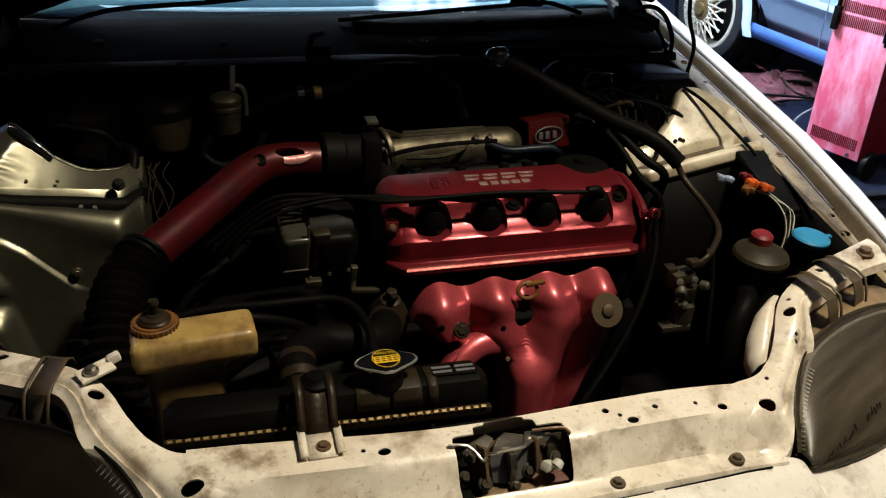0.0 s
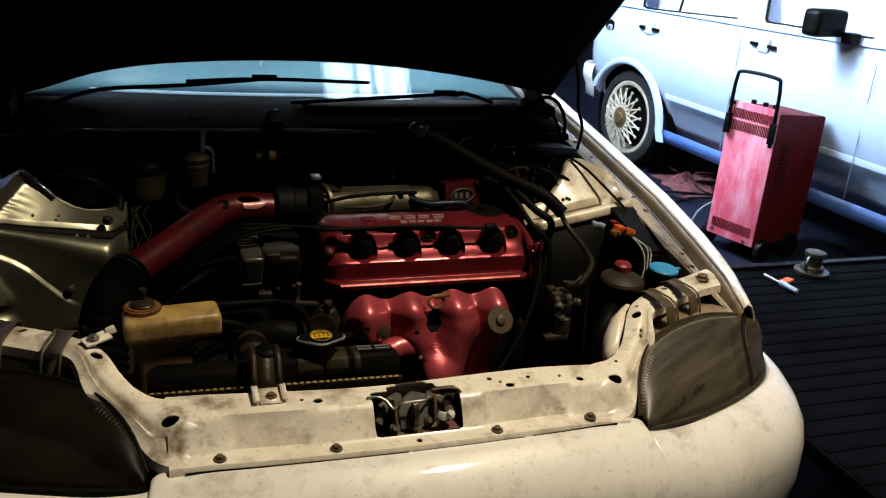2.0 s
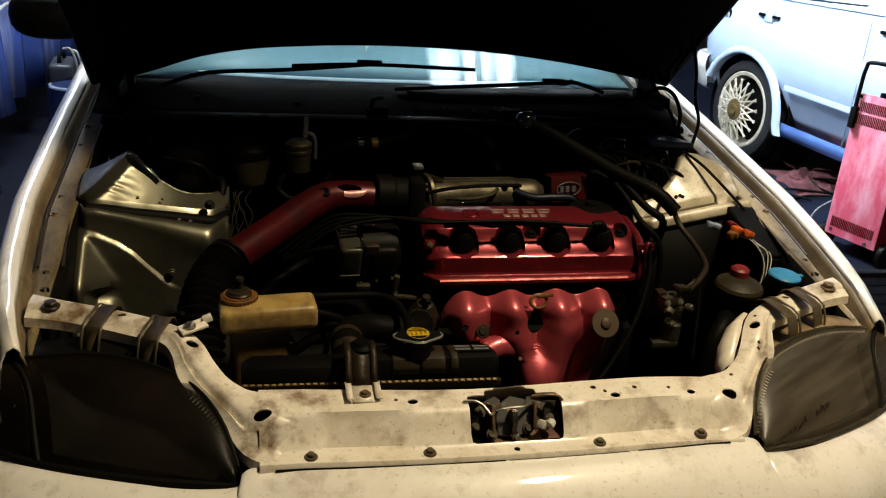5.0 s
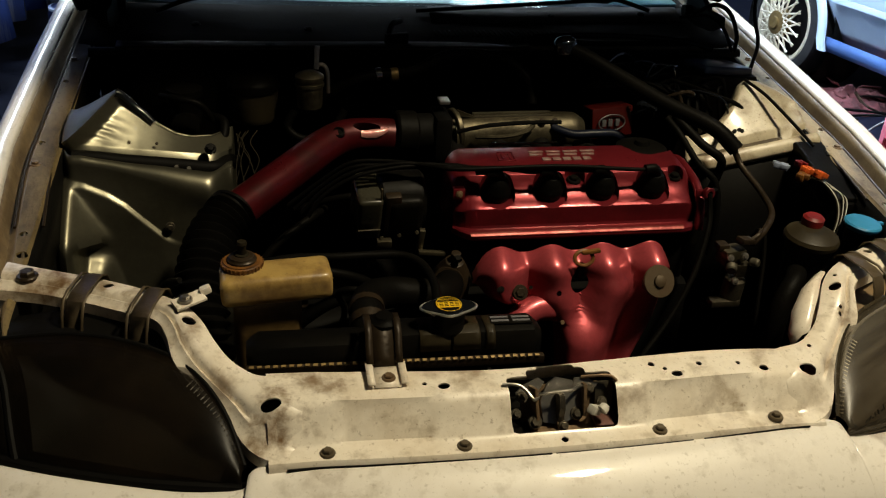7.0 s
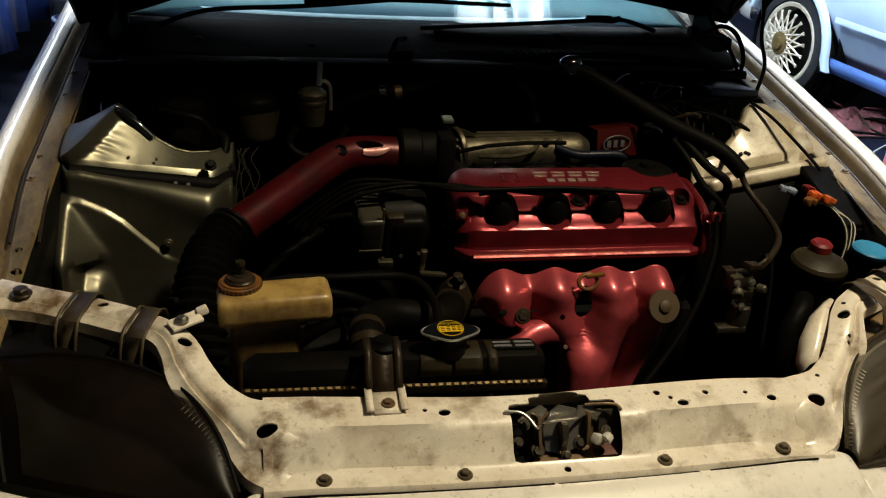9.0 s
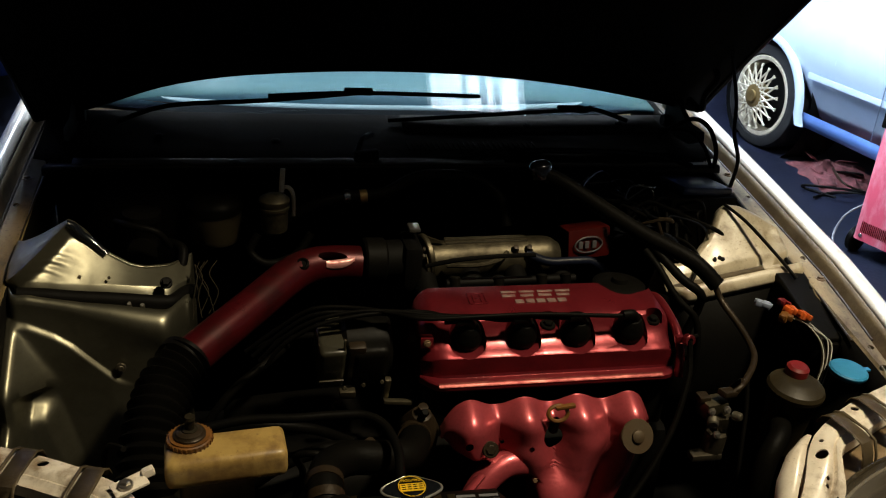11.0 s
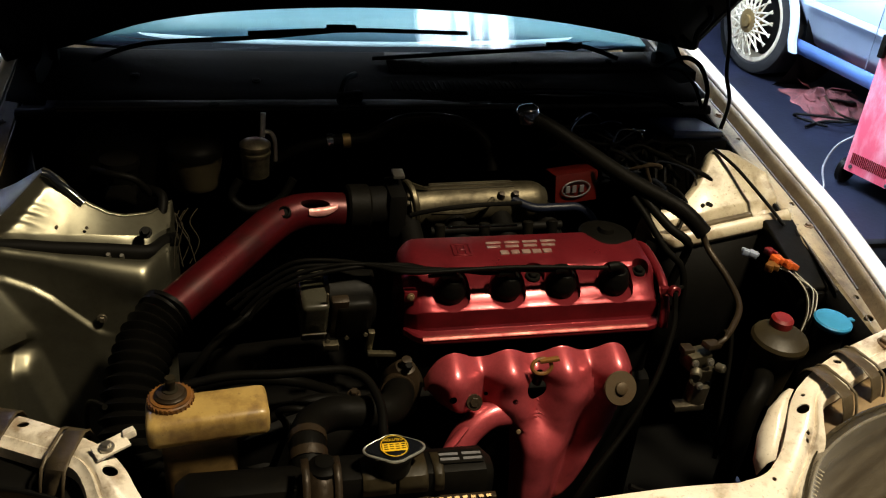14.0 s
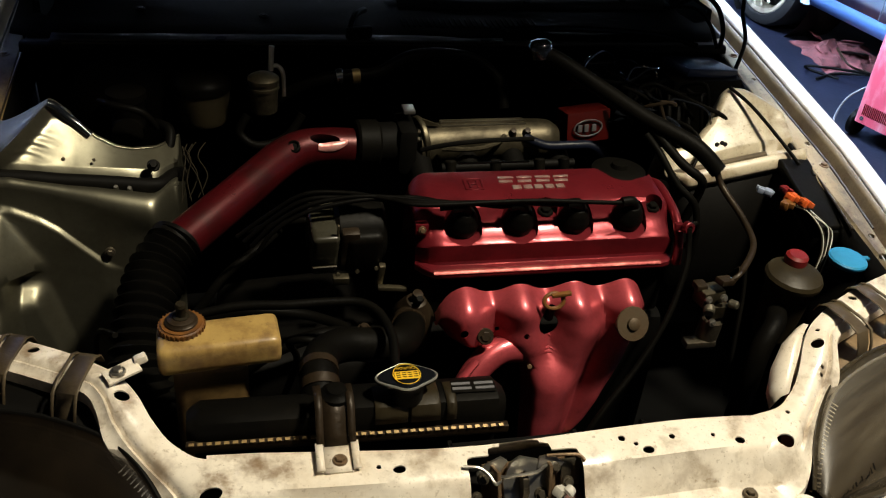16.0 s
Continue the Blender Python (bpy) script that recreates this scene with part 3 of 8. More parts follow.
def grey_apron():
    """Bare strut tower and pressed wheel-house wall: sloping crown, groove, rounded shoulder, swage and boss."""
    rows = []
    n = 76
    for i in range(n + 1):
        x = 0.405 + 0.267 * i / n
        ridge, line, top = interp(RIDGE_LINE, x)[0], SWAGE(x), interp(CREST_LINE, x)[0]
        edge = 0.060 * (1 - ease(0.405, 0.452, x)) ** 2 + 0.03 * ease(0.652, 0.674, x) ** 2
        r = 0.010 + 0.020 * ease(0.62, 0.43, x)
        row = []
        # the wall, from its foot up to the shoulder
        foot, z1 = 0.40, ridge - r
        levels = [foot + (line - 0.018 - foot) * k / 34 for k in range(34)] + [line - 0.018 + 0.036 * k / 22 for k in range(22)]
        levels += [line + 0.018 + (z1 - line - 0.018) * k / 14 for k in range(15)]
        for z in levels:
            y = 0.560 + 0.030 * ease(0.42, 0.74, z) + (0.612 - r - 0.590) * ease(0.70, z1, z)
            y -= 0.0065 * ease(line + 0.006, line - 0.006, z) * ease(0.485, 0.53, x) + 0.0006 * math.exp(-((z - line) / 0.0045) ** 2)
            # boss: a face that slopes out below its upper edge, then drops back
            zb = 0.655 + 1.62 * (x - 0.596)
            zl = 0.668 + 0.35 * (x - 0.60)
            rise = zb - max(z, zl)
            out = 0.62 * (rise + math.sqrt(rise * rise + 0.00006)) * ease(0.580, 0.606, x)
            y -= out * (1 - 0.75 * ease(zl - 0.001, zl - 0.018, z) * ease(0.66, 0.640, x))
            # edge of the lower fold
            xs = 0.621 - 0.27 * (0.632 - z)
            y -= 0.030 * ease(xs - 0.022, xs + 0.004, x) * ease(0.645, 0.62, z)
            row.append((-x, y + edge, z))
        # rounded shoulder
        for k in range(1, 9):
            a = math.pi / 2 * k / 8
            row.append((-x, 0.612 - r * math.cos(a) + edge, ridge - r + r * math.sin(a)))
        # groove behind the shoulder
        z0 = ridge + 0.004
        for y, dz in ((0.617, -0.004), (0.622, -0.016), (0.634, -0.020), (0.645, -0.016), (0.651, -0.006)):
            row.append((-x, y + edge * 0.6 + 0.17 * (0.60 - x) * (y - 0.617) / 0.034, ridge + dz))
        # sloping crown
        for k in range(25):
            t = k / 24
            z = z0 + (top - z0) * t
            over = z - interp(DENT_LINE, x)[0]
            over = (over + math.sqrt(over * over + 0.00001)) / 2
            y = 0.655 + (z - z0) * 1.10 - 0.95 * over + 0.17 * (0.60 - x) * (1 + t) + edge * 0.5
            w = math.exp(-((x - 0.607) / 0.022) ** 2 - ((t - 0.36) / 0.26) ** 2)
            y += 0.0017 * w * math.sin((z - 0.42 * (x - 0.60) + 0.10 * (x - 0.6) ** 2) * 2 * math.pi / 0.0125) + 0.0011 * noise.noise((x * 34, z * 34, 6.0))
            row.append((-x, y, z))
        # the top folds back towards the wing
        q = max(0.0, (x - 0.588) / 0.062)
        yt, zt = row[-1][1], row[-1][2]
        for k in range(1, 7):
            row.append((-x, yt + 0.07 * q * k / 6, zt + 0.026 * q * k / 6 - 0.012 * q * (k / 6) ** 2))
        yt, zt = row[-1][1], row[-1][2]
        for dy, dz in ((0.004, 0.0015), (0.010, 0.000), (0.018, -0.010), (0.032, -0.05), (0.05, -0.12), (0.06, -0.28)):
            row.append((-x, yt + dy, zt + dz))
        rows.append(row)
    bm = bm_new()
    sheet(bm, rows)
    tower = part("strut_tower", bm, GREY_METAL, car, "bare grey pressed strut tower, dented and dusty", 60, 0.002)
    # black strip laid along the groove for its shade
    bm = bm_new()
    tube(bm, [(-0.402, 0.735, 0.735), (-0.412, 0.705, 0.750)] + [(-x, 0.641 + 0.1 * (0.60 - x) + 0.04 * (1 - ease(0.405, 0.452, x)) ** 2, interp(RIDGE_LINE, x)[0] - 0.011) for x in (0.43, 0.45, 0.48, 0.53, 0.58, 0.62, 0.66)], 0.0125, 10)
    part("sealer_bead", bm, NEAR_BLACK, tower, "black strip painted as the groove's shade")
    # dark rounded cap along the back of the crown
    bm = bm_new()
    tube(bm, [(-0.593, 0.716, 0.874), (-0.582, 0.718, 0.868), (-0.570, 0.718, 0.853), (-0.555, 0.716, 0.840), (-0.535, 0.708, 0.822)], 0.007, 10)
    part("crown_edge", bm, GLOSS_BLACK, tower, "black rounded rear edge")
    return tower


def white_tower():
    """White strut tower: a broad sloping crown behind a pressed shoulder."""
    rows = []
    n = 48
    for i in range(n + 1):
        x = 0.44 + 0.236 * i / n
        ridge = 0.772 + 0.20 * (x - 0.43)
        top = interp([(0.43, 0.788), (0.47, 0.792), (0.498, 0.800), (0.535, 0.830), (0.556, 0.854), (0.568, 0.872), (0.582, 0.880), (0.605, 0.879), (0.635, 0.868), (0.68, 0.846)], x)[0]
        edge = 0.045 * (1 - ease(0.43, 0.468, x)) ** 2
        row = [(x, 0.600 + edge, ridge - 0.026)]
        for y, dz in ((0.598, -0.016), (0.603, -0.005), (0.612, 0.0), (0.622, -0.008), (0.634, -0.022), (0.650, -0.018)):
            row.append((x, y + edge * 0.3, ridge + dz))
        z0 = ridge + 0.001
        for k in range(17):
            t = k / 16
            z = z0 + (top - z0) * t
            dish = 0.010 * math.sin(math.pi * t) * math.exp(-((x - 0.655) / 0.02) ** 2)
            dent = 0.0016 * noise.noise((x * 30, z * 30, 3.0))
            row.append((x, 0.655 + (z - z0) * 1.05 + 0.25 * max(0.0, x - 0.60) * t + edge * 0.3 + dish + dent, z))
        yt, zt = row[-1][1], row[-1][2]
        for dy, dz in ((0.008, 0.001), (0.018, -0.005), (0.034, -0.045), (0.05, -0.12), (0.06, -0.28)):
            row.append((x, yt + dy, zt + dz))
        rows.append(row)
    bm = bm_new()
    sheet(bm, rows)
    tower = part("strut_tower", bm, TOWER_WHITE, car, "white pressed strut tower, stained brown", 60, 0.002)
    # brown strip that darkens the groove
    bm = bm_new()
    tube(bm, [(x, 0.638, 0.758 + 0.20 * (x - 0.43)) for x in (0.445, 0.50, 0.55, 0.60, 0.62)], 0.0075, 8)
    part("sealer_bead", bm, BROWN, tower, "brown strip in the groove")
    # sheet added below the shoulder, near-black to stand for the darkness there
    bm = bm_new()
    sheet(bm, [[(x, 0.603 + 0.045 * (1 - ease(0.43, 0.468, x)) ** 2, z) for z in (0.45, 0.60, 0.747 + 0.20 * (x - 0.43))] for x in (0.43, 0.45, 0.468, 0.55, 0.676)])
    part("wheel_house", bm, NEAR_BLACK, tower, "black sheet closing the dark space below the shoulder", 60, 0.002)
    for k, (x, t) in enumerate(((0.535, 0.3), (0.545, 0.34), (0.55, 0.26), (0.655, 0.2))):
        bm = bm_new()
        z = 0.792 + 0.12 * (x - 0.5) + 0.03 * t
        lathe(bm, (x, 0.656 + 0.03 * t, z), (0, -0.6, 0.7), [(-0.003, 0.004), (0.0025, 0.004), (0.003, 0.002)], 10)
        part("plug_grommet", bm, RUBBER, tower)
    return tower


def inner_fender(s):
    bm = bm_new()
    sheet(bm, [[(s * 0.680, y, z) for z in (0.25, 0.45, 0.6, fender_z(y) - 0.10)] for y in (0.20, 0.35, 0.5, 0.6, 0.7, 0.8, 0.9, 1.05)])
    part("inner_fender", bm, NEAR_BLACK, car, "near-black inner wing panel", 60, 0.003)


tower_left, tower_right = grey_apron(), white_tower()
for side in (1, -1):
    inner_fender(side)
bolt(tower_left, (-0.509, 0.580, 0.685), (0.1, -1, 0.1), 0.005, 0.0055, 0.008, GREASE)
bolt(tower_left, (-0.440, 0.664, 0.790), (0.1, -0.7, 0.7), 0.007, 0.009, 0.010, BLACK)
for x, z in ((-0.475, 0.763), (-0.495, 0.766)):
    bolt(tower_left, (x, 0.632, z), (0, -0.5, 0.8), 0.004, 0.010, 0.0, STEEL)
for x in (-0.612, -0.572, -0.528):
    bolt(tower_left, (x, 0.668, 0.806 - 0.08 * (x + 0.61)), (0, -0.6, 0.75), 0.0028, 0.002, 0.0, BROWN)


def front_panel():
    """The slam panel between the lamps, with the hole for the bonnet lock."""
    prof = [(-0.014, 0.640), (-0.013, 0.662), (-0.010, 0.6665), (0.010, 0.6685), (0.015, 0.672), (0.031, 0.696), (0.0375, 0.7055), (0.044, 0.7115),
            (0.060, 0.7145), (0.086, 0.716), (0.090, 0.711), (0.092, 0.695)]
    xs = [-0.356 + 0.712 * i / 60 for i in range(61)]
    rows = []
    for x in xs:
        bow = -0.010 * (1 - (x / 0.30) ** 2) if abs(x) < 0.3 else 0
        back = 0.006 * math.sin(x * 9) + 0.012 * ease(0.0, -0.25, x)
        row = []
        for k, (y, z) in enumerate(prof):
            if 4 <= k <= 6:  # shallow pressings in the face
                for c, w in ((-0.215, 0.055), (0.205, 0.055), (0.135, 0.012)):
                    inside = ease(w + 0.014, w - 0.006, abs(x - c))
                    y += 0.0035 * inside
                    z -= 0.002 * inside
            if k >= 8:
                y += back
            row.append((x, y + bow, z - 0.006 * ease(0.2, 0.36, x)))
        rows.append(row)
    bm = bm_new()
    sheet(bm, rows)
    p = part("front_panel", bm, WHITE, car, "dirty white slam panel with bolts and punched holes", 45, 0.002)
    cuts = []
    for c, s in (((0.006, 0.031, 0.70), (0.138, 0.056, 0.1)), ((0.004, 0.058, 0.71), (0.078, 0.026, 0.1)), ((0.006, 0.066, 0.71), (0.052, 0.022, 0.1))):
        bm = bm_new()
        box(bm, c, s, 0.008)
        cuts.append(bm)
    for x, y, r, q in ((-0.351, 0.046, 0.018, 0.8), (0.351, 0.046, 0.018, 0.8), (0.288, 0.050, 0.0065, 0.8), (0.163, 0.046, 0.0075, 0.7), (0.20, 0.062, 0.004, 1),
                       (0.255, 0.060, 0.003, 1), (-0.142, 0.052, 0.0075, 0.7), (-0.165, 0.058, 0.003, 1), (0.150, 0.056, 0.003, 1), (0.0, -0.010, 0.0045, 1), (0.135, 0.066, 0.0045, 1)):
        bm = bm_new()
        lathe(bm, (x, y, 0.6), (0, 0, 1), [(0, r), (0.2, r)], 20)
        for v in bm.verts:
            v.co.y = y + (v.co.y - y) * q
        cuts.append(bm)
    punch(p, cuts)
    for x, y in ((-0.288, 0.0), (-0.125, -0.007), (0.125, -0.007), (0.288, 0.0)):
        bolt(p, (x, y, 0.668), (0, 0, 1), 0.0060, 0.007, 0.0095, BROWN)
    # lock in its recess
    bm = bm_new()
    box(bm, (0.008, 0.05, 0.655), (0.15, 0.09, 0.01))
    box(bm, (0.008, 0.094, 0.672), (0.16, 0.006, 0.060))
    for x in (-0.072, 0.088):
        box(bm, (x, 0.072, 0.672), (0.005, 0.06, 0.06))
        box(bm, (x, 0.02, 0.648), (0.005, 0.05, 0.03))
    part("lock_recess", bm, NEAR_BLACK, p)
    return p


panel = front_panel()


def bonnet_lock():
    lock = thing("bonnet_lock", "greasy steel bonnet catch set into the slam panel", "catch", (0.008, 0.04, 0.66))
    bm = bm_new()
    box(bm, (0.010, 0.050, 0.678), (0.104, 0.005, 0.050), 0.002, (-24, 0, 0))
    box(bm, (0.012, 0.026, 0.660), (0.092, 0.042, 0.005), 0.001, (6, 0, 0))
    part("base_plate", bm, RUST, lock, "rusty back plate")
    def leaf(u, v, w):
        return (0.006 + u, 0.036 + v * 0.50 - w * 0.8, 0.680 + v * 0.80 + w * 0.4)

    bm = bm_new()
    prism(bm, [(-0.024, -0.016), (-0.006, -0.020), (-0.004, 0.022), (0.002, 0.024), (0.004, -0.018), (0.016, -0.014), (0.030, 0.002), (0.030, 0.020), (0.018, 0.036), (-0.004, 0.042), (-0.016, 0.034), (-0.026, 0.012)], leaf, 0.005)
    part("claw_plate", bm, STEEL, lock, "worn slotted plate")
    bm = bm_new()
    prism(bm, [(-0.054, 0.012), (-0.030, 0.020), (-0.018, 0.036), (-0.026, 0.042), (-0.044, 0.034), (-0.056, 0.024)], lambda u, v, w: leaf(u, v, w - 0.004), 0.004)
    part("guide", bm, STEEL, lock, "rubbed guide plate")
    bm = bm_new()
    prism(bm, [(0.016, 0.026), (0.040, 0.020), (0.050, 0.030), (0.036, 0.040), (0.020, 0.040)], lambda u, v, w: leaf(u, v, w + 0.003), 0.004)
    part("guide", bm, STEEL, lock, "rubbed guide plate")
    for x, y, tilt in ((-0.030, 0.040, 6), (0.036, 0.042, -6)):
        bm = bm_new()
        box(bm, (x, y, 0.690), (0.0045, 0.036, 0.040), 0.0015, (-24, 0, tilt))
        part("cheek", bm, RUST, lock)
    bm = bm_new()
    prism(bm, [(-0.012, 0), (0.012, 0.004), (0.016, 0.02), (0.006, 0.034), (-0.006, 0.036), (-0.014, 0.022)], lambda u, v, w: (-0.001 + w, 0.030 + u, 0.672 + v), 0.007)
    part("claw", bm, GREASE, lock)
    bm = bm_new()
    box(bm, (0.046, 0.020, 0.686), (0.020, 0.012, 0.012), 0.003, (0, 30, 34))
    cyl(bm, (0.052, 0.014, 0.688), (0.060, 0.018, 0.694), 0.0075, 0.006, 14, 0.002)
    part("release_lever", bm, PRINT, lock, "pale worn release lever")
    bm = bm_new()
    box(bm, (0.066, 0.046, 0.690), (0.024, 0.004, 0.034), 0.001, (-20, 0, 0))
    part("side_tab", bm, GREASE, lock)
    bm = bm_new()
    box(bm, (0.062, 0.026, 0.668), (0.030, 0.030, 0.006), 0.001, (10, 0, 0))
    part("rusty_floor", bm, RUST_RED, lock, "reddish rusted floor of the recess")
    bm = bm_new()
    tube(bm, [(-0.036, 0.046, 0.700), (-0.024, 0.030, 0.709), (-0.008, 0.028, 0.712), (0.016, 0.030, 0.712), (0.030, 0.040, 0.709), (0.046, 0.046, 0.706)], 0.0022, 8)
    part("spring", bm, STEEL, lock)
    bm = bm_new()
    tube(bm, [(-0.070, 0.044, 0.717), (-0.052, 0.040, 0.7175), (-0.042, 0.034, 0.713), (-0.034, 0.024, 0.706), (-0.026, 0.030, 0.704)], 0.0022, 8)
    part("wire_clip", bm, STEEL, lock, "thin bent wire clip")
    bm = bm_new()
    tube(bm, [(0.034, 0.050, 0.716), (0.058, 0.046, 0.719), (0.072, 0.044, 0.718), (0.078, 0.038, 0.714)], 0.0022, 8)
    part("wire_clip", bm, RUST, lock)
    for x, y, z, r in ((-0.054, 0.026, 0.684, 0.0055), (-0.030, 0.020, 0.674, 0.0075), (0.058, 0.030, 0.690, 0.006), (0.006, 0.016, 0.668, 0.0055), (0.026, 0.028, 0.676, 0.007), (-0.044, 0.040, 0.698, 0.006), (0.044, 0.044, 0.702, 0.006)):
        bolt(lock, (x, y, z), (0, -0.75, 0.65), r * 0.85, 0.006, r * 1.2, GREASE)


bonnet_lock()


RAIL_IN = [(0.312, 0.090, 0.7165), (0.366, 0.098, 0.7175), (0.395, 0.115, 0.724), (0.417, 0.142, 0.738), (0.434, 0.170, 0.753), (0.454, 0.193, 0.762), (0.480, 0.213, 0.765),
           (0.519, 0.239, 0.766), (0.577, 0.270, 0.766), (0.640, 0.295, 0.768), (0.690, 0.312, 0.772)]
RAIL_OUT = [(0.318, 0.003, 0.664), (0.377, 0.029, 0.676), (0.415, 0.067, 0.697), (0.447, 0.100, 0.714), (0.466, 0.122, 0.735), (0.475, 0.150, 0.753), (0.491, 0.177, 0.757),
            (0.530, 0.198, 0.757), (0.585, 0.228, 0.757), (0.640, 0.252, 0.758), (0.694, 0.264, 0.760)]
PANEL_FALL = [(0, 0.088, 0.7172), (0.18, 0.070, 0.717), (0.34, 0.052, 0.7148), (0.44, 0.0415, 0.7128), (0.52, 0.0340, 0.7085), (0.64, 0.0275, 0.6985), (0.80, 0.0165, 0.6755), (0.90, 0.009, 0.6715), (1, -0.012, 0.6675)]


def corner_rail(s):
    """Pressed plate from the end of the slam panel up and out to the wing."""
    inner, outer = curve_points(RAIL_IN, 6), curve_points(RAIL_OUT, 6)
    rows = []
    n = len(inner)
    for i, (a, b) in enumerate(zip(inner, outer)):
        u = i / 6
        blend = ease(1.6, 0.1, u)
        arm = ease(4.5, 6.5, u)
        row = [(a.x, a.y + 0.002, a.z - 0.016)]
        for k in range(13):
            q = k / 12
            p = a.lerp(b, q)
            flat = p.z + (0.010 * math.sin(math.pi * q) - 0.009 * math.exp(-((q - 0.66) / 0.06) ** 2) - 0.005 * ease(0.74, 0.82, q)) * (1 - 0.6 * arm)
            y, z = interp(PANEL_FALL, q)
            row.append((p.x, p.y * (1 - blend) + y * blend, flat * (1 - blend) + z * blend - (0.0055 * blend if s > 0 else 0) - 0.006 * ease(0.5, 0.0, u)))
        row.append((b.x + 0.001, row[-1][1] - 0.001, row[-1][2] - 0.014))
        rows.append([(s * x, y, z) for x, y, z in row])
    bm = bm_new()
    sheet(bm, rows)
    r = part("corner_rail", bm, WHITE, car, "grimy white upper rail running out to the wing", 50, 0.002)
    cuts = []
    for x, y, rad, q in ((0.351, 0.046, 0.0125, 0.62), (0.448, 0.162, 0.0085, 0.8), (0.554, 0.246, 0.007, 0.7), (0.458, 0.182, 0.003, 1), (0.442, 0.132, 0.0025, 1), (0.438, 0.124, 0.0025, 1), (0.372, 0.084, 0.003, 1))[:7 if s > 0 else 4]:
        bm = bm_new()
        lathe(bm, (s * x, y, 0.64), (0, 0, 1), [(0, rad), (0.2, rad)], 18)
        for v in bm.verts:
            v.co.y = y + (v.co.y - y) * q
        cuts.append(bm)
    punch(r, cuts)
    if s > 0:
        # thin flange behind the strut
        bm = bm_new()
        sheet(bm, [[(s * x0, y0, z0), (s * (x0 * 0.4 + x1 * 0.6), y0 * 0.4 + y1 * 0.6 + 0.002, z0 * 0.4 + z1 * 0.6 + 0.003), (s * x1, y1, z1)] for x0, y0, z0, x1, y1, z1 in
                   ((0.372, 0.118, 0.690, 0.394, 0.118, 0.715), (0.374, 0.136, 0.700, 0.406, 0.136, 0.728), (0.388, 0.160, 0.722, 0.424, 0.160, 0.745), (0.412, 0.184, 0.744, 0.440, 0.184, 0.757), (0.440, 0.200, 0.757, 0.456, 0.200, 0.761))])
        part("flange", bm, WHITE, r, "", 60, 0.002)
    # brown straps over the rail that carry the lamp
    for k, (ox, oy) in enumerate(((0.0, 0.0), (0.070, 0.036)) if s > 0 else ((-0.012, -0.007), (0.070, 0.037))):
        bm = bm_new()
        path = [(0.498, 0.238, 0.756), (0.500, 0.232, 0.770), (0.504, 0.222, 0.7755), (0.515, 0.182, 0.7735), (0.519, 0.170, 0.768), (0.522, 0.163, 0.752), (0.526, 0.156, 0.712)]
        side = Vector((0.95, 0.30, 0))
        for w0, w1, up in ((-0.0150, -0.0112, 0.005), (-0.0112, -0.0105, 0.003), (-0.0105, 0.0105, 0.0), (0.0105, 0.0112, 0.003), (0.0112, 0.0150, 0.005)):
            rows = []
            for j, (x, y, z) in enumerate(path):
                c = Vector((x + ox, y + oy, z)) + Vector((0.15, -0.75 if j > 3 else 0, 0.65 if j < 5 else 0.1)) * up
                rows.append([(s * (c.x + side.x * w), c.y + side.y * w, c.z) for w in (w0, w1)])
            sheet(bm, rows)
        bmesh.ops.remove_doubles(bm, verts=bm.verts[:], dist=0.0035)
        part("lamp_bracket", bm, BROWN, r, "brown dusty lamp bracket", 40, 0.002)
    bolt(r, (s * 0.659, 0.279, 0.768), (0, 0, 1), 0.010, 0.009, 0.014, RUST if s > 0 else BRACKET)
    return r


rail_right = corner_rail(1)
rail_left = corner_rail(-1)
bm = bm_new()
box(bm, (-0.448, 0.186, 0.775), (0.040, 0.022, 0.004), 0.001, (8, -6, 28))
box(bm, (-0.428, 0.200, 0.781), (0.014, 0.010, 0.010), 0.002, (0, -20, 10))
part("tab", bm, WHITE, rail_left)
bolt(rail_left, (-0.452, 0.183, 0.778), (0, 0, 1), 0.006, 0.006, 0.009, STEEL)


# ---- lamps, bumper, bonnet ----
LAMP_LOW = [(0.387, -0.015, 0.640), (0.45, -0.004, 0.642), (0.52, 0.012, 0.645), (0.60, 0.040, 0.649), (0.66, 0.070, 0.653), (0.70, 0.102, 0.656), (0.730, 0.150, 0.659)]
LAMP_TOP = [(0.384, 0.004, 0.656), (0.408, 0.062, 0.696), (0.452, 0.118, 0.724), (0.520, 0.152, 0.740), (0.590, 0.170, 0.745), (0.650, 0.176, 0.741), (0.714, 0.180, 0.733)]


LIP_SAG = [(0.0, 0, 0), (0.398, 0, 0), (0.52, 0, -0.003), (0.60, -0.002, -0.006), (0.66, -0.006, -0.010), (0.70, -0.012, -0.014), (0.73, -0.030, -0.018), (0.80, -0.030, -0.018)]


def sag(p):
    """The lower edge of the lamps hangs a little lower on the knocked side."""
    dy, dz = interp(LIP_SAG, abs(p[0]))
    return (p[0], p[1] + dy, p[2] + dz) if p[0] < 0 else (p[0], p[1], p[2] - 0.005 * ease(0.40, 0.50, abs(p[0])))


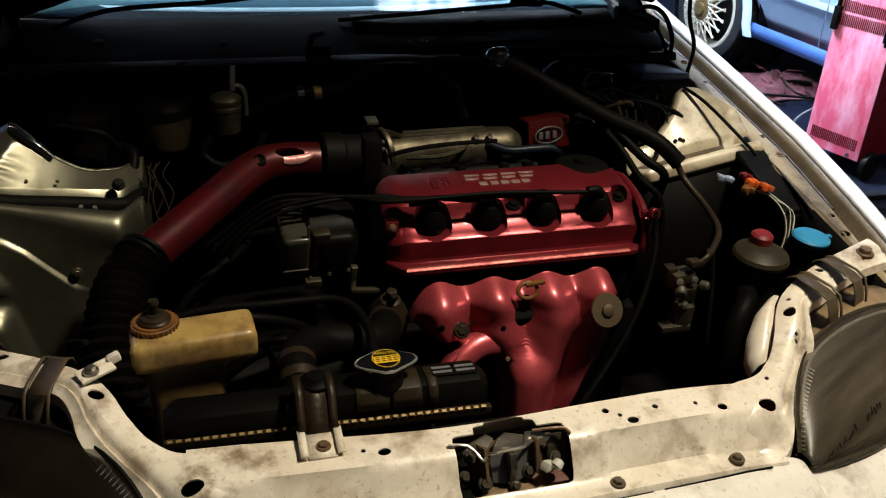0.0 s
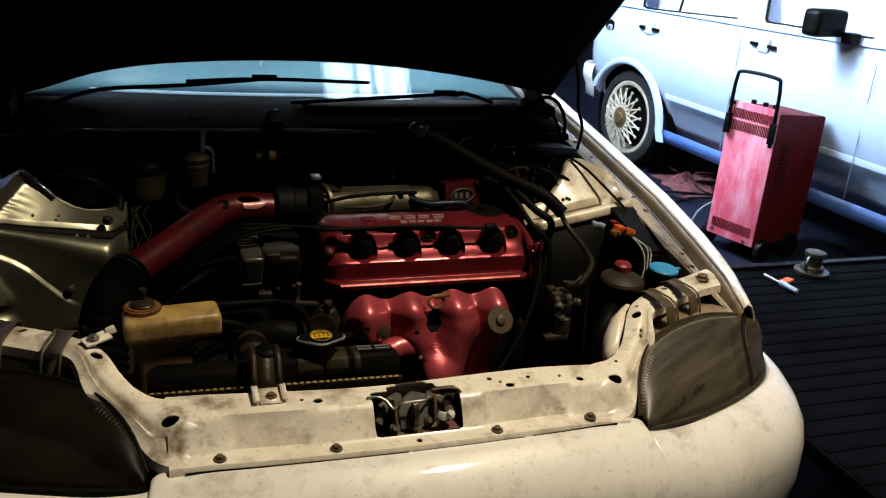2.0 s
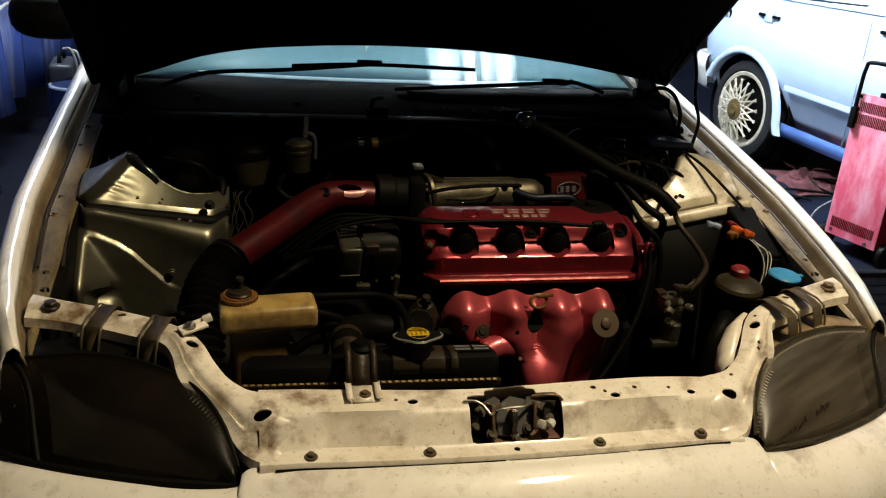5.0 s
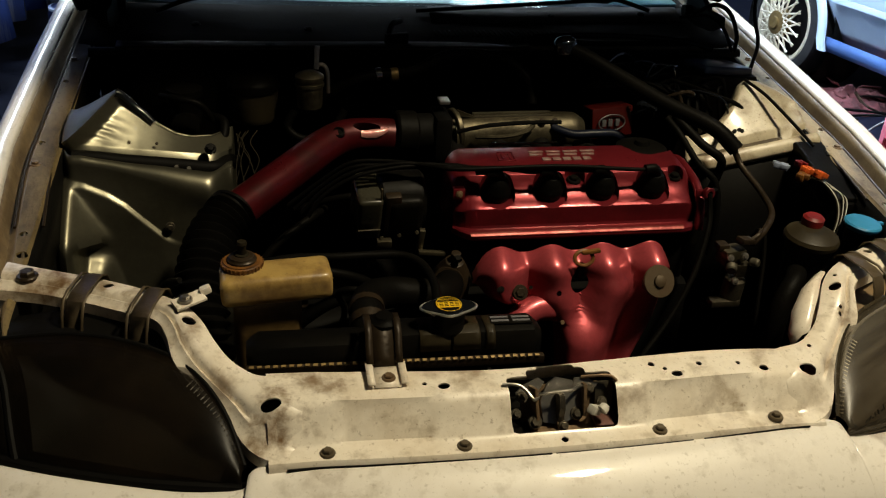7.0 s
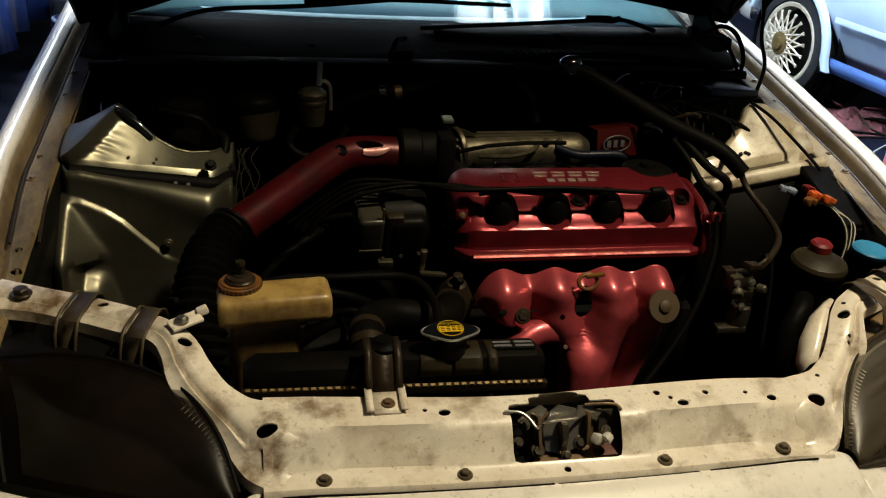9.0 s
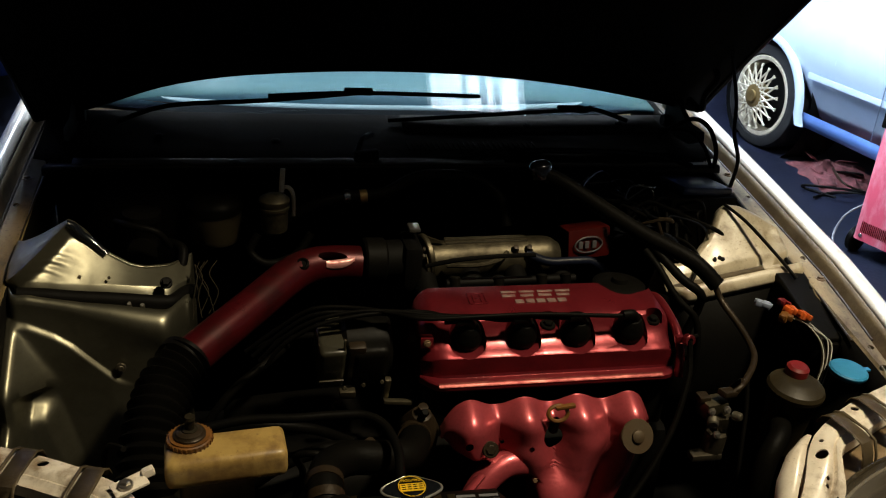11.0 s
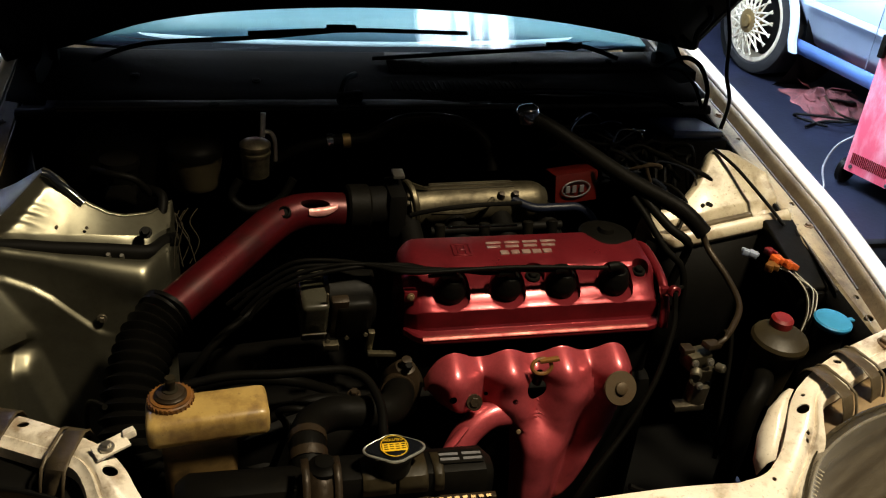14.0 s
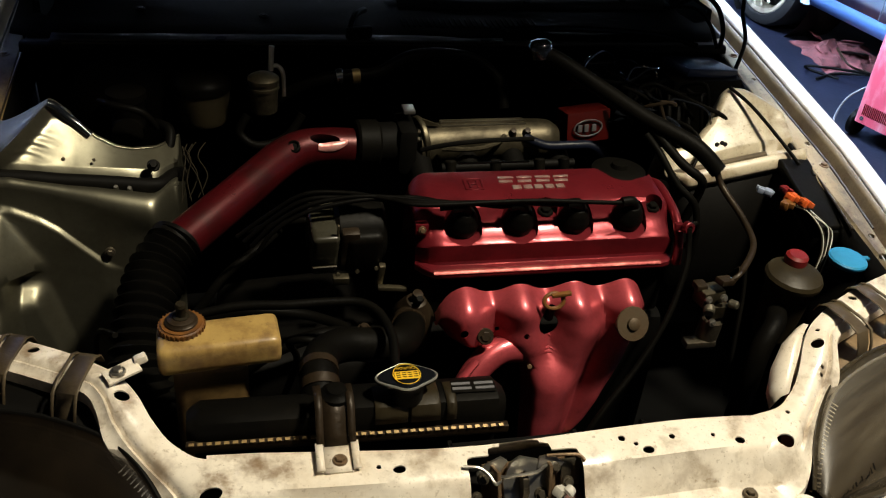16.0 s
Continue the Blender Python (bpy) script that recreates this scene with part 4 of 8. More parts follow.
def headlight(s, lens_mat, label):
    lo, hi = curve_points([mirror_x(sag(mirror_x(p, s)), s) for p in LAMP_LOW], 5), curve_points(LAMP_TOP, 5)
    n = len(lo)

    def at(i, v, bulge):
        p = lo[i].lerp(hi[i], v) + Vector((0.15, -0.72, 0.55)) * bulge * 0.62 * math.sin(math.pi * min(1, v * 1.02)) ** 0.8
        return (s * p.x, p.y, p.z)

    def along(f, v, bulge):
        i = max(0, min(n - 2, int(f)))
        return Vector(at(i, v, bulge)).lerp(Vector(at(i + 1, v, bulge)), f - i)

    def seam(v):
        return 18.8 + 9.6 * v

    cut = 24
    # reflector bowl and its frame behind the lens
    bm = bm_new()
    rows = []
    for k in range(19):
        a = k / 18
        row = []
        for q in range(13):
            b = q / 12
            deep = 0.055 * (1 - (2 * a - 1) ** 4) * (1 - (2 * b - 1) ** 4)
            row.append(along(2.6 + (seam(0.10 + 0.72 * b) - 4.6) * a, 0.10 + 0.72 * b, -0.012 - deep / 0.62))
        rows.append(row)
    sheet(bm, rows)
    bowl_bm = bm
    bm = bm_new()
    sheet(bm, [[along(f, v, -0.02 - 0.13 * math.sin(math.pi * v)) for v in (0.0, 0.15, 0.5, 0.85, 1.0)] for f in range(0, 31, 2)])
    back_bm = bm
    bm = bm_new()
    sheet(bm, [[along(seam(v / 10) * k / 26, v / 10, 0.020) for v in range(11)] for k in range(27)])
    lamp = part("headlight", bm, lens_mat, car, label, 50, 0.003)
    part("reflector", bowl_bm, REFLECTOR if s > 0 else REFLECTOR_DIM, lamp, "dulled brown reflector bowl", 60)
    part("lamp_back", back_bm, NEAR_BLACK, lamp, "", 60)
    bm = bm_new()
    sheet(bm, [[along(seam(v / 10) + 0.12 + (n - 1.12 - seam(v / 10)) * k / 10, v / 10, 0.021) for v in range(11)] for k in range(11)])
    part("indicator_lens", bm, INDICATOR if s > 0 else LENS_DIM, lamp, "smoked corner indicator", 50, 0.003)
    bm = bm_new()
    tube(bm, [along(seam(v / 8) - 0.2, v / 8, 0.0195) for v in range(9)], 0.0048, 8, 2)
    part("lens_joint", bm, NEAR_BLACK, lamp)
    bm = bm_new()
    tube(bm, [at(i, 0.0, 0.0) for i in range(0, n, 2)], 0.0062, 8, 2)
    tube(bm, [at(i, 1.0, 0) for i in range(0, n, 2)], 0.0032, 8, 2)
    part("lamp_seal", bm, INDICATOR if s > 0 else NEAR_BLACK, lamp, "dark rubber lamp surround")
    bm = bm_new()
    tube(bm, [at(i, 0.93, 0.012) for i in range(3, cut + 3)], 0.0022, 8, 2)
    part("lens_ridge", bm, FLUTE if s > 0 else lens_mat, lamp)
    if s > 0:
        bm = bm_new()
        sheet(bm, [[at(i, v, 0.0222) for v in (0.03, 0.07, 0.11 + 0.004 * (i % 3))] for i in range(1, 18)])
        part("lower_band", bm, INDICATOR, lamp, "dark band along the foot of the lens", 50)
        random.seed(21)
        for k in range(18):
            f = 3.0 + 0.50 * k if k < 11 else 9.8 + 0.34 * (k - 11)
            v0 = 0.17 + random.uniform(0, 0.02) + 0.006 * k
            bm = bm_new()
            tube(bm, [along(f, v0, 0.0222), along(f + random.uniform(0.1, 0.5), v0 + random.uniform(0.015, 0.07), 0.0228)], random.uniform(0.0006, 0.0013), 6, 1)
            part("scratch", bm, NEAR_BLACK, lamp)
    # fluted strip along the inner rim of the lens
    for k in range(20):
        f = 0.7 + 0.42 * k
        bm = bm_new()
        tube(bm, [along(f, 0.945, 0.0235), along(f + 0.12, 0.90, 0.0238), along(f + 0.22, 0.865, 0.0240)], 0.0011, 6, 1)
        part("flute", bm, FLUTE if s > 0 else INDICATOR, lamp)
    bm = bm_new()
    sheet(bm, [[(s * p.x, p.y + 0.004 + 0.07 * v, p.z - 0.006 + 0.006 * math.sin(9 * p.x + 3 * v) - 0.012 * v) for v in (0, 0.3, 0.6, 1)] for p in hi])
    part("lamp_housing", bm, DUSTY if s > 0 else NEAR_BLACK, lamp, "dusty top of the lamp housing", 50, 0.003)
    return lamp


headlight(1, LENS, "scuffed grey-brown hazed headlight in the wing corner")
# the same lamp with lens, reflector and housing painted darker, for its dim reflections
headlight(-1, LENS_DIM, "headlight in the wing corner, painted darker where it reflects less")


def bumper():
    lip = [(0.0, -0.022, 0.659), (0.15, -0.020, 0.659), (0.30, -0.012, 0.658), (0.342, -0.005, 0.657), (0.364, -0.002, 0.658), (0.377, -0.007, 0.654), (0.386, -0.019, 0.642), (0.45, -0.013, 0.640),
           (0.52, 0.004, 0.644), (0.60, 0.032, 0.648), (0.66, 0.062, 0.651), (0.705, 0.095, 0.653), (0.738, 0.146, 0.654), (0.756, 0.22, 0.655), (0.768, 0.34, 0.66), (0.775, 0.50, 0.66)]
    line = curve_points([sag(p) for p in [(-x, y, z) for x, y, z in lip[:0:-1]] + lip], 4)
    rows = []
    for i, p in enumerate(line):
        d = line[min(i + 1, len(line) - 1)] - line[max(i - 1, 0)]
        out = Vector((d.y, -d.x, 0))
        if abs(p.x) < 0.66:
            out = Vector((math.copysign(0.06 * abs(p.x) + 0.50 * ease(0.2, 0.66, abs(p.x)), p.x), -1, 0))
        out.normalize()
        k = 1 - 0.55 * ease(0.66, 0.78, abs(p.x))
        # below the lip the notch under the lamp fades out
        even = Vector((p.x, *interp([(0.0, -0.022, 0.657), (0.2, -0.019, 0.653), (0.32, -0.017, 0.647), (0.42, -0.015, 0.6415), (0.45, -0.013, 0.640)], abs(p.x)))) if abs(p.x) < 0.45 else p
        rows.append([p.lerp(even, ease(0.003, 0.06, o)) + out * o * k + Vector((0, 0, h)) for o, h in ((-0.004, -0.02), (0, -0.002), (0.004, 0.0), (0.022, -0.004), (0.045, -0.015), (0.068, -0.033), (0.086, -0.058), (0.095, -0.09),
                                                                      (0.097, -0.15), (0.092, -0.20), (0.07, -0.215), (0.07, -0.25), (0.09, -0.262), (0.086, -0.36), (0.06, -0.42))])
    bm = bm_new()
    sheet(bm, rows)
    b = part("bumper", bm, WHITE_CLEAN, car, "glossy white front bumper with chips and specks of dirt", 50, 0.004)
    # black lines along the lip, painted for the shade of the gap behind it
    for x0, x1, r in ((-0.335, -0.02, 0.0017), (-0.015, 0.165, 0.0012), (0.18, 0.33, 0.0014)):
        bm = bm_new()
        xs = [x0 + (x1 - x0) * q / 8 for q in range(9)]
        tube(bm, [(x, -0.0150 - 0.010 * max(0.0, 1 - (x / 0.30) ** 2), 0.6602) for x in xs], r, 8)
        part("gap", bm, NEAR_BLACK, b)
    return b


bumper()


def bonnet():
    rows = []
    for j in range(13):
        v = j / 12
        row = []
        for i in range(25):
            u = -1 + i / 12
            half = (0.713 if u < 0 else 0.699) + 0.14 * min(v, 0.42)
            x = half * u
            crown = 0.080 * (1 - abs(u) ** 2.1) * (1 - 0.55 * v)
            y = 1.135 - 0.80 * v
            z = 0.965 + 0.82 * v + 0.045 * math.sin(math.pi * v)
            drop = 0.034 * ease(-0.55, -0.95, u) * (1 - ease(0.0, 0.25, v))
            row.append((x, y + crown * 0.35, z + crown * 0.92 - drop))
        rows.append(row)
    # unseen rows added past the rear edge, over the windscreen foot, shade the scuttle
    rows = [[(x, y + 0.095, z - 0.013) for x, y, z in rows[0]], [(x, y + 0.05, z - 0.006) for x, y, z in rows[0]]] + rows
    bm = bm_new()
    sheet(bm, rows)
    h = part("bonnet", bm, WHITE_CLEAN, car, "raised bonnet, black underneath", 50, 0.002)
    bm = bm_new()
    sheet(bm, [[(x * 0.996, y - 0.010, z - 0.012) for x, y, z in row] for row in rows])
    part("bonnet_lining", bm, HOLE, h, "black bonnet lining", 50, 0.004)
    bm = bm_new()
    for s in (-1, 1):
        k = -1 if s > 0 else 0
        tube(bm, [(r[k][0] - s * 0.004, r[k][1] - 0.008, r[k][2] - 0.012) for r in rows[2::2]], 0.008, 8, 3)
    tube(bm, [(x, y - 0.008, z - 0.012) for x, y, z in rows[2][::2]], 0.007, 8, 3)
    part("bonnet_rim", bm, BLACK, h)
    bm = bm_new()
    tube(bm, [(0.672, 0.888, 0.86), (0.690, 0.91, 0.91), (0.684, 0.935, 0.96), (0.688, 0.96, 1.02), (0.684, 0.985, 1.075), (0.672, 0.99, 1.12)], 0.0042, 8)
    part("prop_rod", bm, BLACK, car, "thin black bonnet stay")
    bm = bm_new()
    tube(bm, [(0.655, 1.10, 0.985), (0.668, 1.06, 0.975), (0.662, 1.045, 1.01), (0.675, 1.03, 1.05), (0.664, 1.05, 1.08)], 0.007, 8)
    part("washer_hose", bm, RUBBER, car)
    for s in (-1, 1):
        bm = bm_new()
        prism(bm, [(1.16, 0.905), (1.10, 0.90), (1.03, 0.905), (0.985, 0.925), (0.99, 0.945), (1.05, 0.945), (1.09, 0.965), (1.13, 0.995), (1.165, 0.985)], lambda u, v, w, s=s: (s * (0.635 + w), u, v), 0.012)
        cyl(bm, (s * 0.62, 1.14, 0.925), (s * 0.66, 1.14, 0.925), 0.013, seg=14)
        part("bonnet_hinge", bm, NEAR_BLACK, car, "black bonnet hinge arm")
    for pts, r in (([(0.60, 1.06, 0.93), (0.63, 1.02, 0.965), (0.655, 0.99, 0.955), (0.665, 0.96, 0.915), (0.655, 0.94, 0.88)], 0.005), ([(0.57, 1.05, 0.93), (0.61, 1.0, 0.945), (0.635, 0.965, 0.925), (0.645, 0.93, 0.885)], 0.004)):
        bm = bm_new()
        tube(bm, pts, r, 8)
        part("hinge_cable", bm, RUBBER, car)


bonnet()


def cowl():
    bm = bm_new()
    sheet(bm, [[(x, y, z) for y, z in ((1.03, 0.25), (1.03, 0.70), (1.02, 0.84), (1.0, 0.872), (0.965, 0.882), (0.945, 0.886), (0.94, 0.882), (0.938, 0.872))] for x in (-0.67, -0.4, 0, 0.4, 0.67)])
    part("firewall", bm, NEAR_BLACK, car, "near-black bulkhead behind the engine", 50, 0.004)
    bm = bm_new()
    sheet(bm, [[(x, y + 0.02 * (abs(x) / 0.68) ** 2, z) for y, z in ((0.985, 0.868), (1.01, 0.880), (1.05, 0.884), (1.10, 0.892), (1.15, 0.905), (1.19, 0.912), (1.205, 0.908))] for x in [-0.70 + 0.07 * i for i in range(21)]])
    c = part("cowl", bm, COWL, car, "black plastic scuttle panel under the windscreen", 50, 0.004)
    for k in range(26):
        bm = bm_new()
        box(bm, (0.02 + 0.011 * k, 1.06, 0.889), (0.004, 0.05, 0.004), 0.001)
        part("grille_slat", bm, COWL, c)
    bm = bm_new()
    tube(bm, [(x, 0.944, 0.889) for x in (-0.60, -0.3, 0, 0.3, 0.60)], 0.005, 8)
    part("edge_seal", bm, BROWN, c, "worn brown edge of the bulkhead lip")
    bm = bm_new()
    sheet(bm, [[(x, 0.938 + 0.034 * v, 0.8905 + 0.003 * v + 0.0012 * noise.noise((x * 20, v * 2.0, 9.0))) for v in (0, 0.3, 0.7, 1.0 - 0.5 * ease(0.02, 0.20, x))] for x in [-0.62 + 0.02 * i for i in range(42)]])
    lip = part("bulkhead_lip", bm, BROWN_EDGE, c, "brown lip along the bulkhead", 60, 0.002)
    # black discs painted as the dark of holes in the lip
    for x in (-0.33, -0.06, 0.165):
        bm = bm_new()
        lathe(bm, (x, 0.952, 0.8920), (0, 0, 1), [(0, 0.010), (0.002, 0.010), (0.0022, 0.004)], 14)
        part("lip_plug", bm, HOLE, lip)
    bm = bm_new()
    sheet(bm, [[(x, y, z + 0.006 * math.sin(12 * x)) for y, z in ((0.965, 0.888), (0.985, 0.897), (1.0, 0.896))] for x in [0.24 + 0.03 * i for i in range(12)]])
    part("scuttle_ledge", bm, COWL, c, "", 60, 0.003)
    bm = bm_new()
    sheet(bm, [[(x, y + 0.02 * (abs(x) / 0.68) ** 2, z + 0.004) for y, z in ((1.115, 0.896), (1.15, 0.908), (1.178, 0.914))] for x in [0.02 + 0.05 * i for i in range(13)]])
    part("glass_trim", bm, BROWN_EDGE, c, "brown trim under the windscreen", 60, 0.003)
    for x, y, z in ((0.10, 1.135, 0.907), (0.30, 1.14, 0.910), (0.52, 1.15, 0.913), (0.33, 1.02, 0.889), (-0.25, 1.08, 0.892), (-0.48, 1.10, 0.896)):
        bolt(c, (x, y, z), (0, -0.2, 1), 0.006, 0.004, 0.009, BLACK)
    bm = bm_new()
    tube(bm, [(0.22, 1.00, 0.897), (0.32, 0.985, 0.905), (0.44, 0.975, 0.905), (0.54, 0.96, 0.90), (0.60, 0.93, 0.89)], 0.006, 8)
    part("scuttle_hose", bm, GLOSS_BLACK, c)
    bm = bm_new()
    box(bm, (-0.08, 0.955, 0.905), (0.05, 0.014, 0.022), 0.004, (0, 0, 20))
    tube(bm, [(-0.10, 0.95, 0.90), (-0.085, 0.99, 0.925), (-0.06, 1.04, 0.92)], 0.006, 8)
    part("loom_clip", bm, NEAR_BLACK, c)


cowl()


def windscreen():
    th = radians(28)
    up = Vector((0, math.cos(th), math.sin(th)))
    bm = bm_new()
    rows = []
    for j in range(9):
        v = j / 8 * 0.85
        rows.append([Vector((x, 1.195 + 0.10 * (abs(x) / 0.68) ** 2.2, 0.905)) + up * v + Vector((0, 0, 0.0)) for x in [-0.68 + 1.36 * i / 20 for i in range(21)]])
    sheet(bm, rows)
    w = part("windscreen", bm, GLASS, car, "dusty windscreen under the raised bonnet edge", 60)
    w.visible_shadow = False
    bm = bm_new()
    low = [[Vector((x, 1.195 + 0.10 * (abs(x) / 0.68) ** 2.2, 0.905)) + up * v + Vector((0, 0.006, -0.008)) for x in [-0.68 + 1.36 * i / 20 for i in range(21)]] for v in (0.0, 0.035)]
    sheet(bm, low)
    part("glass_border", bm, BLACK, w)
    # dashboard, seats and roof behind the glass
    bm = bm_new()
    sheet(bm, [[(x, y, z) for y, z in ((1.27, 0.905), (1.40, 0.925), (1.62, 0.945), (1.76, 0.95), (1.80, 0.93), (1.82, 0.80))] for x in (-0.66, -0.3, 0, 0.3, 0.66)])
    part("dashboard", bm, DASH, car, "pale grey dashboard top seen through the windscreen", 50, 0.01)
    bm = bm_new()
    sheet(bm, [[(x, y + 0.10 * (abs(x) / 0.68) ** 2.2, z) for y, z in ((1.238, 0.908), (1.250, 0.912), (1.260, 0.914))] for x in [-0.56 + 0.07 * i for i in range(17)]])
    part("demister_strip", bm, PALE_STRIP, car, "pale strip along the foot of the windscreen", 50, 0.004)
    bm = bm_new()
    tube(bm, [(-0.04, 1.50, 0.934), (0.0, 1.60, 0.945), (0.20, 1.62, 0.946), (0.24, 1.50, 0.934)], 0.005, 8)
    part("vent_frame", bm, PRINT, car)
    bm = bm_new()
    sheet(bm, [[(x * (1 - 0.16 * v), y, z) for v, y, z in ((0, 1.20, 0.90), (0.5, 1.60, 1.12), (1, 1.98, 1.33), (1, 2.6, 1.38), (1, 3.6, 1.30))] for x in (-0.70, -0.685)])
    sheet(bm, [[(x * (1 - 0.16 * v), y, z) for v, y, z in ((0, 1.20, 0.90), (0.5, 1.60, 1.12), (1, 1.98, 1.33), (1, 2.6, 1.38), (1, 3.6, 1.30))] for x in (0.70, 0.685)])
    part("screen_pillar", bm, WHITE_CLEAN, car, "", 50, 0.02)
    bm = bm_new()
    sheet(bm, [[(x, y, z - 0.04 * abs(x)) for y, z in ((1.95, 1.325), (2.3, 1.38), (2.9, 1.38), (3.6, 1.30))] for x in (-0.57, -0.2, 0.2, 0.57)])
    part("roof", bm, WHITE_CLEAN, car, "", 50, 0.01)
    for s in (-1, 1):
        bm = bm_new()
        sheet(bm, [[(s * (0.775 - 0.02 * (z > 0.8)), y, z) for z in (0.25, 0.5, 0.75, 0.93)] for y in (1.40, 2.0, 2.6, 3.3)])
        part("door", bm, WHITE_CLEAN, car, "white side door", 50, 0.01)
        bm = bm_new()
        lathe(bm, (s * 0.82, 0.88, 0.285), (-s, 0, 0), [(0, 0.19), (0.0, 0.27), (0.02, 0.285), (0.16, 0.285), (0.18, 0.27), (0.18, 0.1)], 32)
        part("front_wheel", bm, TYRE, car, "front wheel and tyre under the wing")
    # wipers
    for hub_at, bend, knee, tail, tip in (((-0.56, 1.125, 0.915), (-0.46, 1.145, 0.944), (-0.075, 1.152, 0.974), (-0.262, 1.148, 0.966), (0.193, 1.165, 0.9665)),
                                          ((0.53, 1.13, 0.925), (0.46, 1.15, 0.944), (0.40, 1.152, 0.942), (0.45, 1.158, 0.948), (-0.01, 1.148, 0.916))):
        bm = bm_new()
        tube(bm, [hub_at, bend, (bend[0] * 0.5 + knee[0] * 0.5, 1.146, (bend[2] + knee[2]) / 2 - 0.002), knee], 0.005, 8, 4)
        arm = part("wiper", bm, BLACK, car, "black wiper lying on the glass")
        bm = bm_new()
        tube(bm, [tail, knee, tip], 0.0048, 8, 4)
        part("wiper_blade", bm, RUBBER, arm)
        bm = bm_new()
        box(bm, (knee[0], knee[1], knee[2] + 0.003), (0.062, 0.014, 0.013), 0.004, (20, 0, 0))
        part("wiper_joint", bm, BLACK, arm)
    for s in (-1, 1):
        bm = bm_new()
        c = Vector((s * 0.86, 1.52, 1.005))
        rows = []
        for j in range(9):
            a = math.pi * j / 8
            d, r = -0.065 * math.cos(a), math.sin(a) ** 0.45
            rows.append([bm.verts.new(c + Vector((0.105 * r * math.copysign(abs(math.cos(b)) ** 0.75, math.cos(b)), d, 0.062 * r * math.copysign(abs(math.sin(b)) ** 0.75, math.sin(b))))) for b in [2 * math.pi * i / 20 for i in range(20)]])
        skin(bm, rows)
        box(bm, (s * 0.755, 1.54, 0.975), (0.06, 0.05, 0.05), 0.012, (0, s * 20, 0))
        mirror = part("door_mirror", bm, RUBBER, car, "black plastic door mirror")
        # white tube drawn as the highlight on the upper edge
        bm = bm_new()
        tube(bm, [c + Vector((0.104 * math.copysign(abs(math.cos(b)) ** 0.75, math.cos(b)), 0.004, 0.062 * abs(math.sin(b)) ** 0.75)) for b in [math.pi * (0.02 + 0.96 * i / 12) for i in range(13)]], 0.0035, 8, 2)
        part("mirror_rim", bm, WHITE_CLEAN, mirror, "white line painted as the highlight along the mirror's top")
    # black sheet under the bay, added to block light from below
    bm = bm_new()
    box(bm, (0, 0.62, 0.27), (1.3, 0.86, 0.01))
    part("undertray", bm, HOLE, car, "unseen black sheet that keeps floor light out of the bay")


windscreen()


def cabin():
    """The rest of the white car behind the windscreen."""
    for s in (-1, 1):
        bm = bm_new()
        sheet(bm, [[(s * x, y, z) for x, z in ((0.74, 0.30), (0.775, 0.5), (0.775, 0.75), (0.755, 0.93))] for y in (3.31, 3.6)] + [[(s * (x - 0.06), 4.02, z) for x, z in ((0.74, 0.42), (0.775, 0.55), (0.775, 0.75), (0.755, 0.93))]])
        part("rear_quarter", bm, WHITE_CLEAN, car, "white rear quarter panel", 50, 0.01)
        bm = bm_new()
        sheet(bm, [[(s * 0.75, y0, 0.935), (s * 0.585, y1, 1.30)] for y0, y1 in ((1.50, 2.02), (2.3, 2.4), (3.0, 3.0), (3.75, 3.52))])
        part("side_window", bm, WIN_GLASS, car, "", 50)
        bm = bm_new()
        lathe(bm, (s * 0.77, 3.46, 0.285), (-s, 0, 0), [(0, 0.10), (0.0, 0.27), (0.02, 0.285), (0.16, 0.285), (0.18, 0.27), (0.18, 0.1)], 32)
        part("rear_wheel", bm, TYRE, car, "rear wheel and tyre")
    bm = bm_new()
    sheet(bm, [[(x * k, y, z) for k, y, z in ((0.82, 3.60, 1.30), (0.95, 3.92, 1.02), (1.0, 4.02, 0.92), (1.02, 4.06, 0.70), (1.0, 4.04, 0.40))] for x in (-0.70, -0.35, 0, 0.35, 0.70)])
    part("tailgate", bm, WHITE_CLEAN, car, "white tailgate", 50, 0.01)


cabin()


# ---- the engine ----
engine = thing("engine", "transverse four-cylinder engine with red-painted cover and heat shield", "engine", (0.15, 0.5, 0.3))
PLUGS = (0.012, 0.099, 0.187, 0.274)


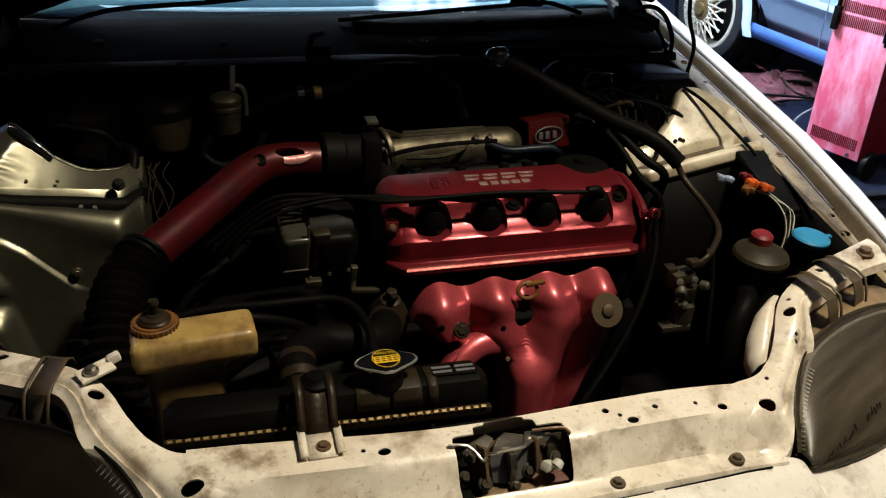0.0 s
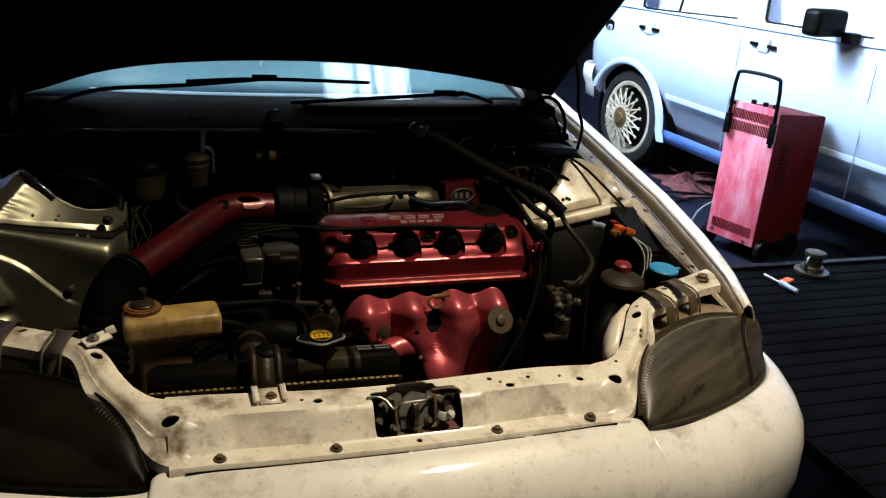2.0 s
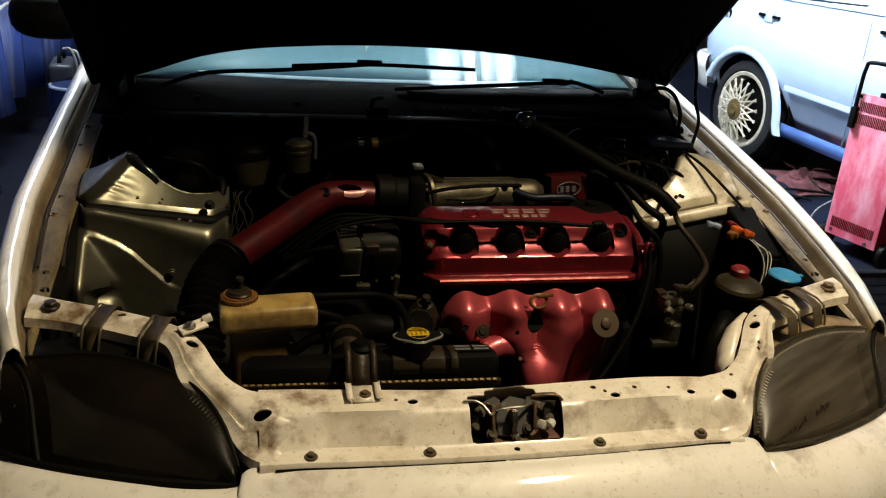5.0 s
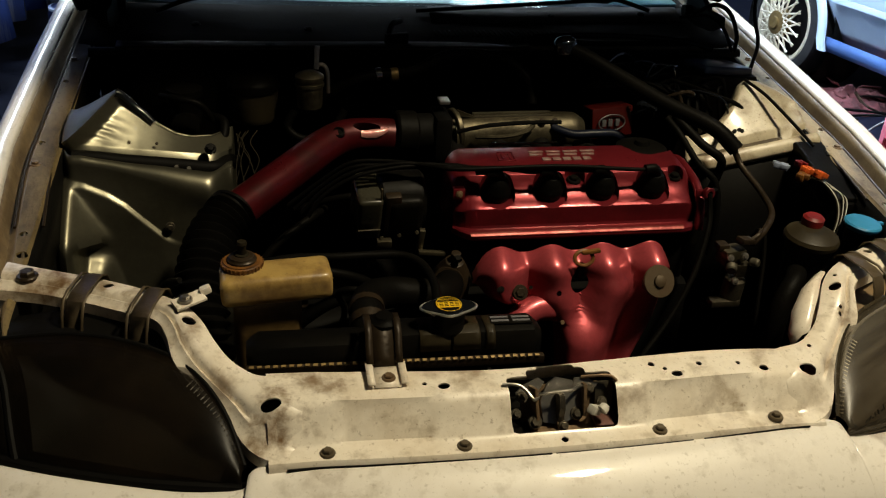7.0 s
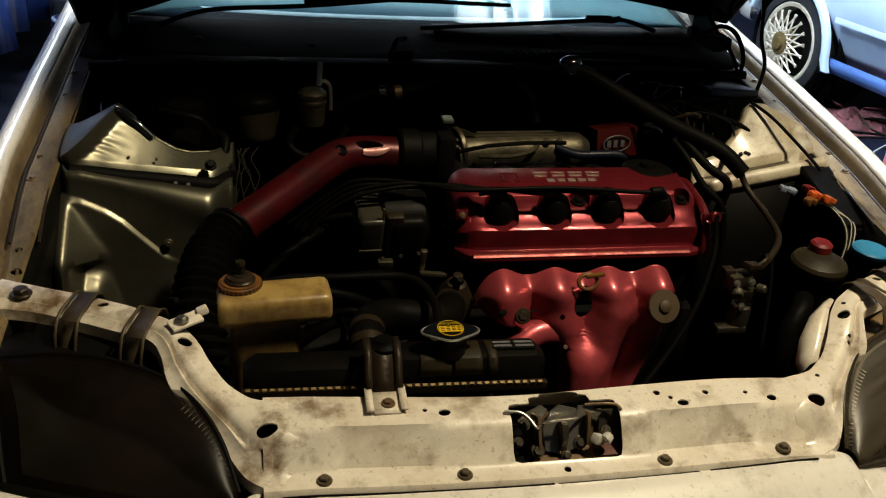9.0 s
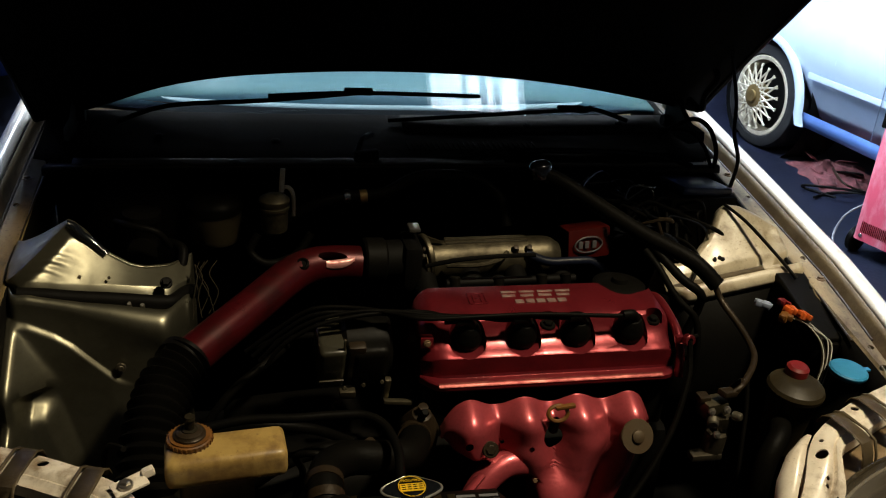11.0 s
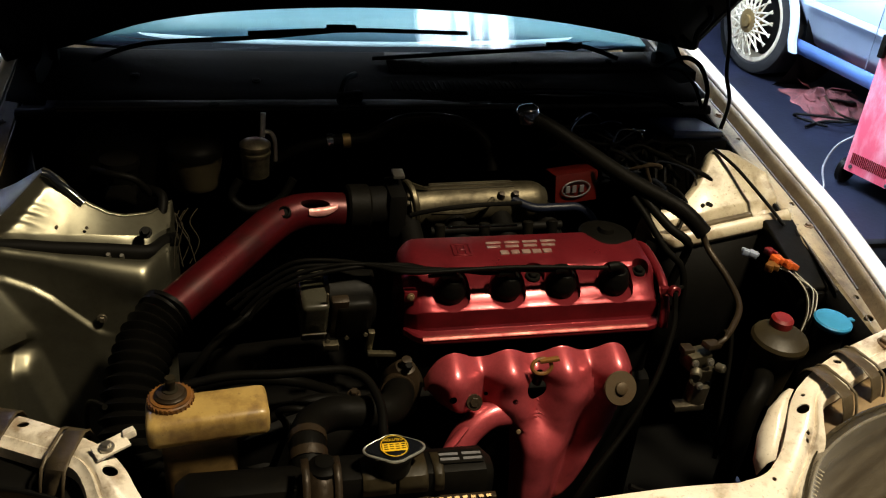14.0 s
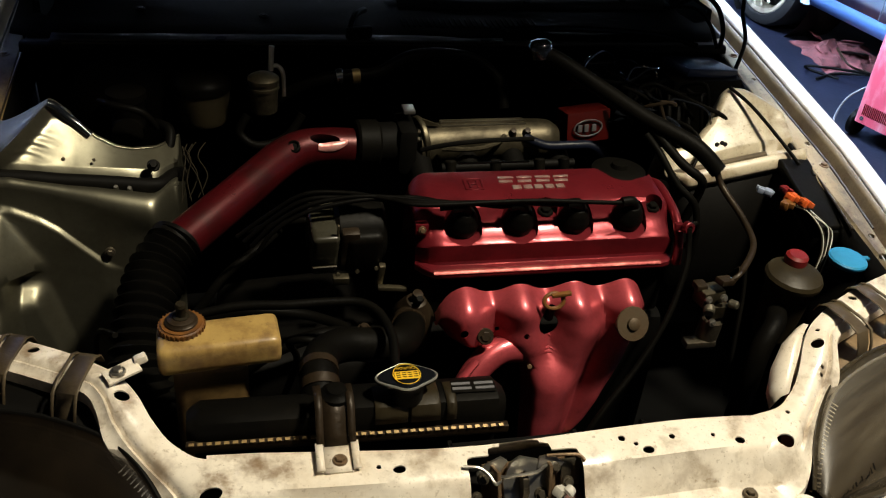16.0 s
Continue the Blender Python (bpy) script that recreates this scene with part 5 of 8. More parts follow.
def valve_cover():
    prof = [(0.394, 0.733), (0.392, 0.737), (0.393, 0.743), (0.398, 0.7455), (0.411, 0.746), (0.413, 0.750), (0.409, 0.776), (0.4095, 0.7805), (0.412, 0.7830), (0.420, 0.7868), (0.431, 0.7935), (0.440, 0.8025), (0.446, 0.8130), (0.450, 0.8205),
            (0.457, 0.8248), (0.490, 0.829), (0.534, 0.8335), (0.541, 0.831), (0.545, 0.822), (0.547, 0.746), (0.560, 0.745), (0.562, 0.733)]
    stations = [(-0.060, 0.046, 0.024), (-0.056, 0.034, 0.012), (-0.049, 0.020, 0.006), (-0.041, 0.010, 0.002), (-0.032, 0.003, 0.0)] + [(-0.02 + 0.03 * i, 0, 0) for i in range(12)] + [(0.325, 0, 0), (0.336, 0.004, 0.002), (0.343, 0.012, 0.010), (0.347, 0.024, 0.030)]
    rows = []
    for x, tuck, drop in stations:
        row = []
        for k, (y, z) in enumerate(prof):
            w = 0 if k <= 4 or k >= 21 else 1
            cy = 0.478
            y2 = y + (cy - y) * min(0.9, tuck * 6) * w
            z2 = z - drop * w * (1.2 if z > 0.78 else 0.3)
            if not w:
                y2 = y + (0.478 - y) * min(0.35, tuck * 9)
            row.append((x, y2, max(0.734 if w else 0, z2)))
        rows.append(row)
    bm = bm_new()
    R = [[bm.verts.new(p) for p in row] for row in rows]
    skin(bm, R, False, False)
    bm.faces.new(R[0][::-1]), bm.faces.new(R[-1])
    for a, b in zip(R, R[1:]):
        bm.faces.new((a[0], b[0], b[-1], a[-1]))
    v = part("valve_cover", bm, RED, engine, "red enamelled valve cover with raised lettering", 32)
    cuts = []
    for x in PLUGS:
        bm = bm_new()
        lathe(bm, (x, 0.437, 0.786), (0, -0.25, 1), [(0, 0.029), (0.08, 0.031)], 28)
        cuts.append(bm)
        bm = bm_new()
        box(bm, (x, 0.412, 0.810), (0.052, 0.06, 0.048), 0.004)
        cuts.append(bm)
    for x, y, r in ((0.318, 0.452, 0.014), (0.143, 0.450, 0.017)):
        bm = bm_new()
        lathe(bm, (x, y, 0.806), (0, -0.2, 1), [(0, r), (0.05, r)], 24)
        cuts.append(bm)
    bm = bm_new()
    lathe(bm, (0.300, 0.556, 0.78), (0, 0, 1), [(0, 0.052), (0.1, 0.052)], 32)
    cuts.append(bm)
    for x in (0.055, 0.228):
        bm = bm_new()
        box(bm, (x, 0.394, 0.7465), (0.017, 0.012, 0.005))
        cuts.append(bm)
    punch(v, cuts)
    soft = v.modifiers.new("worn_edges", "BEVEL")
    soft.width, soft.segments, soft.limit_method, soft.angle_limit = 0.0016, 2, "ANGLE", radians(30)
    bm = bm_new()
    sheet(bm, [[(x, y, z) for y, z in ((0.3915, 0.7425), (0.3935, 0.7448), (0.3972, 0.7463), (0.3990, 0.7464))] for x in (-0.036, 0.05, 0.15, 0.25, 0.322)])
    part("flange_edge", bm, EDGE, v, "worn lower flange with paint rubbed off", 50)
    # raised maker's marks, as plain shapes
    up = Vector((0, 0.085, 0.9964))

    def plate(bm, x, y, w, d, h=0.0012, slant=0.0):
        z = 0.829 + (y - 0.49) * 0.095
        box(bm, (x, y, z + h / 2), (w, d, h + 0.001), 0.0004, (5.4, 0, 0), 1)

    bm = bm_new()
    for x, y, w, d in ((0.040, 0.5165, 0.028, 0.003), (0.040, 0.4885, 0.028, 0.003), (0.0265, 0.5025, 0.003, 0.028), (0.0535, 0.5025, 0.003, 0.028), (0.034, 0.5025, 0.003, 0.02), (0.046, 0.5025, 0.003, 0.02), (0.040, 0.5025, 0.010, 0.003)):
        plate(bm, x, y, w, d)
    part("badge", bm, RED, v, "raised square emblem")
    for i in range(4):
        bm = bm_new()
        x = 0.092 + 0.030 * i
        plate(bm, x + 0.002, 0.5165, 0.025, 0.0055), plate(bm, x, 0.506, 0.022, 0.006)
        part("letter_block", bm, EMBLEM, v, "worn silver raised mark")
    for i in range(5):
        bm = bm_new()
        plate(bm, 0.106 + 0.0175 * i, 0.4905, 0.014, 0.010)
        part("letter_block", bm, EMBLEM, v, "worn silver raised mark")
    bolt(v, (0.318, 0.452, 0.808), (0, -0.2, 1), 0.0075, 0.008, 0.011, BLACK)
    bolt(v, (0.143, 0.452, 0.808), (0, -0.2, 1), 0.0075, 0.007, 0.012, BLACK)
    bm = bm_new()
    box(bm, (-0.052, 0.432, 0.800), (0.020, 0.014, 0.018), 0.003)
    part("bracket_lug", bm, RED, v)
    bm = bm_new()
    lathe(bm, (0.356, 0.404, 0.800), (0.15, -1, 0.25), [(0, 0.0095), (0.009, 0.0095), (0.010, 0.0085), (0.010, 0.0045), (0.004, 0.004), (0.003, 0.0)], 18)
    box(bm, (0.346, 0.410, 0.798), (0.014, 0.010, 0.012), 0.003)
    part("bracket_lug", bm, RED, v)
    bm = bm_new()
    tube(bm, [(0.338, 0.545, 0.800), (0.352, 0.520, 0.812), (0.356, 0.480, 0.806), (0.356, 0.440, 0.795), (0.353, 0.412, 0.776), (0.350, 0.400, 0.752), (0.350, 0.398, 0.738)], 0.0075, 10)
    part("end_rim", bm, RED, v, "raised rim round the end of the cover")
    bolt(v, (-0.052, 0.424, 0.801), (0, -1, 0.2), 0.004, 0.004, 0.006)
    for x in PLUGS:
        bm = bm_new()
        lathe(bm, (x, 0.446, 0.778), (0, -0.22, 1), [(0, 0.019), (0.012, 0.0215), (0.018, 0.0232), (0.026, 0.0235), (0.030, 0.0215), (0.036, 0.0205), (0.042, 0.0178), (0.047, 0.0145), (0.049, 0.008)], 24)
        b = part("plug_boot", bm, RUBBER, v, "black rubber spark plug boot")
    bm = bm_new()
    lathe(bm, (0.292, 0.540, 0.776), (0, 0, 1), [(0, 0.038), (0.035, 0.040), (0.040, 0.044), (0.052, 0.044), (0.056, 0.036), (0.057, 0.014), (0.064, 0.012), (0.065, 0.0)], 28)
    part("oil_filler_cap", bm, RUBBER, v, "black plastic oil filler cap")
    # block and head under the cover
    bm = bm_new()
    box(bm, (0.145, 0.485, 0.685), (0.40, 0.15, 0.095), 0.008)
    part("cylinder_head", bm, NEAR_BLACK, engine, "near-black cylinder head")
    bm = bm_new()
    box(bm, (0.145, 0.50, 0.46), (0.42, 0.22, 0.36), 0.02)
    part("block", bm, NEAR_BLACK, engine, "dark engine block")
    return v


cover = valve_cover()


# runners, belly and side band of the shield: line, reach, height
SHIELD_FORMS = (((0.004, 0.730), (0.004, 0.666), 0.047, 0.030), ((0.089, 0.735), (0.098, 0.660), 0.043, 0.029), ((0.098, 0.660), (0.122, 0.600), 0.044, 0.031),
                ((0.173, 0.735), (0.182, 0.672), 0.042, 0.031), ((0.182, 0.672), (0.158, 0.585), 0.050, 0.038), ((0.140, 0.584), (0.122, 0.440), 0.070, 0.060),
                ((0.259, 0.735), (0.258, 0.680), 0.043, 0.029), ((0.258, 0.680), (0.212, 0.470), 0.038, 0.024))


def heat_shield():
    N, M = 72, 60
    rows = []
    for j in range(M + 1):
        v = j / M
        z0 = 0.727 - 0.275 * v
        row = []
        for i in range(N + 1):
            u = i / N
            xl = interp([(0, -0.034), (0.09, -0.036), (0.16, -0.034), (0.24, -0.016), (0.29, 0.012), (0.34, 0.070), (0.40, 0.098), (0.6, 0.101), (1, 0.104)], v)[0]
            xr = interp([(0, 0.291), (0.10, 0.292), (0.26, 0.289), (0.42, 0.274), (0.62, 0.249), (0.84, 0.222), (1, 0.196)], v)[0]
            x = xl + (xr - xl) * u
            e = max(0.0, 1 - u / 0.12, 1 - (1 - u) / 0.12)
            round_ = 0.034 * (1 - math.sqrt(max(0.0, 1 - e * e)))
            # the pressed forms, blended into one another
            heights = [0.0]
            for (ax_, az), (bx, bz), r, tall in SHIELD_FORMS:
                t = min(1, max(0, ((x - ax_) * (bx - ax_) + (z0 - az) * (bz - az)) / ((bx - ax_) ** 2 + (bz - az) ** 2)))
                d = math.hypot(x - ax_ - (bx - ax_) * t, z0 - az - (bz - az) * t)
                heights.append(tall * max(0.0, 1 - (d / r) ** 2) ** 1.4)
            bulge = 0.0035 * math.log(sum(math.exp(h / 0.0035) for h in heights) - len(heights) + 1) * ease(-0.05, 0.10, v)
            scallop = 0.0075 * math.cos((x - 0.004) / 0.0845 * 2 * math.pi)
            roll = 0.022 * max(0.0, 1 - v / 0.065) ** 2
            side = 0.022 * (math.exp(-(u / 0.05) ** 2) + math.exp(-((1 - u) / 0.05) ** 2)) * ease(0, 0.12, v)
            dent = 0.0018 * noise.noise((x * 26, z0 * 26, 1.0))
            y = 0.352 - bulge + roll + side + dent - 0.010 * v
            row.append((x, y, z0 + (scallop - round_) * (1 - ease(0, 0.22, v))))
        rows.append(row)
    bm = bm_new()
    sheet(bm, rows)
    h = part("heat_shield", bm, PINK, engine, "red painted pressed steel exhaust heat shield, scratched", 60, 0.0015)
    cuts = []
    for x, z, r, q in ((0.130, 0.683, 0.0165, 1.25), (-0.001, 0.676, 0.0055, 1), (0.094, 0.664, 0.004, 1), (0.056, 0.678, 0.003, 1)):
        bm = bm_new()
        lathe(bm, (x, 0.24, z + 0.06), (0, 1, -0.62), [(0, r), (0.16, r)], 22)
        cuts.append(bm)
    punch(h, cuts)
    bm = bm_new()
    tube(bm, [(x, y + 0.001, z) for x, y, z in rows[0][::3]], 0.0016, 6, 2)
    part("rolled_edge", bm, PINK, h)
    # the arched stub and its leg on the timing side
    bm = bm_new()
    tube(bm, [(0.112, 0.348, 0.630), (0.088, 0.342, 0.637), (0.060, 0.336, 0.638), (0.032, 0.324, 0.626), (0.008, 0.308, 0.602), (-0.008, 0.292, 0.568)], 0.02, 18, 8, lambda u: 0.0235 - 0.004 * u)
    part("runner_shroud", bm, PINK, h)
    bm = bm_new()
    tube(bm, [(0.012, 0.300, 0.648), (-0.018, 0.262, 0.652), (-0.048, 0.215, 0.676), (-0.090, 0.178, 0.705)], 0.010, 10, 6, None, True, 0.5)
    part("stay", bm, PINK, h)
    bm = bm_new()
    lathe(bm, (0.253, 0.319, 0.688), (0.05, -0.86, 0.51), [(-0.02, 0.018), (0.004, 0.018), (0.005, 0.0255), (0.008, 0.0265), (0.010, 0.0255), (0.0105, 0.010), (0.014, 0.0095), (0.0155, 0.007), (0.016, 0.0)], 30)
    part("washer", bm, WASHER, h, "rusty round washer with a bolt")
    bolt(h, (0.031, 0.323, 0.678), (0, -0.85, 0.5), 0.008, 0.005, 0.0125, BRACKET)
    bolt(h, (0.099, 0.305, 0.630), (0, -0.85, 0.5), 0.004, 0.003, 0.0)
    # outlet below
    bm = bm_new()
    tube(bm, [(0.145, 0.300, 0.44), (0.140, 0.30, 0.38), (0.13, 0.33, 0.30)], 0.04, 18)
    part("downpipe", bm, RUST, engine, "rusty exhaust downpipe")
    # dipstick with its yellow loop
    d = bm_new()
    loop = [(0.130 + 0.015 * math.cos(a), 0.330 + 0.004 * math.sin(a), 0.730 + 0.011 * math.sin(a)) for a in [2 * math.pi * k / 14 for k in range(15)]]
    tube(d, loop, 0.0032, 8, 2)
    box(d, (0.140, 0.330, 0.741), (0.030, 0.008, 0.006), 0.002, (0, -6, 0))
    dip = part("dipstick", d, TAN_DARK, engine, "yellow-brown dipstick loop standing out of the heat shield")
    bm = bm_new()
    cyl(bm, (0.130, 0.332, 0.716), (0.132, 0.345, 0.690), 0.006, 0.0075, 12)
    part("dipstick_stem", bm, RUBBER, dip)


heat_shield()


def front_of_engine():
    # distributor: a dark cap in a moulded cover, with a clear dusty face
    d = bm_new()
    box(d, (-0.135, 0.475, 0.764), (0.058, 0.090, 0.078), 0.012, (14, 0, 2), 3)
    cyl(d, (-0.175, 0.480, 0.770), (-0.10, 0.482, 0.770), 0.047, 0.047, 26, 0.006)
    dist = part("distributor", d, BLACK, engine, "black distributor with a dusty clear cover")
    bm = bm_new()
    box(bm, (-0.192, 0.470, 0.766), (0.040, 0.080, 0.078), 0.007, (16, 0, 3), 3)
    part("distributor_cover", bm, SMOKED, dist, "smoked clear plastic cover")
    bm = bm_new()
    for z in (0.742, 0.795):
        box(bm, (-0.192, 0.428 + 0.30 * (z - 0.747), z), (0.036, 0.003, 0.003), 0.0008, (16, 0, 3))
    box(bm, (-0.174, 0.434, 0.776), (0.003, 0.004, 0.080), 0.001, (16, 0, 3))
    part("cover_ridge", bm, BOWL, dist)
    bm = bm_new()
    box(bm, (-0.155, 0.440, 0.762), (0.026, 0.016, 0.082), 0.004, (16, 0, 2))
    part("distributor_band", bm, BRACKET, dist, "brown stained clamp band")
    bm = bm_new()
    box(bm, (-0.168, 0.428, 0.718), (0.024, 0.012, 0.014), 0.002, (10, 0, 0))
    part("distributor_clip", bm, CAST, dist)
    bm = bm_new()
    box(bm, (-0.108, 0.436, 0.716), (0.010, 0.010, 0.046), 0.002, (12, 4, 0))
    box(bm, (-0.090, 0.430, 0.696), (0.045, 0.010, 0.007), 0.002, (0, 6, 0))
    part("distributor_bracket", bm, CAST, dist)
    for k in range(3):
        bolt(dist, (-0.172 + 0.028 * k, 0.430, 0.726 + 0.004 * k), (0, -1, 0.3), 0.0035, 0.004, 0, CAST)
    # coolant neck and top hose
    bm = bm_new()
    lathe(bm, (-0.066, 0.405, 0.620), (0.05, -0.25, 1), [(0, 0.032), (0.055, 0.032), (0.072, 0.024), (0.088, 0.015), (0.090, 0.008), (0.104, 0.0075), (0.105, 0.0)], 20)
    part("thermostat_housing", bm, BRACKET, engine, "stained alloy thermostat housing")
    bolt(engine, (-0.060, 0.372, 0.712), (0, -0.5, 1), 0.006, 0.008, 0.0, RUBBER)
    bm = bm_new()
    tube(bm, [(-0.072, 0.385, 0.672), (-0.078, 0.345, 0.682), (-0.098, 0.305, 0.694), (-0.135, 0.290, 0.704), (-0.178, 0.282, 0.714), (-0.208, 0.258, 0.722), (-0.218, 0.225, 0.726), (-0.220, 0.196, 0.720), (-0.220, 0.17, 0.705)], 0.0235, 16)
    hose = part("radiator_hose", bm, RUBBER, engine, "dusty black top radiator hose")
    for p, q in (((-0.2185, 0.228, 0.7255), (-0.2190, 0.216, 0.7250)), ((-0.2195, 0.203, 0.7222), (-0.2195, 0.190, 0.718)), ((-0.073, 0.372, 0.675), (-0.076, 0.358, 0.679))):
        bm = bm_new()
        cyl(bm, p, q, 0.0252, seg=20)
        part("hose_clip", bm, BRACKET, hose)
    bm = bm_new()
    tube(bm, [(-0.40, 0.33, 0.735), (-0.32, 0.335, 0.748), (-0.25, 0.330, 0.750), (-0.198, 0.331, 0.750), (-0.155, 0.327, 0.750), (-0.130, 0.303, 0.748), (-0.119, 0.258, 0.742), (-0.122, 0.212, 0.735), (-0.122, 0.17, 0.73)], 0.0065, 10)
    part("heater_pipe", bm, RUBBER, engine)
    bolt(engine, (-0.145, 0.322, 0.745), (0, -0.5, 1), 0.003, 0.004, 0.005, RUBBER)
    # gearbox lump filling the left
    bm = bm_new()
    box(bm, (-0.21, 0.50, 0.50), (0.28, 0.26, 0.22), 0.05, (0, 0, 6), 3)
    part("gearbox", bm, NEAR_BLACK, engine, "dark gearbox casing")
    bm = bm_new()
    for x, y, z, r in ((-0.28, 0.40, 0.56, 0.05), (-0.16, 0.36, 0.54, 0.04), (-0.05, 0.34, 0.58, 0.035)):
        cyl(bm, (x, y, z - 0.1), (x, y, z), r, r * 0.85, 18, 0.006)
    part("starter", bm, NEAR_BLACK, engine)
    for pts, r in (([(-0.36, 0.42, 0.66), (-0.30, 0.40, 0.69), (-0.22, 0.41, 0.67), (-0.16, 0.44, 0.62)], 0.008), ([(-0.33, 0.36, 0.60), (-0.26, 0.35, 0.66), (-0.18, 0.37, 0.665), (-0.11, 0.40, 0.62)], 0.010),
                   ([(-0.40, 0.48, 0.60), (-0.34, 0.50, 0.68), (-0.28, 0.54, 0.71), (-0.25, 0.60, 0.70)], 0.007), ([(-0.30, 0.60, 0.70), (-0.22, 0.57, 0.735), (-0.15, 0.57, 0.73), (-0.09, 0.60, 0.70)], 0.006),
                   ([(-0.26, 0.33, 0.58), (-0.24, 0.32, 0.66), (-0.25, 0.31, 0.70), (-0.22, 0.30, 0.71), (-0.18, 0.31, 0.68)], 0.005)):
        bm = bm_new()
        tube(bm, pts, r, 10)
        part("oil_hose", bm, RUBBER, engine)
    for x, y, z in ((-0.30, 0.42, 0.62), (-0.20, 0.40, 0.615), (-0.13, 0.43, 0.62), (-0.27, 0.52, 0.615), (-0.17, 0.54, 0.615)):
        bolt(engine, (x, y, z), (0, -0.2, 1), 0.007, 0.010, 0.011, BRACKET)


front_of_engine()


def plug_leads():
    leads = thing("ignition_leads", "black plug leads lying across the valve cover", "ignition lead", (0.0, 0.45, 0.84))
    for k, x in enumerate(PLUGS):
        z0 = 0.834
        bm = bm_new()
        arc = 0.012 * k
        tube(bm, [(-0.285 - 0.010 * k, 0.448 + 0.014 * k, 0.760), (-0.262, 0.448 + 0.013 * k, 0.794 + 0.003 * k), (-0.215, 0.448 + 0.010 * k, 0.824 + 0.004 * k), (-0.155, 0.452 + 0.006 * k, 0.836 + 0.004 * (k % 2)), (-0.10, 0.456 - 0.003 * k, 0.838 + 0.003 * (k % 2)), (-0.05, 0.452 - 0.010 * k, 0.838 + 0.002 * k),
                  (x * 0.45 - 0.02, 0.428 - 0.003 * k, 0.838 + 0.003 * k), (x - 0.040, 0.424, 0.836), (x - 0.012, 0.425, 0.836), (x + 0.002, 0.430, 0.828)], 0.0034, 10)
        part("lead", bm, RUBBER, leads)
        bm = bm_new()
        tube(bm, [(x - 0.022, 0.425, 0.8355), (x - 0.006, 0.426, 0.836), (x + 0.003, 0.432, 0.824)], 0.0078, 10)
        part("lead_end", bm, RUBBER, leads)


plug_leads()


def intake():
    m = thing("intake_manifold", "dusty cast-alloy intake manifold and throttle body behind the cover", "intake manifold", (0.13, 0.75, 0.6))
    bm = bm_new()
    tube(bm, [(0.0, 0.745, 0.776), (0.06, 0.749, 0.778), (0.14, 0.753, 0.779), (0.22, 0.757, 0.779), (0.258, 0.759, 0.775)], 0.037, 22, 6, lambda u: 0.036 + 0.004 * ease(0.12, 0.0, u) - 0.009 * ease(0.82, 1, u))
    part("plenum", bm, CAST, m)
    bm = bm_new()
    for k in range(3):
        box(bm, (0.118, 0.742 + 0.011 * k, 0.8145 - 0.002 * abs(k - 1)), (0.155, 0.003, 0.007), 0.001, (0, 0, 2))
    part("plenum_rib", bm, ALLOY, m)
    bm = bm_new()
    box(bm, (-0.025, 0.735, 0.785), (0.034, 0.085, 0.085), 0.012)
    cyl(bm, (-0.11, 0.728, 0.790), (-0.04, 0.735, 0.787), 0.035, 0.036, 22, 0.004)
    part("throttle_body", bm, NEAR_BLACK, m, "grimy throttle body")
    bm = bm_new()
    box(bm, (-0.020, 0.742, 0.846), (0.020, 0.03, 0.006), 0.001)
    part("throttle_tag", bm, STEEL, m)
    bm = bm_new()
    cyl(bm, (0.000, 0.745, 0.786), (0.010, 0.747, 0.787), 0.042, seg=28, bev=0.002)
    prism(bm, [(0.004, 0.0), (0.036, 0.0), (0.006, 0.012)], lambda u, v, w: (u, 0.735 + w, 0.818 + v), 0.005)
    part("plenum_flange", bm, CAST, m)
    for x in (0.168, 0.194):
        bm = bm_new()
        lathe(bm, (x, 0.736, 0.795), (0, -0.6, 0.8), [(0, 0.009), (0.010, 0.009), (0.014, 0.006), (0.022, 0.005), (0.023, 0.0)], 16)
        part("vacuum_nipple", bm, BRACKET, m)
    for k in range(4):
        bolt(m, (-0.004 + 0.002 * k, 0.712 + 0.012 * k, 0.812 - 0.004 * (k - 1.5) ** 2), (-1, -0.3, 0.3), 0.005, 0.005, 0.0, GREASE)
    bm = bm_new()
    tube(bm, [(0.035, 0.700, 0.790), (0.09, 0.693, 0.792), (0.13, 0.700, 0.798), (0.15, 0.715, 0.806)], 0.0045, 8)
    part("breather_pipe", bm, CAST, m)
    for x in (-0.01, 0.075, 0.16, 0.245):
        bm = bm_new()
        tube(bm, [(x + 0.01, 0.745, 0.765), (x + 0.01, 0.70, 0.752), (x + 0.012, 0.64, 0.73), (x + 0.015, 0.57, 0.69)], 0.021, 14)
        part("runner", bm, NEAR_BLACK, m)
    bm = bm_new()
    cyl(bm, (0.03, 0.672, 0.768), (0.27, 0.676, 0.770), 0.008, seg=12)
    part("fuel_rail", bm, NEAR_BLACK, m)
    for x in (0.045, 0.125, 0.205, 0.25):
        bm = bm_new()
        cyl(bm, (x, 0.672, 0.782), (x, 0.655, 0.735), 0.010, 0.008, 12, 0.002)
        part("injector", bm, BLACK, m)
    bm = bm_new()
    tube(bm, [(-0.02, 0.62, 0.83), (0.03, 0.615, 0.842), (0.10, 0.618, 0.846), (0.17, 0.622, 0.845)], 0.004, 8)
    part("vacuum_pipe", bm, RUBBER, m)
    bm = bm_new()
    tube(bm, [(0.190, 0.725, 0.797), (0.225, 0.705, 0.790), (0.27, 0.70, 0.792), (0.31, 0.70, 0.790), (0.335, 0.69, 0.77), (0.34, 0.67, 0.74)], 0.0085, 10)
    part("vacuum_hose", bm, NAVY, m, "dark blue vacuum hose")
    bm = bm_new()
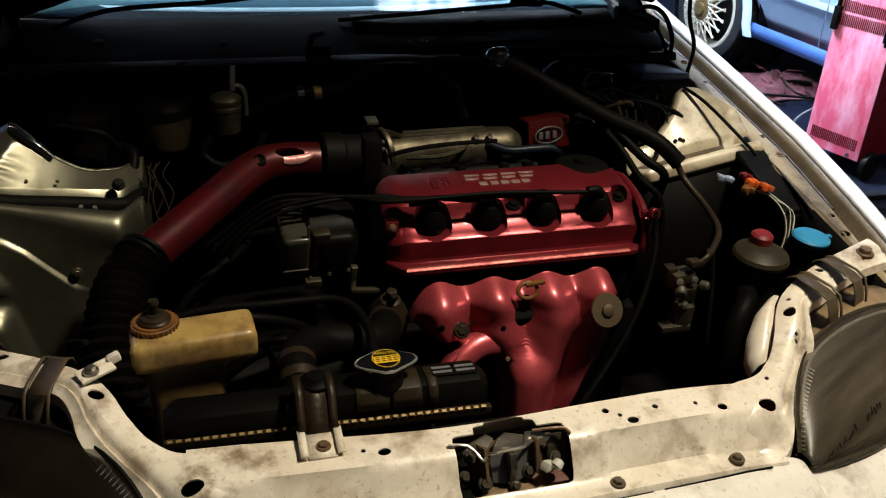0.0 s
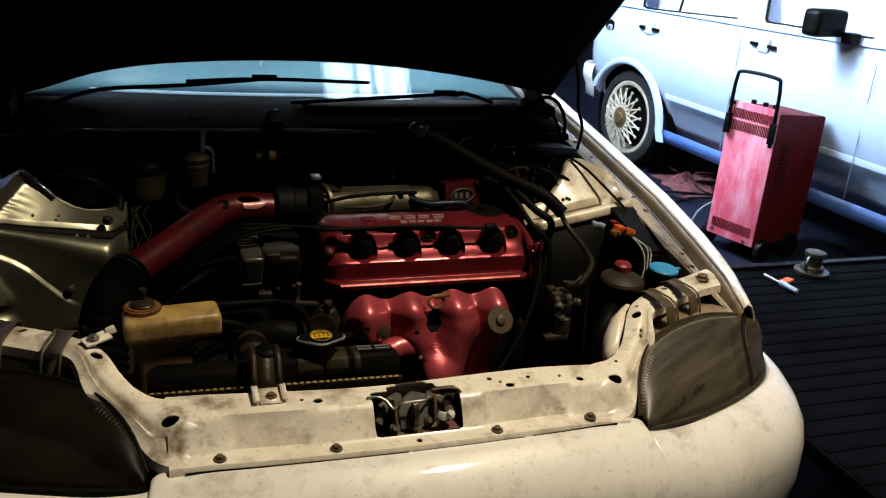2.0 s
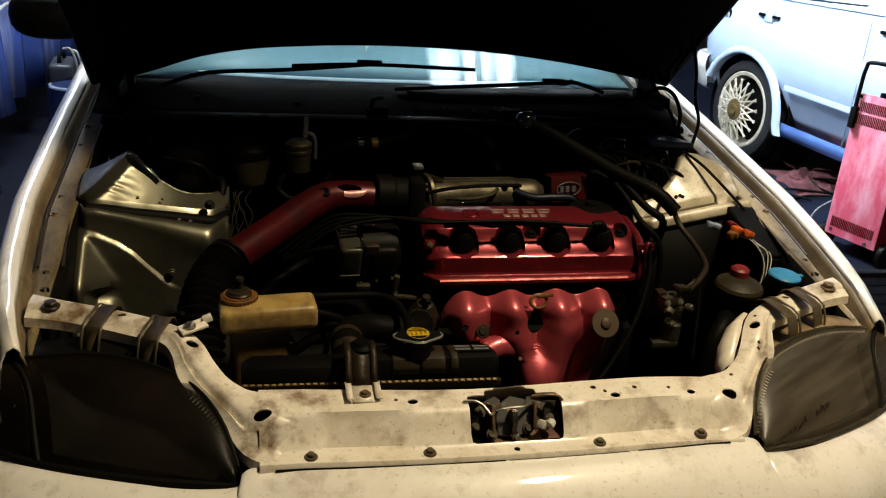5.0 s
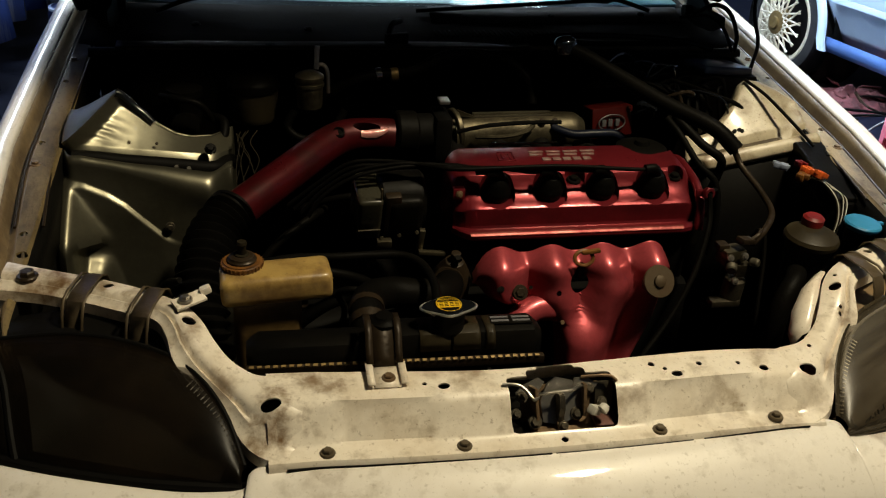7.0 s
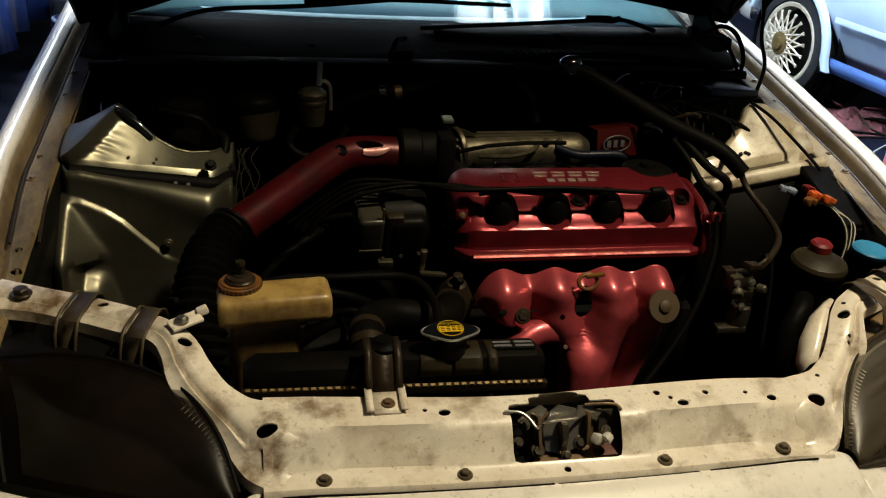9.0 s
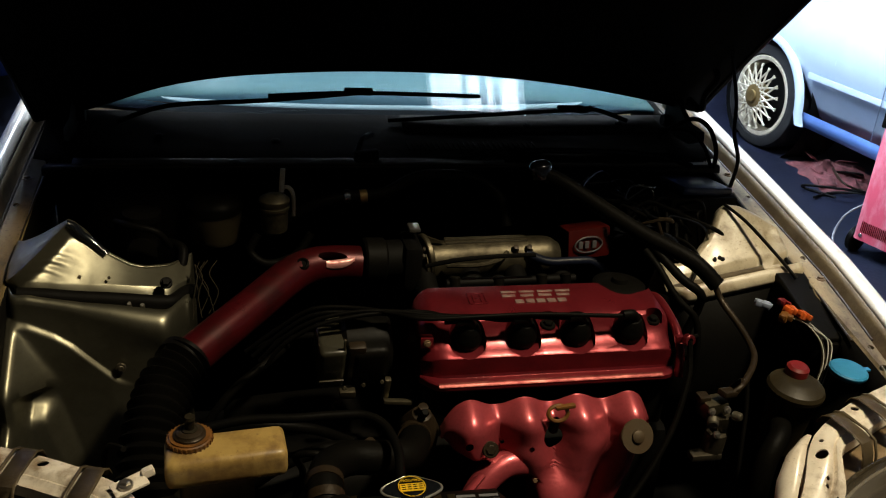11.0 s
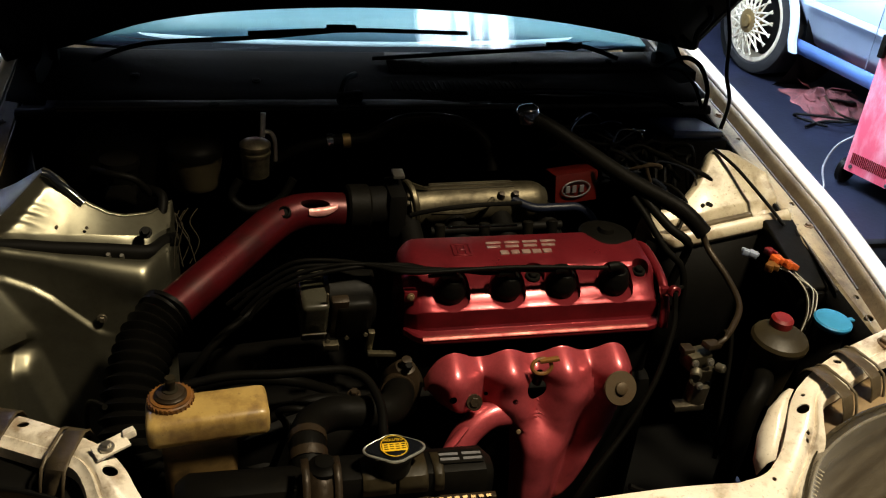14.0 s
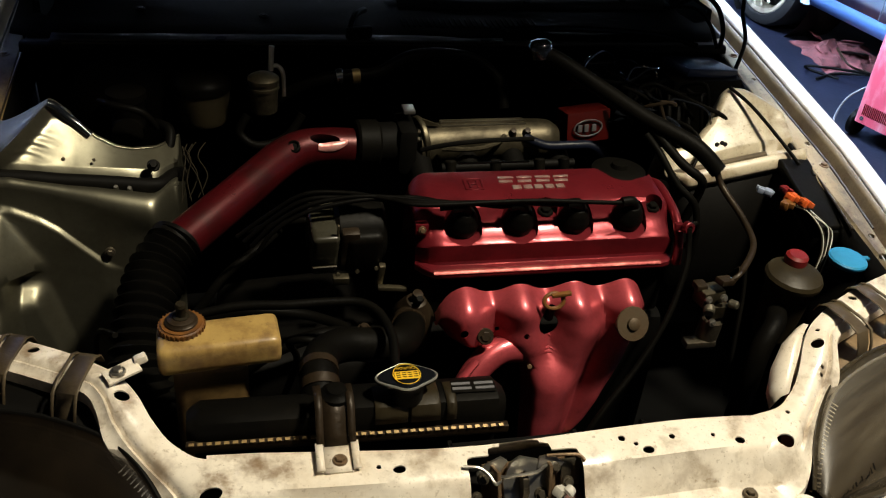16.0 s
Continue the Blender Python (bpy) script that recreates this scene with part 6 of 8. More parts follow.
    box(bm, (0.099, 0.600, 0.815), (0.122, 0.004, 0.003), 0.001)
    part("bright_strip", bm, CHROME, m, "thin bright steel strip")
    # hoses against the bulkhead
    bm = bm_new()
    tube(bm, [(-0.36, 0.90, 0.80), (-0.26, 0.87, 0.80), (-0.19, 0.85, 0.845), (-0.13, 0.848, 0.862), (-0.06, 0.85, 0.868), (0.0, 0.86, 0.895), (0.07, 0.865, 0.898), (0.13, 0.86, 0.885), (0.17, 0.84, 0.85), (0.175, 0.82, 0.81)], 0.011, 12)
    hose = part("breather_hose", bm, RUBBER, m)
    for x, mat, w in ((-0.128, CHROME, 0.012), (-0.098, GOLD, 0.014)):
        bm = bm_new()
        cyl(bm, (x - w / 2, 0.848, 0.8625), (x + w / 2, 0.8485, 0.8635), 0.0135, seg=18, bev=0.001)
        part("hose_clip", bm, mat, hose)


intake()


def intake_pipe():
    p = thing("intake_pipe", "red painted air intake pipe joined to a black ribbed hose", "intake pipe", (-0.3, 0.6, 0.7))
    bm = bm_new()
    line = [(-0.415, 0.480, 0.742), (-0.372, 0.532, 0.752), (-0.300, 0.615, 0.770), (-0.241, 0.685, 0.784), (-0.202, 0.714, 0.789), (-0.160, 0.726, 0.787), (-0.115, 0.728, 0.784)]
    tube(bm, line, 0.0315, 26, 8)
    tube(bm, line, 0.0295, 26, 8, None, False)
    pipe = part("pipe", bm, RED_PIPE, p, "scuffed red painted metal pipe", 60)
    bm = bm_new()
    lathe(bm, (-0.166, 0.702, 0.813), (0.05, -0.6, 0.8), [(-0.03, 0.0095), (0.03, 0.0095)], 20)
    for v in bm.verts:
        v.co.x = -0.166 + (v.co.x + 0.166) * 2.7
    punch(pipe, [bm])
    bm = bm_new()
    lathe(bm, (-0.219, 0.681, 0.8085), (-0.1, -0.6, 0.8), [(-0.004, 0.011), (0.004, 0.011), (0.006, 0.008), (0.003, 0.006), (0.003, 0.0)], 18)
    part("sensor_plug", bm, RUBBER, p)
    # dented lip beside the hole, coloured far brighter for its glint
    bm = bm_new()
    rows = []
    for i in range(13):
        u = i / 12
        x = -0.178 + 0.050 * u
        cy, cz = interp([(-0.202, 0.714), (-0.160, 0.726), (-0.115, 0.728)], x)[0], interp([(-0.202, 0.789), (-0.160, 0.787), (-0.115, 0.784)], x)[0]
        row = []
        for k in range(7):
            w = k / 6
            a = math.radians(54 - 10 * u * u + (7 + 20 * math.sin(math.pi * min(1, 0.15 + u * 0.8)) ** 0.8) * w)
            r = 0.0338 + 0.0034 * math.sin(math.pi * w) ** 0.7 * math.sin(math.pi * u) ** 0.5 * (1 + 0.35 * noise.noise((u * 5, w * 4, 8.0)))
            row.append((x, cy - r * math.sin(a), cz + r * math.cos(a)))
        rows.append(row)
    sheet(bm, rows)
    part("torn_lip", bm, LIP_GLINT, pipe, "torn lip of the opening, its glint painted bright", 60)
    bm = bm_new()
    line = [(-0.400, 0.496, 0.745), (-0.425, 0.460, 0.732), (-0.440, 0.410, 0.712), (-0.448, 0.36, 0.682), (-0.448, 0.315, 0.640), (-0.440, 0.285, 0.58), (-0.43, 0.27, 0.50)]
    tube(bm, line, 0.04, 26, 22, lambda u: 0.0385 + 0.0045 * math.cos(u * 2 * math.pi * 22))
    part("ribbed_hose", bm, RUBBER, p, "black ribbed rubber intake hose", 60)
    bm = bm_new()
    tube(bm, [(-0.402, 0.505, 0.748), (-0.410, 0.492, 0.744)], 0.0395, 26)
    part("hose_band", bm, BLACK, p)
    bm = bm_new()
    cyl(bm, (-0.112, 0.728, 0.790), (-0.072, 0.731, 0.788), 0.041, seg=26, bev=0.004)
    part("coupling", bm, RUBBER, p)


intake_pipe()


# ---- bay fittings ----
def radiator():
    r = thing("radiator", "black radiator with crimped top tank behind the slam panel", "radiator", (-0.16, 0.15, 0.4))
    bm = bm_new()
    prof = [(0.122, 0.690), (0.120, 0.700), (0.1215, 0.717), (0.126, 0.725), (0.136, 0.7285), (0.160, 0.7275), (0.172, 0.722), (0.178, 0.712), (0.178, 0.690)]
    rows = []
    for i, x in enumerate([-0.380, -0.374, -0.364, -0.30, -0.25, -0.215, -0.205, -0.195, -0.185, -0.18, -0.10, -0.03, -0.006, 0.002, 0.006]):
        end = max(0, 0.012 - min(x + 0.380, 0.006 - x)) / 0.012
        high = 0.010 * ease(-0.215, -0.180, x)
        rows.append([(x, 0.15 + (y - 0.15) * (1 - 0.3 * end) + 0.010 - 0.02 * (x + 0.33), z + 0.003 - end * 0.010 * (z > 0.7) + high * (z > 0.71)) for y, z in prof])
    R = [[bm.verts.new(p) for p in row] for row in rows]
    skin(bm, R, False, False)
    bm.faces.new(R[0][::-1]), bm.faces.new(R[-1])
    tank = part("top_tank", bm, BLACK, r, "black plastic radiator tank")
    bm = bm_new()
    for x, w in ((-0.140, 0.020), (-0.098, 0.018), (-0.066, 0.006)):
        sheet(bm, [[(x + w * a, 0.152 + (y - 0.15) * 1.0 - 0.02 * (x + 0.33) - 0.0022 * (1 - abs(a) ** 6) + 0.007, z + 0.0145 + 0.0016 * (1 - abs(a) ** 6)) for y, z in ((0.1195, 0.702), (0.1205, 0.714), (0.1255, 0.7235), (0.136, 0.7275), (0.16, 0.7270))] for a in (-1, -0.94, -0.5, 0, 0.5, 0.94, 1)])
    part("tank_rib", bm, LID, tank, "dusty raised rib", 40, 0.001)
    bm = bm_new()
    lathe(bm, (-0.121, 0.146, 0.740), (0, 0, 1), [(0, 0.022), (0.022, 0.022), (0.024, 0.025), (0.028, 0.025)], 24)
    part("filler_neck", bm, BLACK, tank)
    # crimped seam
    bm = bm_new()
    box(bm, (-0.187, 0.1245, 0.700), (0.388, 0.010, 0.012), 0.002, (0, 0, -1.7))
    box(bm, (-0.187, 0.175, 0.694), (0.388, 0.010, 0.016), 0.002, (0, 0, -1.7))
    seam = part("seam", bm, BRACKET, r, "brown crimped seam")
    for k in range(38):
        bm = bm_new()
        x = -0.374 + 0.0100 * k
        box(bm, (x, 0.1205 - 0.03 * (x + 0.187), 0.7075), (0.0060, 0.0036, 0.0024), 0, (20, 0, 0))
        part("crimp_tab", bm, CRIMP, seam)
    bm = bm_new()
    box(bm, (-0.187, 0.152, 0.53), (0.37, 0.03, 0.32), 0.002)
    part("core", bm, NEAR_BLACK, r, "dark radiator core")
    # pressure cap
    bm = bm_new()
    rim = []
    for k in range(48):
        a = 2 * math.pi * k / 48
        lobe = 0.0285 + 0.0215 * max(0, abs(math.cos(a)) - 0.60) ** 1.4 / 0.40 ** 1.4
        rim.append((lobe * math.cos(a), 0.0285 * math.sin(a)))
    lo = [bm.verts.new((-0.121 + u, 0.146 + v, 0.765)) for u, v in rim]
    mid = [bm.verts.new((-0.121 + u * 1.02, 0.146 + v * 1.02, 0.769)) for u, v in rim]
    top = [bm.verts.new((-0.121 + u * 0.93, 0.146 + v * 0.93, 0.774)) for u, v in rim]
    skin(bm, [lo, mid, top])
    cap = part("radiator_cap", bm, GLOSS_BLACK, r, "metal pressure cap with a yellow warning label")
    bm = bm_new()
    tube(bm, [(-0.121 + u * 1.01, 0.146 + v * 1.01, 0.7705) for u, v in rim + rim[:1]], 0.0019, 8, 1)
    part("cap_rim", bm, CAP_METAL, cap, "bright rolled rim")
    bm = bm_new()
    lathe(bm, (-0.121, 0.146, 0.7735), (0, 0, 1), [(0, 0.0245), (0.0015, 0.0245), (0.0022, 0.0235)], 36)
    part("cap_label", bm, BLACK, cap)
    bm = bm_new()
    lathe(bm, (-0.121, 0.146, 0.7752), (0, 0, 1), [(0, 0.0228), (0.0006, 0.0228), (0.0006, 0.0215), (0, 0.0215)], 36, False)
    box(bm, (-0.121, 0.1435, 0.7757), (0.040, 0.017, 0.0008))
    part("cap_print", bm, YELLOW, cap)
    for k in range(3):
        bm = bm_new()
        for q in range(4):
            box(bm, (-0.135 + 0.0095 * q, 0.1392 + 0.0046 * k, 0.7764), (0.0065, 0.0014, 0.0006))
        part("cap_text_line", bm, BLACK, cap)
    t = bpy.data.curves.new("caution", "FONT")
    t.body, t.size, t.align_x, t.align_y, t.extrude = "CAUTION", 0.0072, "CENTER", "CENTER", 0.0003
    ob = new("caution_text", t)
    me = bpy.data.meshes.new_from_object(ob.evaluated_get(bpy.context.evaluated_depsgraph_get()))
    bpy.data.objects.remove(ob)
    me.transform(pose(-0.121, 0.1585, 0.7766, 0, 0, 180))
    me.materials.clear()
    me.materials.append(YELLOW)
    ob = new("cap_word", me)
    ob.parent = cap
    shrink = Matrix.Translation((-0.121, 0.146, 0.765)) @ Matrix.Diagonal((0.74, 0.80, 0.9, 1)) @ Matrix.Translation((0.121, -0.146, -0.765))
    for ob in [cap] + list(cap.children):
        ob.data.transform(shrink)
    # printed label on the tank
    bm = bm_new()
    box(bm, (-0.036, 0.150, 0.7430), (0.056, 0.022, 0.0015), 0.0004, (-2, 0, -2))
    lab = part("tank_label", bm, BLACK, tank)
    bm = bm_new()
    for x, w in ((-0.050, 0.024), (-0.021, 0.024)):
        for y in (0.1455, 0.1545):
            box(bm, (x, y - 0.035 * (x + 0.035), 0.7442 - 0.035 * (y - 0.150)), (w, 0.0046, 0.0008), 0, (-2, 0, -2))
    part("label_print", bm, LEAD_GREY, lab)
    # bracket down to the slam panel
    bm = bm_new()
    for x0, x1, up in ((-0.233, -0.224, 0.005), (-0.224, -0.196, 0.0), (-0.196, -0.187, 0.005)):
        sheet(bm, [[(x, y, z + up) for x in (x0, x1)] for y, z in ((0.150, 0.757), (0.128, 0.760), (0.112, 0.752), (0.100, 0.730), (0.090, 0.722))])
    brk = part("radiator_bracket", bm, BRACKET, r, "brown steel radiator bracket", 40, 0.0025)
    bm = bm_new()
    for x0, x1, up in ((-0.235, -0.226, 0.005), (-0.226, -0.194, 0.0), (-0.194, -0.185, 0.005)):
        sheet(bm, [[(x, y, z + up) for x in (x0, x1)] for y, z in ((0.092, 0.7215), (0.070, 0.7185), (0.054, 0.7170))])
    part("bracket_foot", bm, WHITE, brk, "white painted foot of the bracket", 40, 0.0025)
    bolt(brk, (-0.208, 0.070, 0.719), (0, 0, 1), 0.006, 0.006, 0.009)
    bm = bm_new()
    lathe(bm, (-0.206, 0.138, 0.745), (0, 0, 1), [(0, 0.018), (0.012, 0.020), (0.016, 0.019), (0.019, 0.013), (0.023, 0.011), (0.024, 0.004)], 22)
    part("rubber_mount", bm, RUBBER, brk)


radiator()


def overflow_bottle():
    b = thing("overflow_bottle", "yellowed plastic coolant bottle with a brown cap", "bottle", (-0.33, 0.24, 0.6))
    bm = bm_new()
    prof = [(-0.292, 0.742), (-0.294, 0.760), (-0.290, 0.774), (-0.280, 0.781), (-0.262, 0.7815)]
    box(bm, (-0.339, 0.228, 0.773), (0.146, 0.060, 0.040), 0.012, (0, -1, 4), 3)
    body = part("bottle", bm, TAN, b, "yellowed translucent coolant bottle", 60)
    bm = bm_new()
    box(bm, (-0.352, 0.236, 0.672), (0.090, 0.055, 0.17), 0.014, (0, 0, 4), 3)
    part("lower_body", bm, TAN_GRIMY, body, "stained lower part of the bottle", 60)
    bm = bm_new()
    lathe(bm, (-0.382, 0.240, 0.786), (0, 0, 1), [(0, 0.0285), (0.003, 0.0295), (0.005, 0.0285), (0.006, 0.0262), (0.009, 0.0272), (0.012, 0.0268), (0.013, 0.0245), (0.0145, 0.0245)], 28)
    cap = part("cap", bm, TAN_DARK, b, "brown stained screw cap", 40)
    bm = bm_new()
    lathe(bm, (-0.382, 0.240, 0.800), (0, 0, 1), [(0, 0.0195), (0.003, 0.0195), (0.005, 0.017), (0.007, 0.0165), (0.009, 0.012), (0.0095, 0.0)], 28)
    part("cap_top", bm, BRACKET, cap, "blackened top of the cap", 40)
    bm = bm_new()
    for q in range(30):
        a = 2 * math.pi * q / 30
        box(bm, (-0.382 + 0.0272 * math.cos(a), 0.240 + 0.0272 * math.sin(a), 0.7955), (0.002, 0.002, 0.006), 0.0005, (0, 0, math.degrees(a)))
    part("cap_grip", bm, TAN_DARK, cap)
    bm = bm_new()
    lathe(bm, (-0.382, 0.240, 0.806), (0.05, 0, 1), [(0, 0.010), (0.004, 0.010), (0.005, 0.006), (0.016, 0.0058), (0.018, 0.007), (0.022, 0.006)], 16)
    part("nipple", bm, CREAM, b)


overflow_bottle()


def reservoirs():
    p = thing("power_steering_reservoir", "black fluid reservoir with a wide lid and red cap", "reservoir", (0.51, 0.335, 0.6))
    bm = bm_new()
    lathe(bm, (0.510, 0.335, 0.64), (0.02, -0.06, 1), [(0, 0.030), (0.08, 0.036), (0.105, 0.038), (0.106, 0.0435), (0.112, 0.044), (0.118, 0.041), (0.126, 0.026), (0.128, 0.016)], 36)
    part("body", bm, LID, p, "dusty brown-black plastic body and lid", 30)
    bm = bm_new()
    lathe(bm, (0.516, 0.342, 0.762), (0.02, -0.06, 1), [(0, 0.0165), (0.010, 0.0175), (0.018, 0.0172), (0.022, 0.013), (0.0225, 0)], 24)
    part("cap", bm, RED_CAP, p, "red plastic cap")
    bm = bm_new()
    tube(bm, [(0.485, 0.305, 0.70), (0.46, 0.27, 0.705), (0.435, 0.25, 0.68), (0.425, 0.24, 0.62), (0.43, 0.25, 0.54)], 0.016, 14)
    tube(bm, [(0.530, 0.30, 0.66), (0.52, 0.26, 0.66), (0.49, 0.235, 0.63), (0.47, 0.24, 0.55)], 0.011, 12)
    part("hose", bm, RUBBER, p)
    w = thing("washer_filler", "washer bottle neck with a bright blue cap", "washer bottle", (0.61, 0.345, 0.6))
    bm = bm_new()
    lathe(bm, (0.622, 0.358, 0.62), (0, 0, 1), [(0, 0.036), (0.05, 0.036), (0.08, 0.024), (0.128, 0.024), (0.130, 0.02)], 26)
    part("neck", bm, BLACK, w)
    bm = bm_new()
    lathe(bm, (0.622, 0.358, 0.750), (0.05, -0.05, 1), [(0, 0.028), (0.004, 0.0305), (0.008, 0.0305), (0.0105, 0.028), (0.011, 0.0)], 32)
    box(bm, (0.655, 0.360, 0.755), (0.014, 0.008, 0.004), 0.001)
    part("cap", bm, BLUE_CAP, w, "flat blue snap cap")


reservoirs()


def fuse_box():
    f = thing("fuse_box", "long black fuse box beside the wing", "fuse box", (0.65, 0.52, 0.7))
    bm = bm_new()
    box(bm, (0.655, 0.530, 0.768), (0.060, 0.165, 0.034), 0.006, (17, 0, 2), 3)
    part("lid", bm, BLACK, f, "black plastic lid")
    bm = bm_new()
    box(bm, (0.652, 0.535, 0.730), (0.056, 0.155, 0.06), 0.006, (17, 0, 2))
    part("base", bm, BLACK, f)
    bm = bm_new()
    box(bm, (0.655, 0.448, 0.742), (0.030, 0.014, 0.02), 0.004)
    part("clip", bm, BLACK, f)
    k = thing("wiring_plugs", "orange and pale blue loom plugs with loose pale wires", "connector", (0.56, 0.47, 0.79))
    for c, s, r, m in (((0.572, 0.470, 0.806), (0.026, 0.022, 0.018), (10, 10, 30), ORANGE), ((0.585, 0.452, 0.806), (0.018, 0.024, 0.016), (0, 20, 10), ORANGE), ((0.556, 0.458, 0.800), (0.024, 0.018, 0.018), (0, 0, 40), TAN_DARK),
                       ((0.536, 0.492, 0.806), (0.034, 0.014, 0.014), (0, 10, -30), PALE_BLUE), ((0.566, 0.486, 0.812), (0.014, 0.020, 0.014), (0, 0, 20), RED_CAP)):
        bm = bm_new()
        q = [v * 0.74 for v in s]
        box(bm, c, q, 0.002, r)
        box(bm, (c[0], c[1], c[2] + 0.003), (q[0] * 1.2, q[1] * 0.45, q[2] * 0.6), 0.001, r)
        box(bm, (c[0] + 0.004, c[1] - 0.004, c[2] + 0.002), (q[0] * 0.5, q[1] * 1.3, q[2] * 0.7), 0.001, r)
        part("plug", bm, m, k)
    for a in range(6):
        bm = bm_new()
        tube(bm, [(0.558 + 0.006 * a, 0.456, 0.800), (0.575 + 0.006 * a, 0.430 - 0.003 * a, 0.804 - 0.003 * a), (0.590 + 0.005 * a, 0.402, 0.786 - 0.004 * (a % 3)), (0.592 + 0.003 * a, 0.385, 0.755), (0.582 + 0.003 * a, 0.375, 0.72)], 0.0010, 6)
        part("wire", bm, PRINT if a % 2 else CREAM, k)


fuse_box()


def right_hoses():
    g = thing("hose_run", "thick black hose running across the bay from the bulkhead", "hose", (0.4, 0.6, 0.7))
    bm = bm_new()
    tube(bm, [(0.215, 0.785, 0.935), (0.250, 0.76, 0.925), (0.305, 0.71, 0.900), (0.37, 0.64, 0.872), (0.44, 0.578, 0.848), (0.478, 0.548, 0.815)], 0.0145, 14)
    part("hose", bm, RUBBER, g)
    bm = bm_new()
    tube(bm, [(0.474, 0.552, 0.818), (0.486, 0.535, 0.790), (0.500, 0.48, 0.765), (0.492, 0.42, 0.752), (0.455, 0.372, 0.744), (0.42, 0.345, 0.735)], 0.0056, 12)
    part("metal_pipe", bm, BRACKET, g, "dull steel pipe end")
    bm = bm_new()
    tube(bm, [(0.385, 0.62, 0.855), (0.42, 0.57, 0.82), (0.45, 0.55, 0.80), (0.46, 0.56, 0.77), (0.45, 0.57, 0.70), (0.44, 0.57, 0.62)], 0.008, 10)
    tube(bm, [(0.37, 0.62, 0.85), (0.385, 0.585, 0.83), (0.41, 0.55, 0.79), (0.44, 0.53, 0.76), (0.45, 0.52, 0.70), (0.45, 0.52, 0.62)], 0.006, 10)
    part("small_hose", bm, RUBBER, g)
    bm = bm_new()
    lathe(bm, (0.218, 0.784, 0.935), (-0.2, 0.1, 1), [(-0.01, 0.021), (0.006, 0.0225), (0.014, 0.020), (0.020, 0.013), (0.022, 0.0)], 24)
    part("dome_cap", bm, GLOSS_BLACK, g, "shiny domed black cap")
    s = thing("solenoid_valve", "stained alloy control valve on the front of the engine", "valve", (0.385, 0.32, 0.6))
    bm = bm_new()
    box(bm, (0.378, 0.330, 0.724), (0.040, 0.030, 0.028), 0.006, (0, 0, 10))
    box(bm, (0.392, 0.318, 0.706), (0.026, 0.024, 0.022), 0.004)
    part("head", bm, CAST, s)
    bm = bm_new()
    cyl(bm, (0.388, 0.318, 0.690), (0.386, 0.320, 0.640), 0.017, seg=18, bev=0.003)
    box(bm, (0.372, 0.312, 0.648), (0.05, 0.02, 0.012), 0.003)
    part("coil", bm, GREASE, s)
    bm = bm_new()
    box(bm, (0.362, 0.335, 0.738), (0.018, 0.02, 0.012), 0.003)
    part("plug", bm, BRACKET, s)
    bm = bm_new()
    cyl(bm, (0.372, 0.312, 0.716), (0.366, 0.300, 0.712), 0.009, seg=14, bev=0.002)
    cyl(bm, (0.402, 0.310, 0.722), (0.410, 0.298, 0.724), 0.007, seg=14, bev=0.002)
    part("pipe_stub", bm, ALLOY, s)
    bm = bm_new()
    box(bm, (0.395, 0.325, 0.752), (0.030, 0.018, 0.010), 0.003, (0, 12, 20))
    tube(bm, [(0.405, 0.325, 0.752), (0.42, 0.33, 0.76), (0.43, 0.35, 0.755), (0.43, 0.37, 0.73)], 0.004, 8)
    part("connector", bm, BRACKET, s)
    for x, y, z in ((0.368, 0.313, 0.728), (0.390, 0.309, 0.732), (0.380, 0.305, 0.690)):
        bolt(s, (x, y, z), (0, -1, 0.4), 0.004, 0.004, 0.006, STEEL)
    a = thing("wiring", "thin dark wires and cables in the engine bay", "cable", (0.36, 0.35, 0.6))
    for pts, r in (([(0.356, 0.396, 0.803), (0.357, 0.386, 0.778), (0.351, 0.368, 0.748), (0.323, 0.335, 0.686), (0.278, 0.305, 0.622), (0.212, 0.270, 0.553), (0.18, 0.255, 0.50)], 0.0048),
                   ([(0.455, 0.37, 0.742), (0.452, 0.35, 0.70), (0.440, 0.32, 0.64), (0.425, 0.28, 0.56)], 0.0035),
                   ([(0.362, 0.40, 0.805), (0.375, 0.41, 0.80), (0.38, 0.42, 0.77), (0.385, 0.44, 0.74)], 0.004),
                   ([(0.27, 0.25, 0.55), (0.32, 0.24, 0.53), (0.37, 0.25, 0.52)], 0.005),
                   ([(0.575, 0.735, 0.885), (0.600, 0.690, 0.868), (0.632, 0.625, 0.832), (0.652, 0.580, 0.806)], 0.0032),
                   ([(0.30, 0.86, 0.83), (0.34, 0.84, 0.86), (0.40, 0.83, 0.855), (0.47, 0.85, 0.86), (0.52, 0.88, 0.83)], 0.004),
                   ([(0.40, 0.78, 0.83), (0.45, 0.80, 0.85), (0.50, 0.83, 0.86), (0.55, 0.80, 0.84)], 0.0035),
                   ([(0.44, 0.74, 0.82), (0.48, 0.70, 0.83), (0.50, 0.66, 0.81), (0.47, 0.62, 0.78)], 0.0035),
                   ([(-0.47, 0.30, 0.74), (-0.50, 0.36, 0.70), (-0.52, 0.42, 0.62), (-0.53, 0.46, 0.54)], 0.004)):
        bm = bm_new()
        tube(bm, pts, r, 8)
        part("cable", bm, RUBBER, a)


right_hoses()


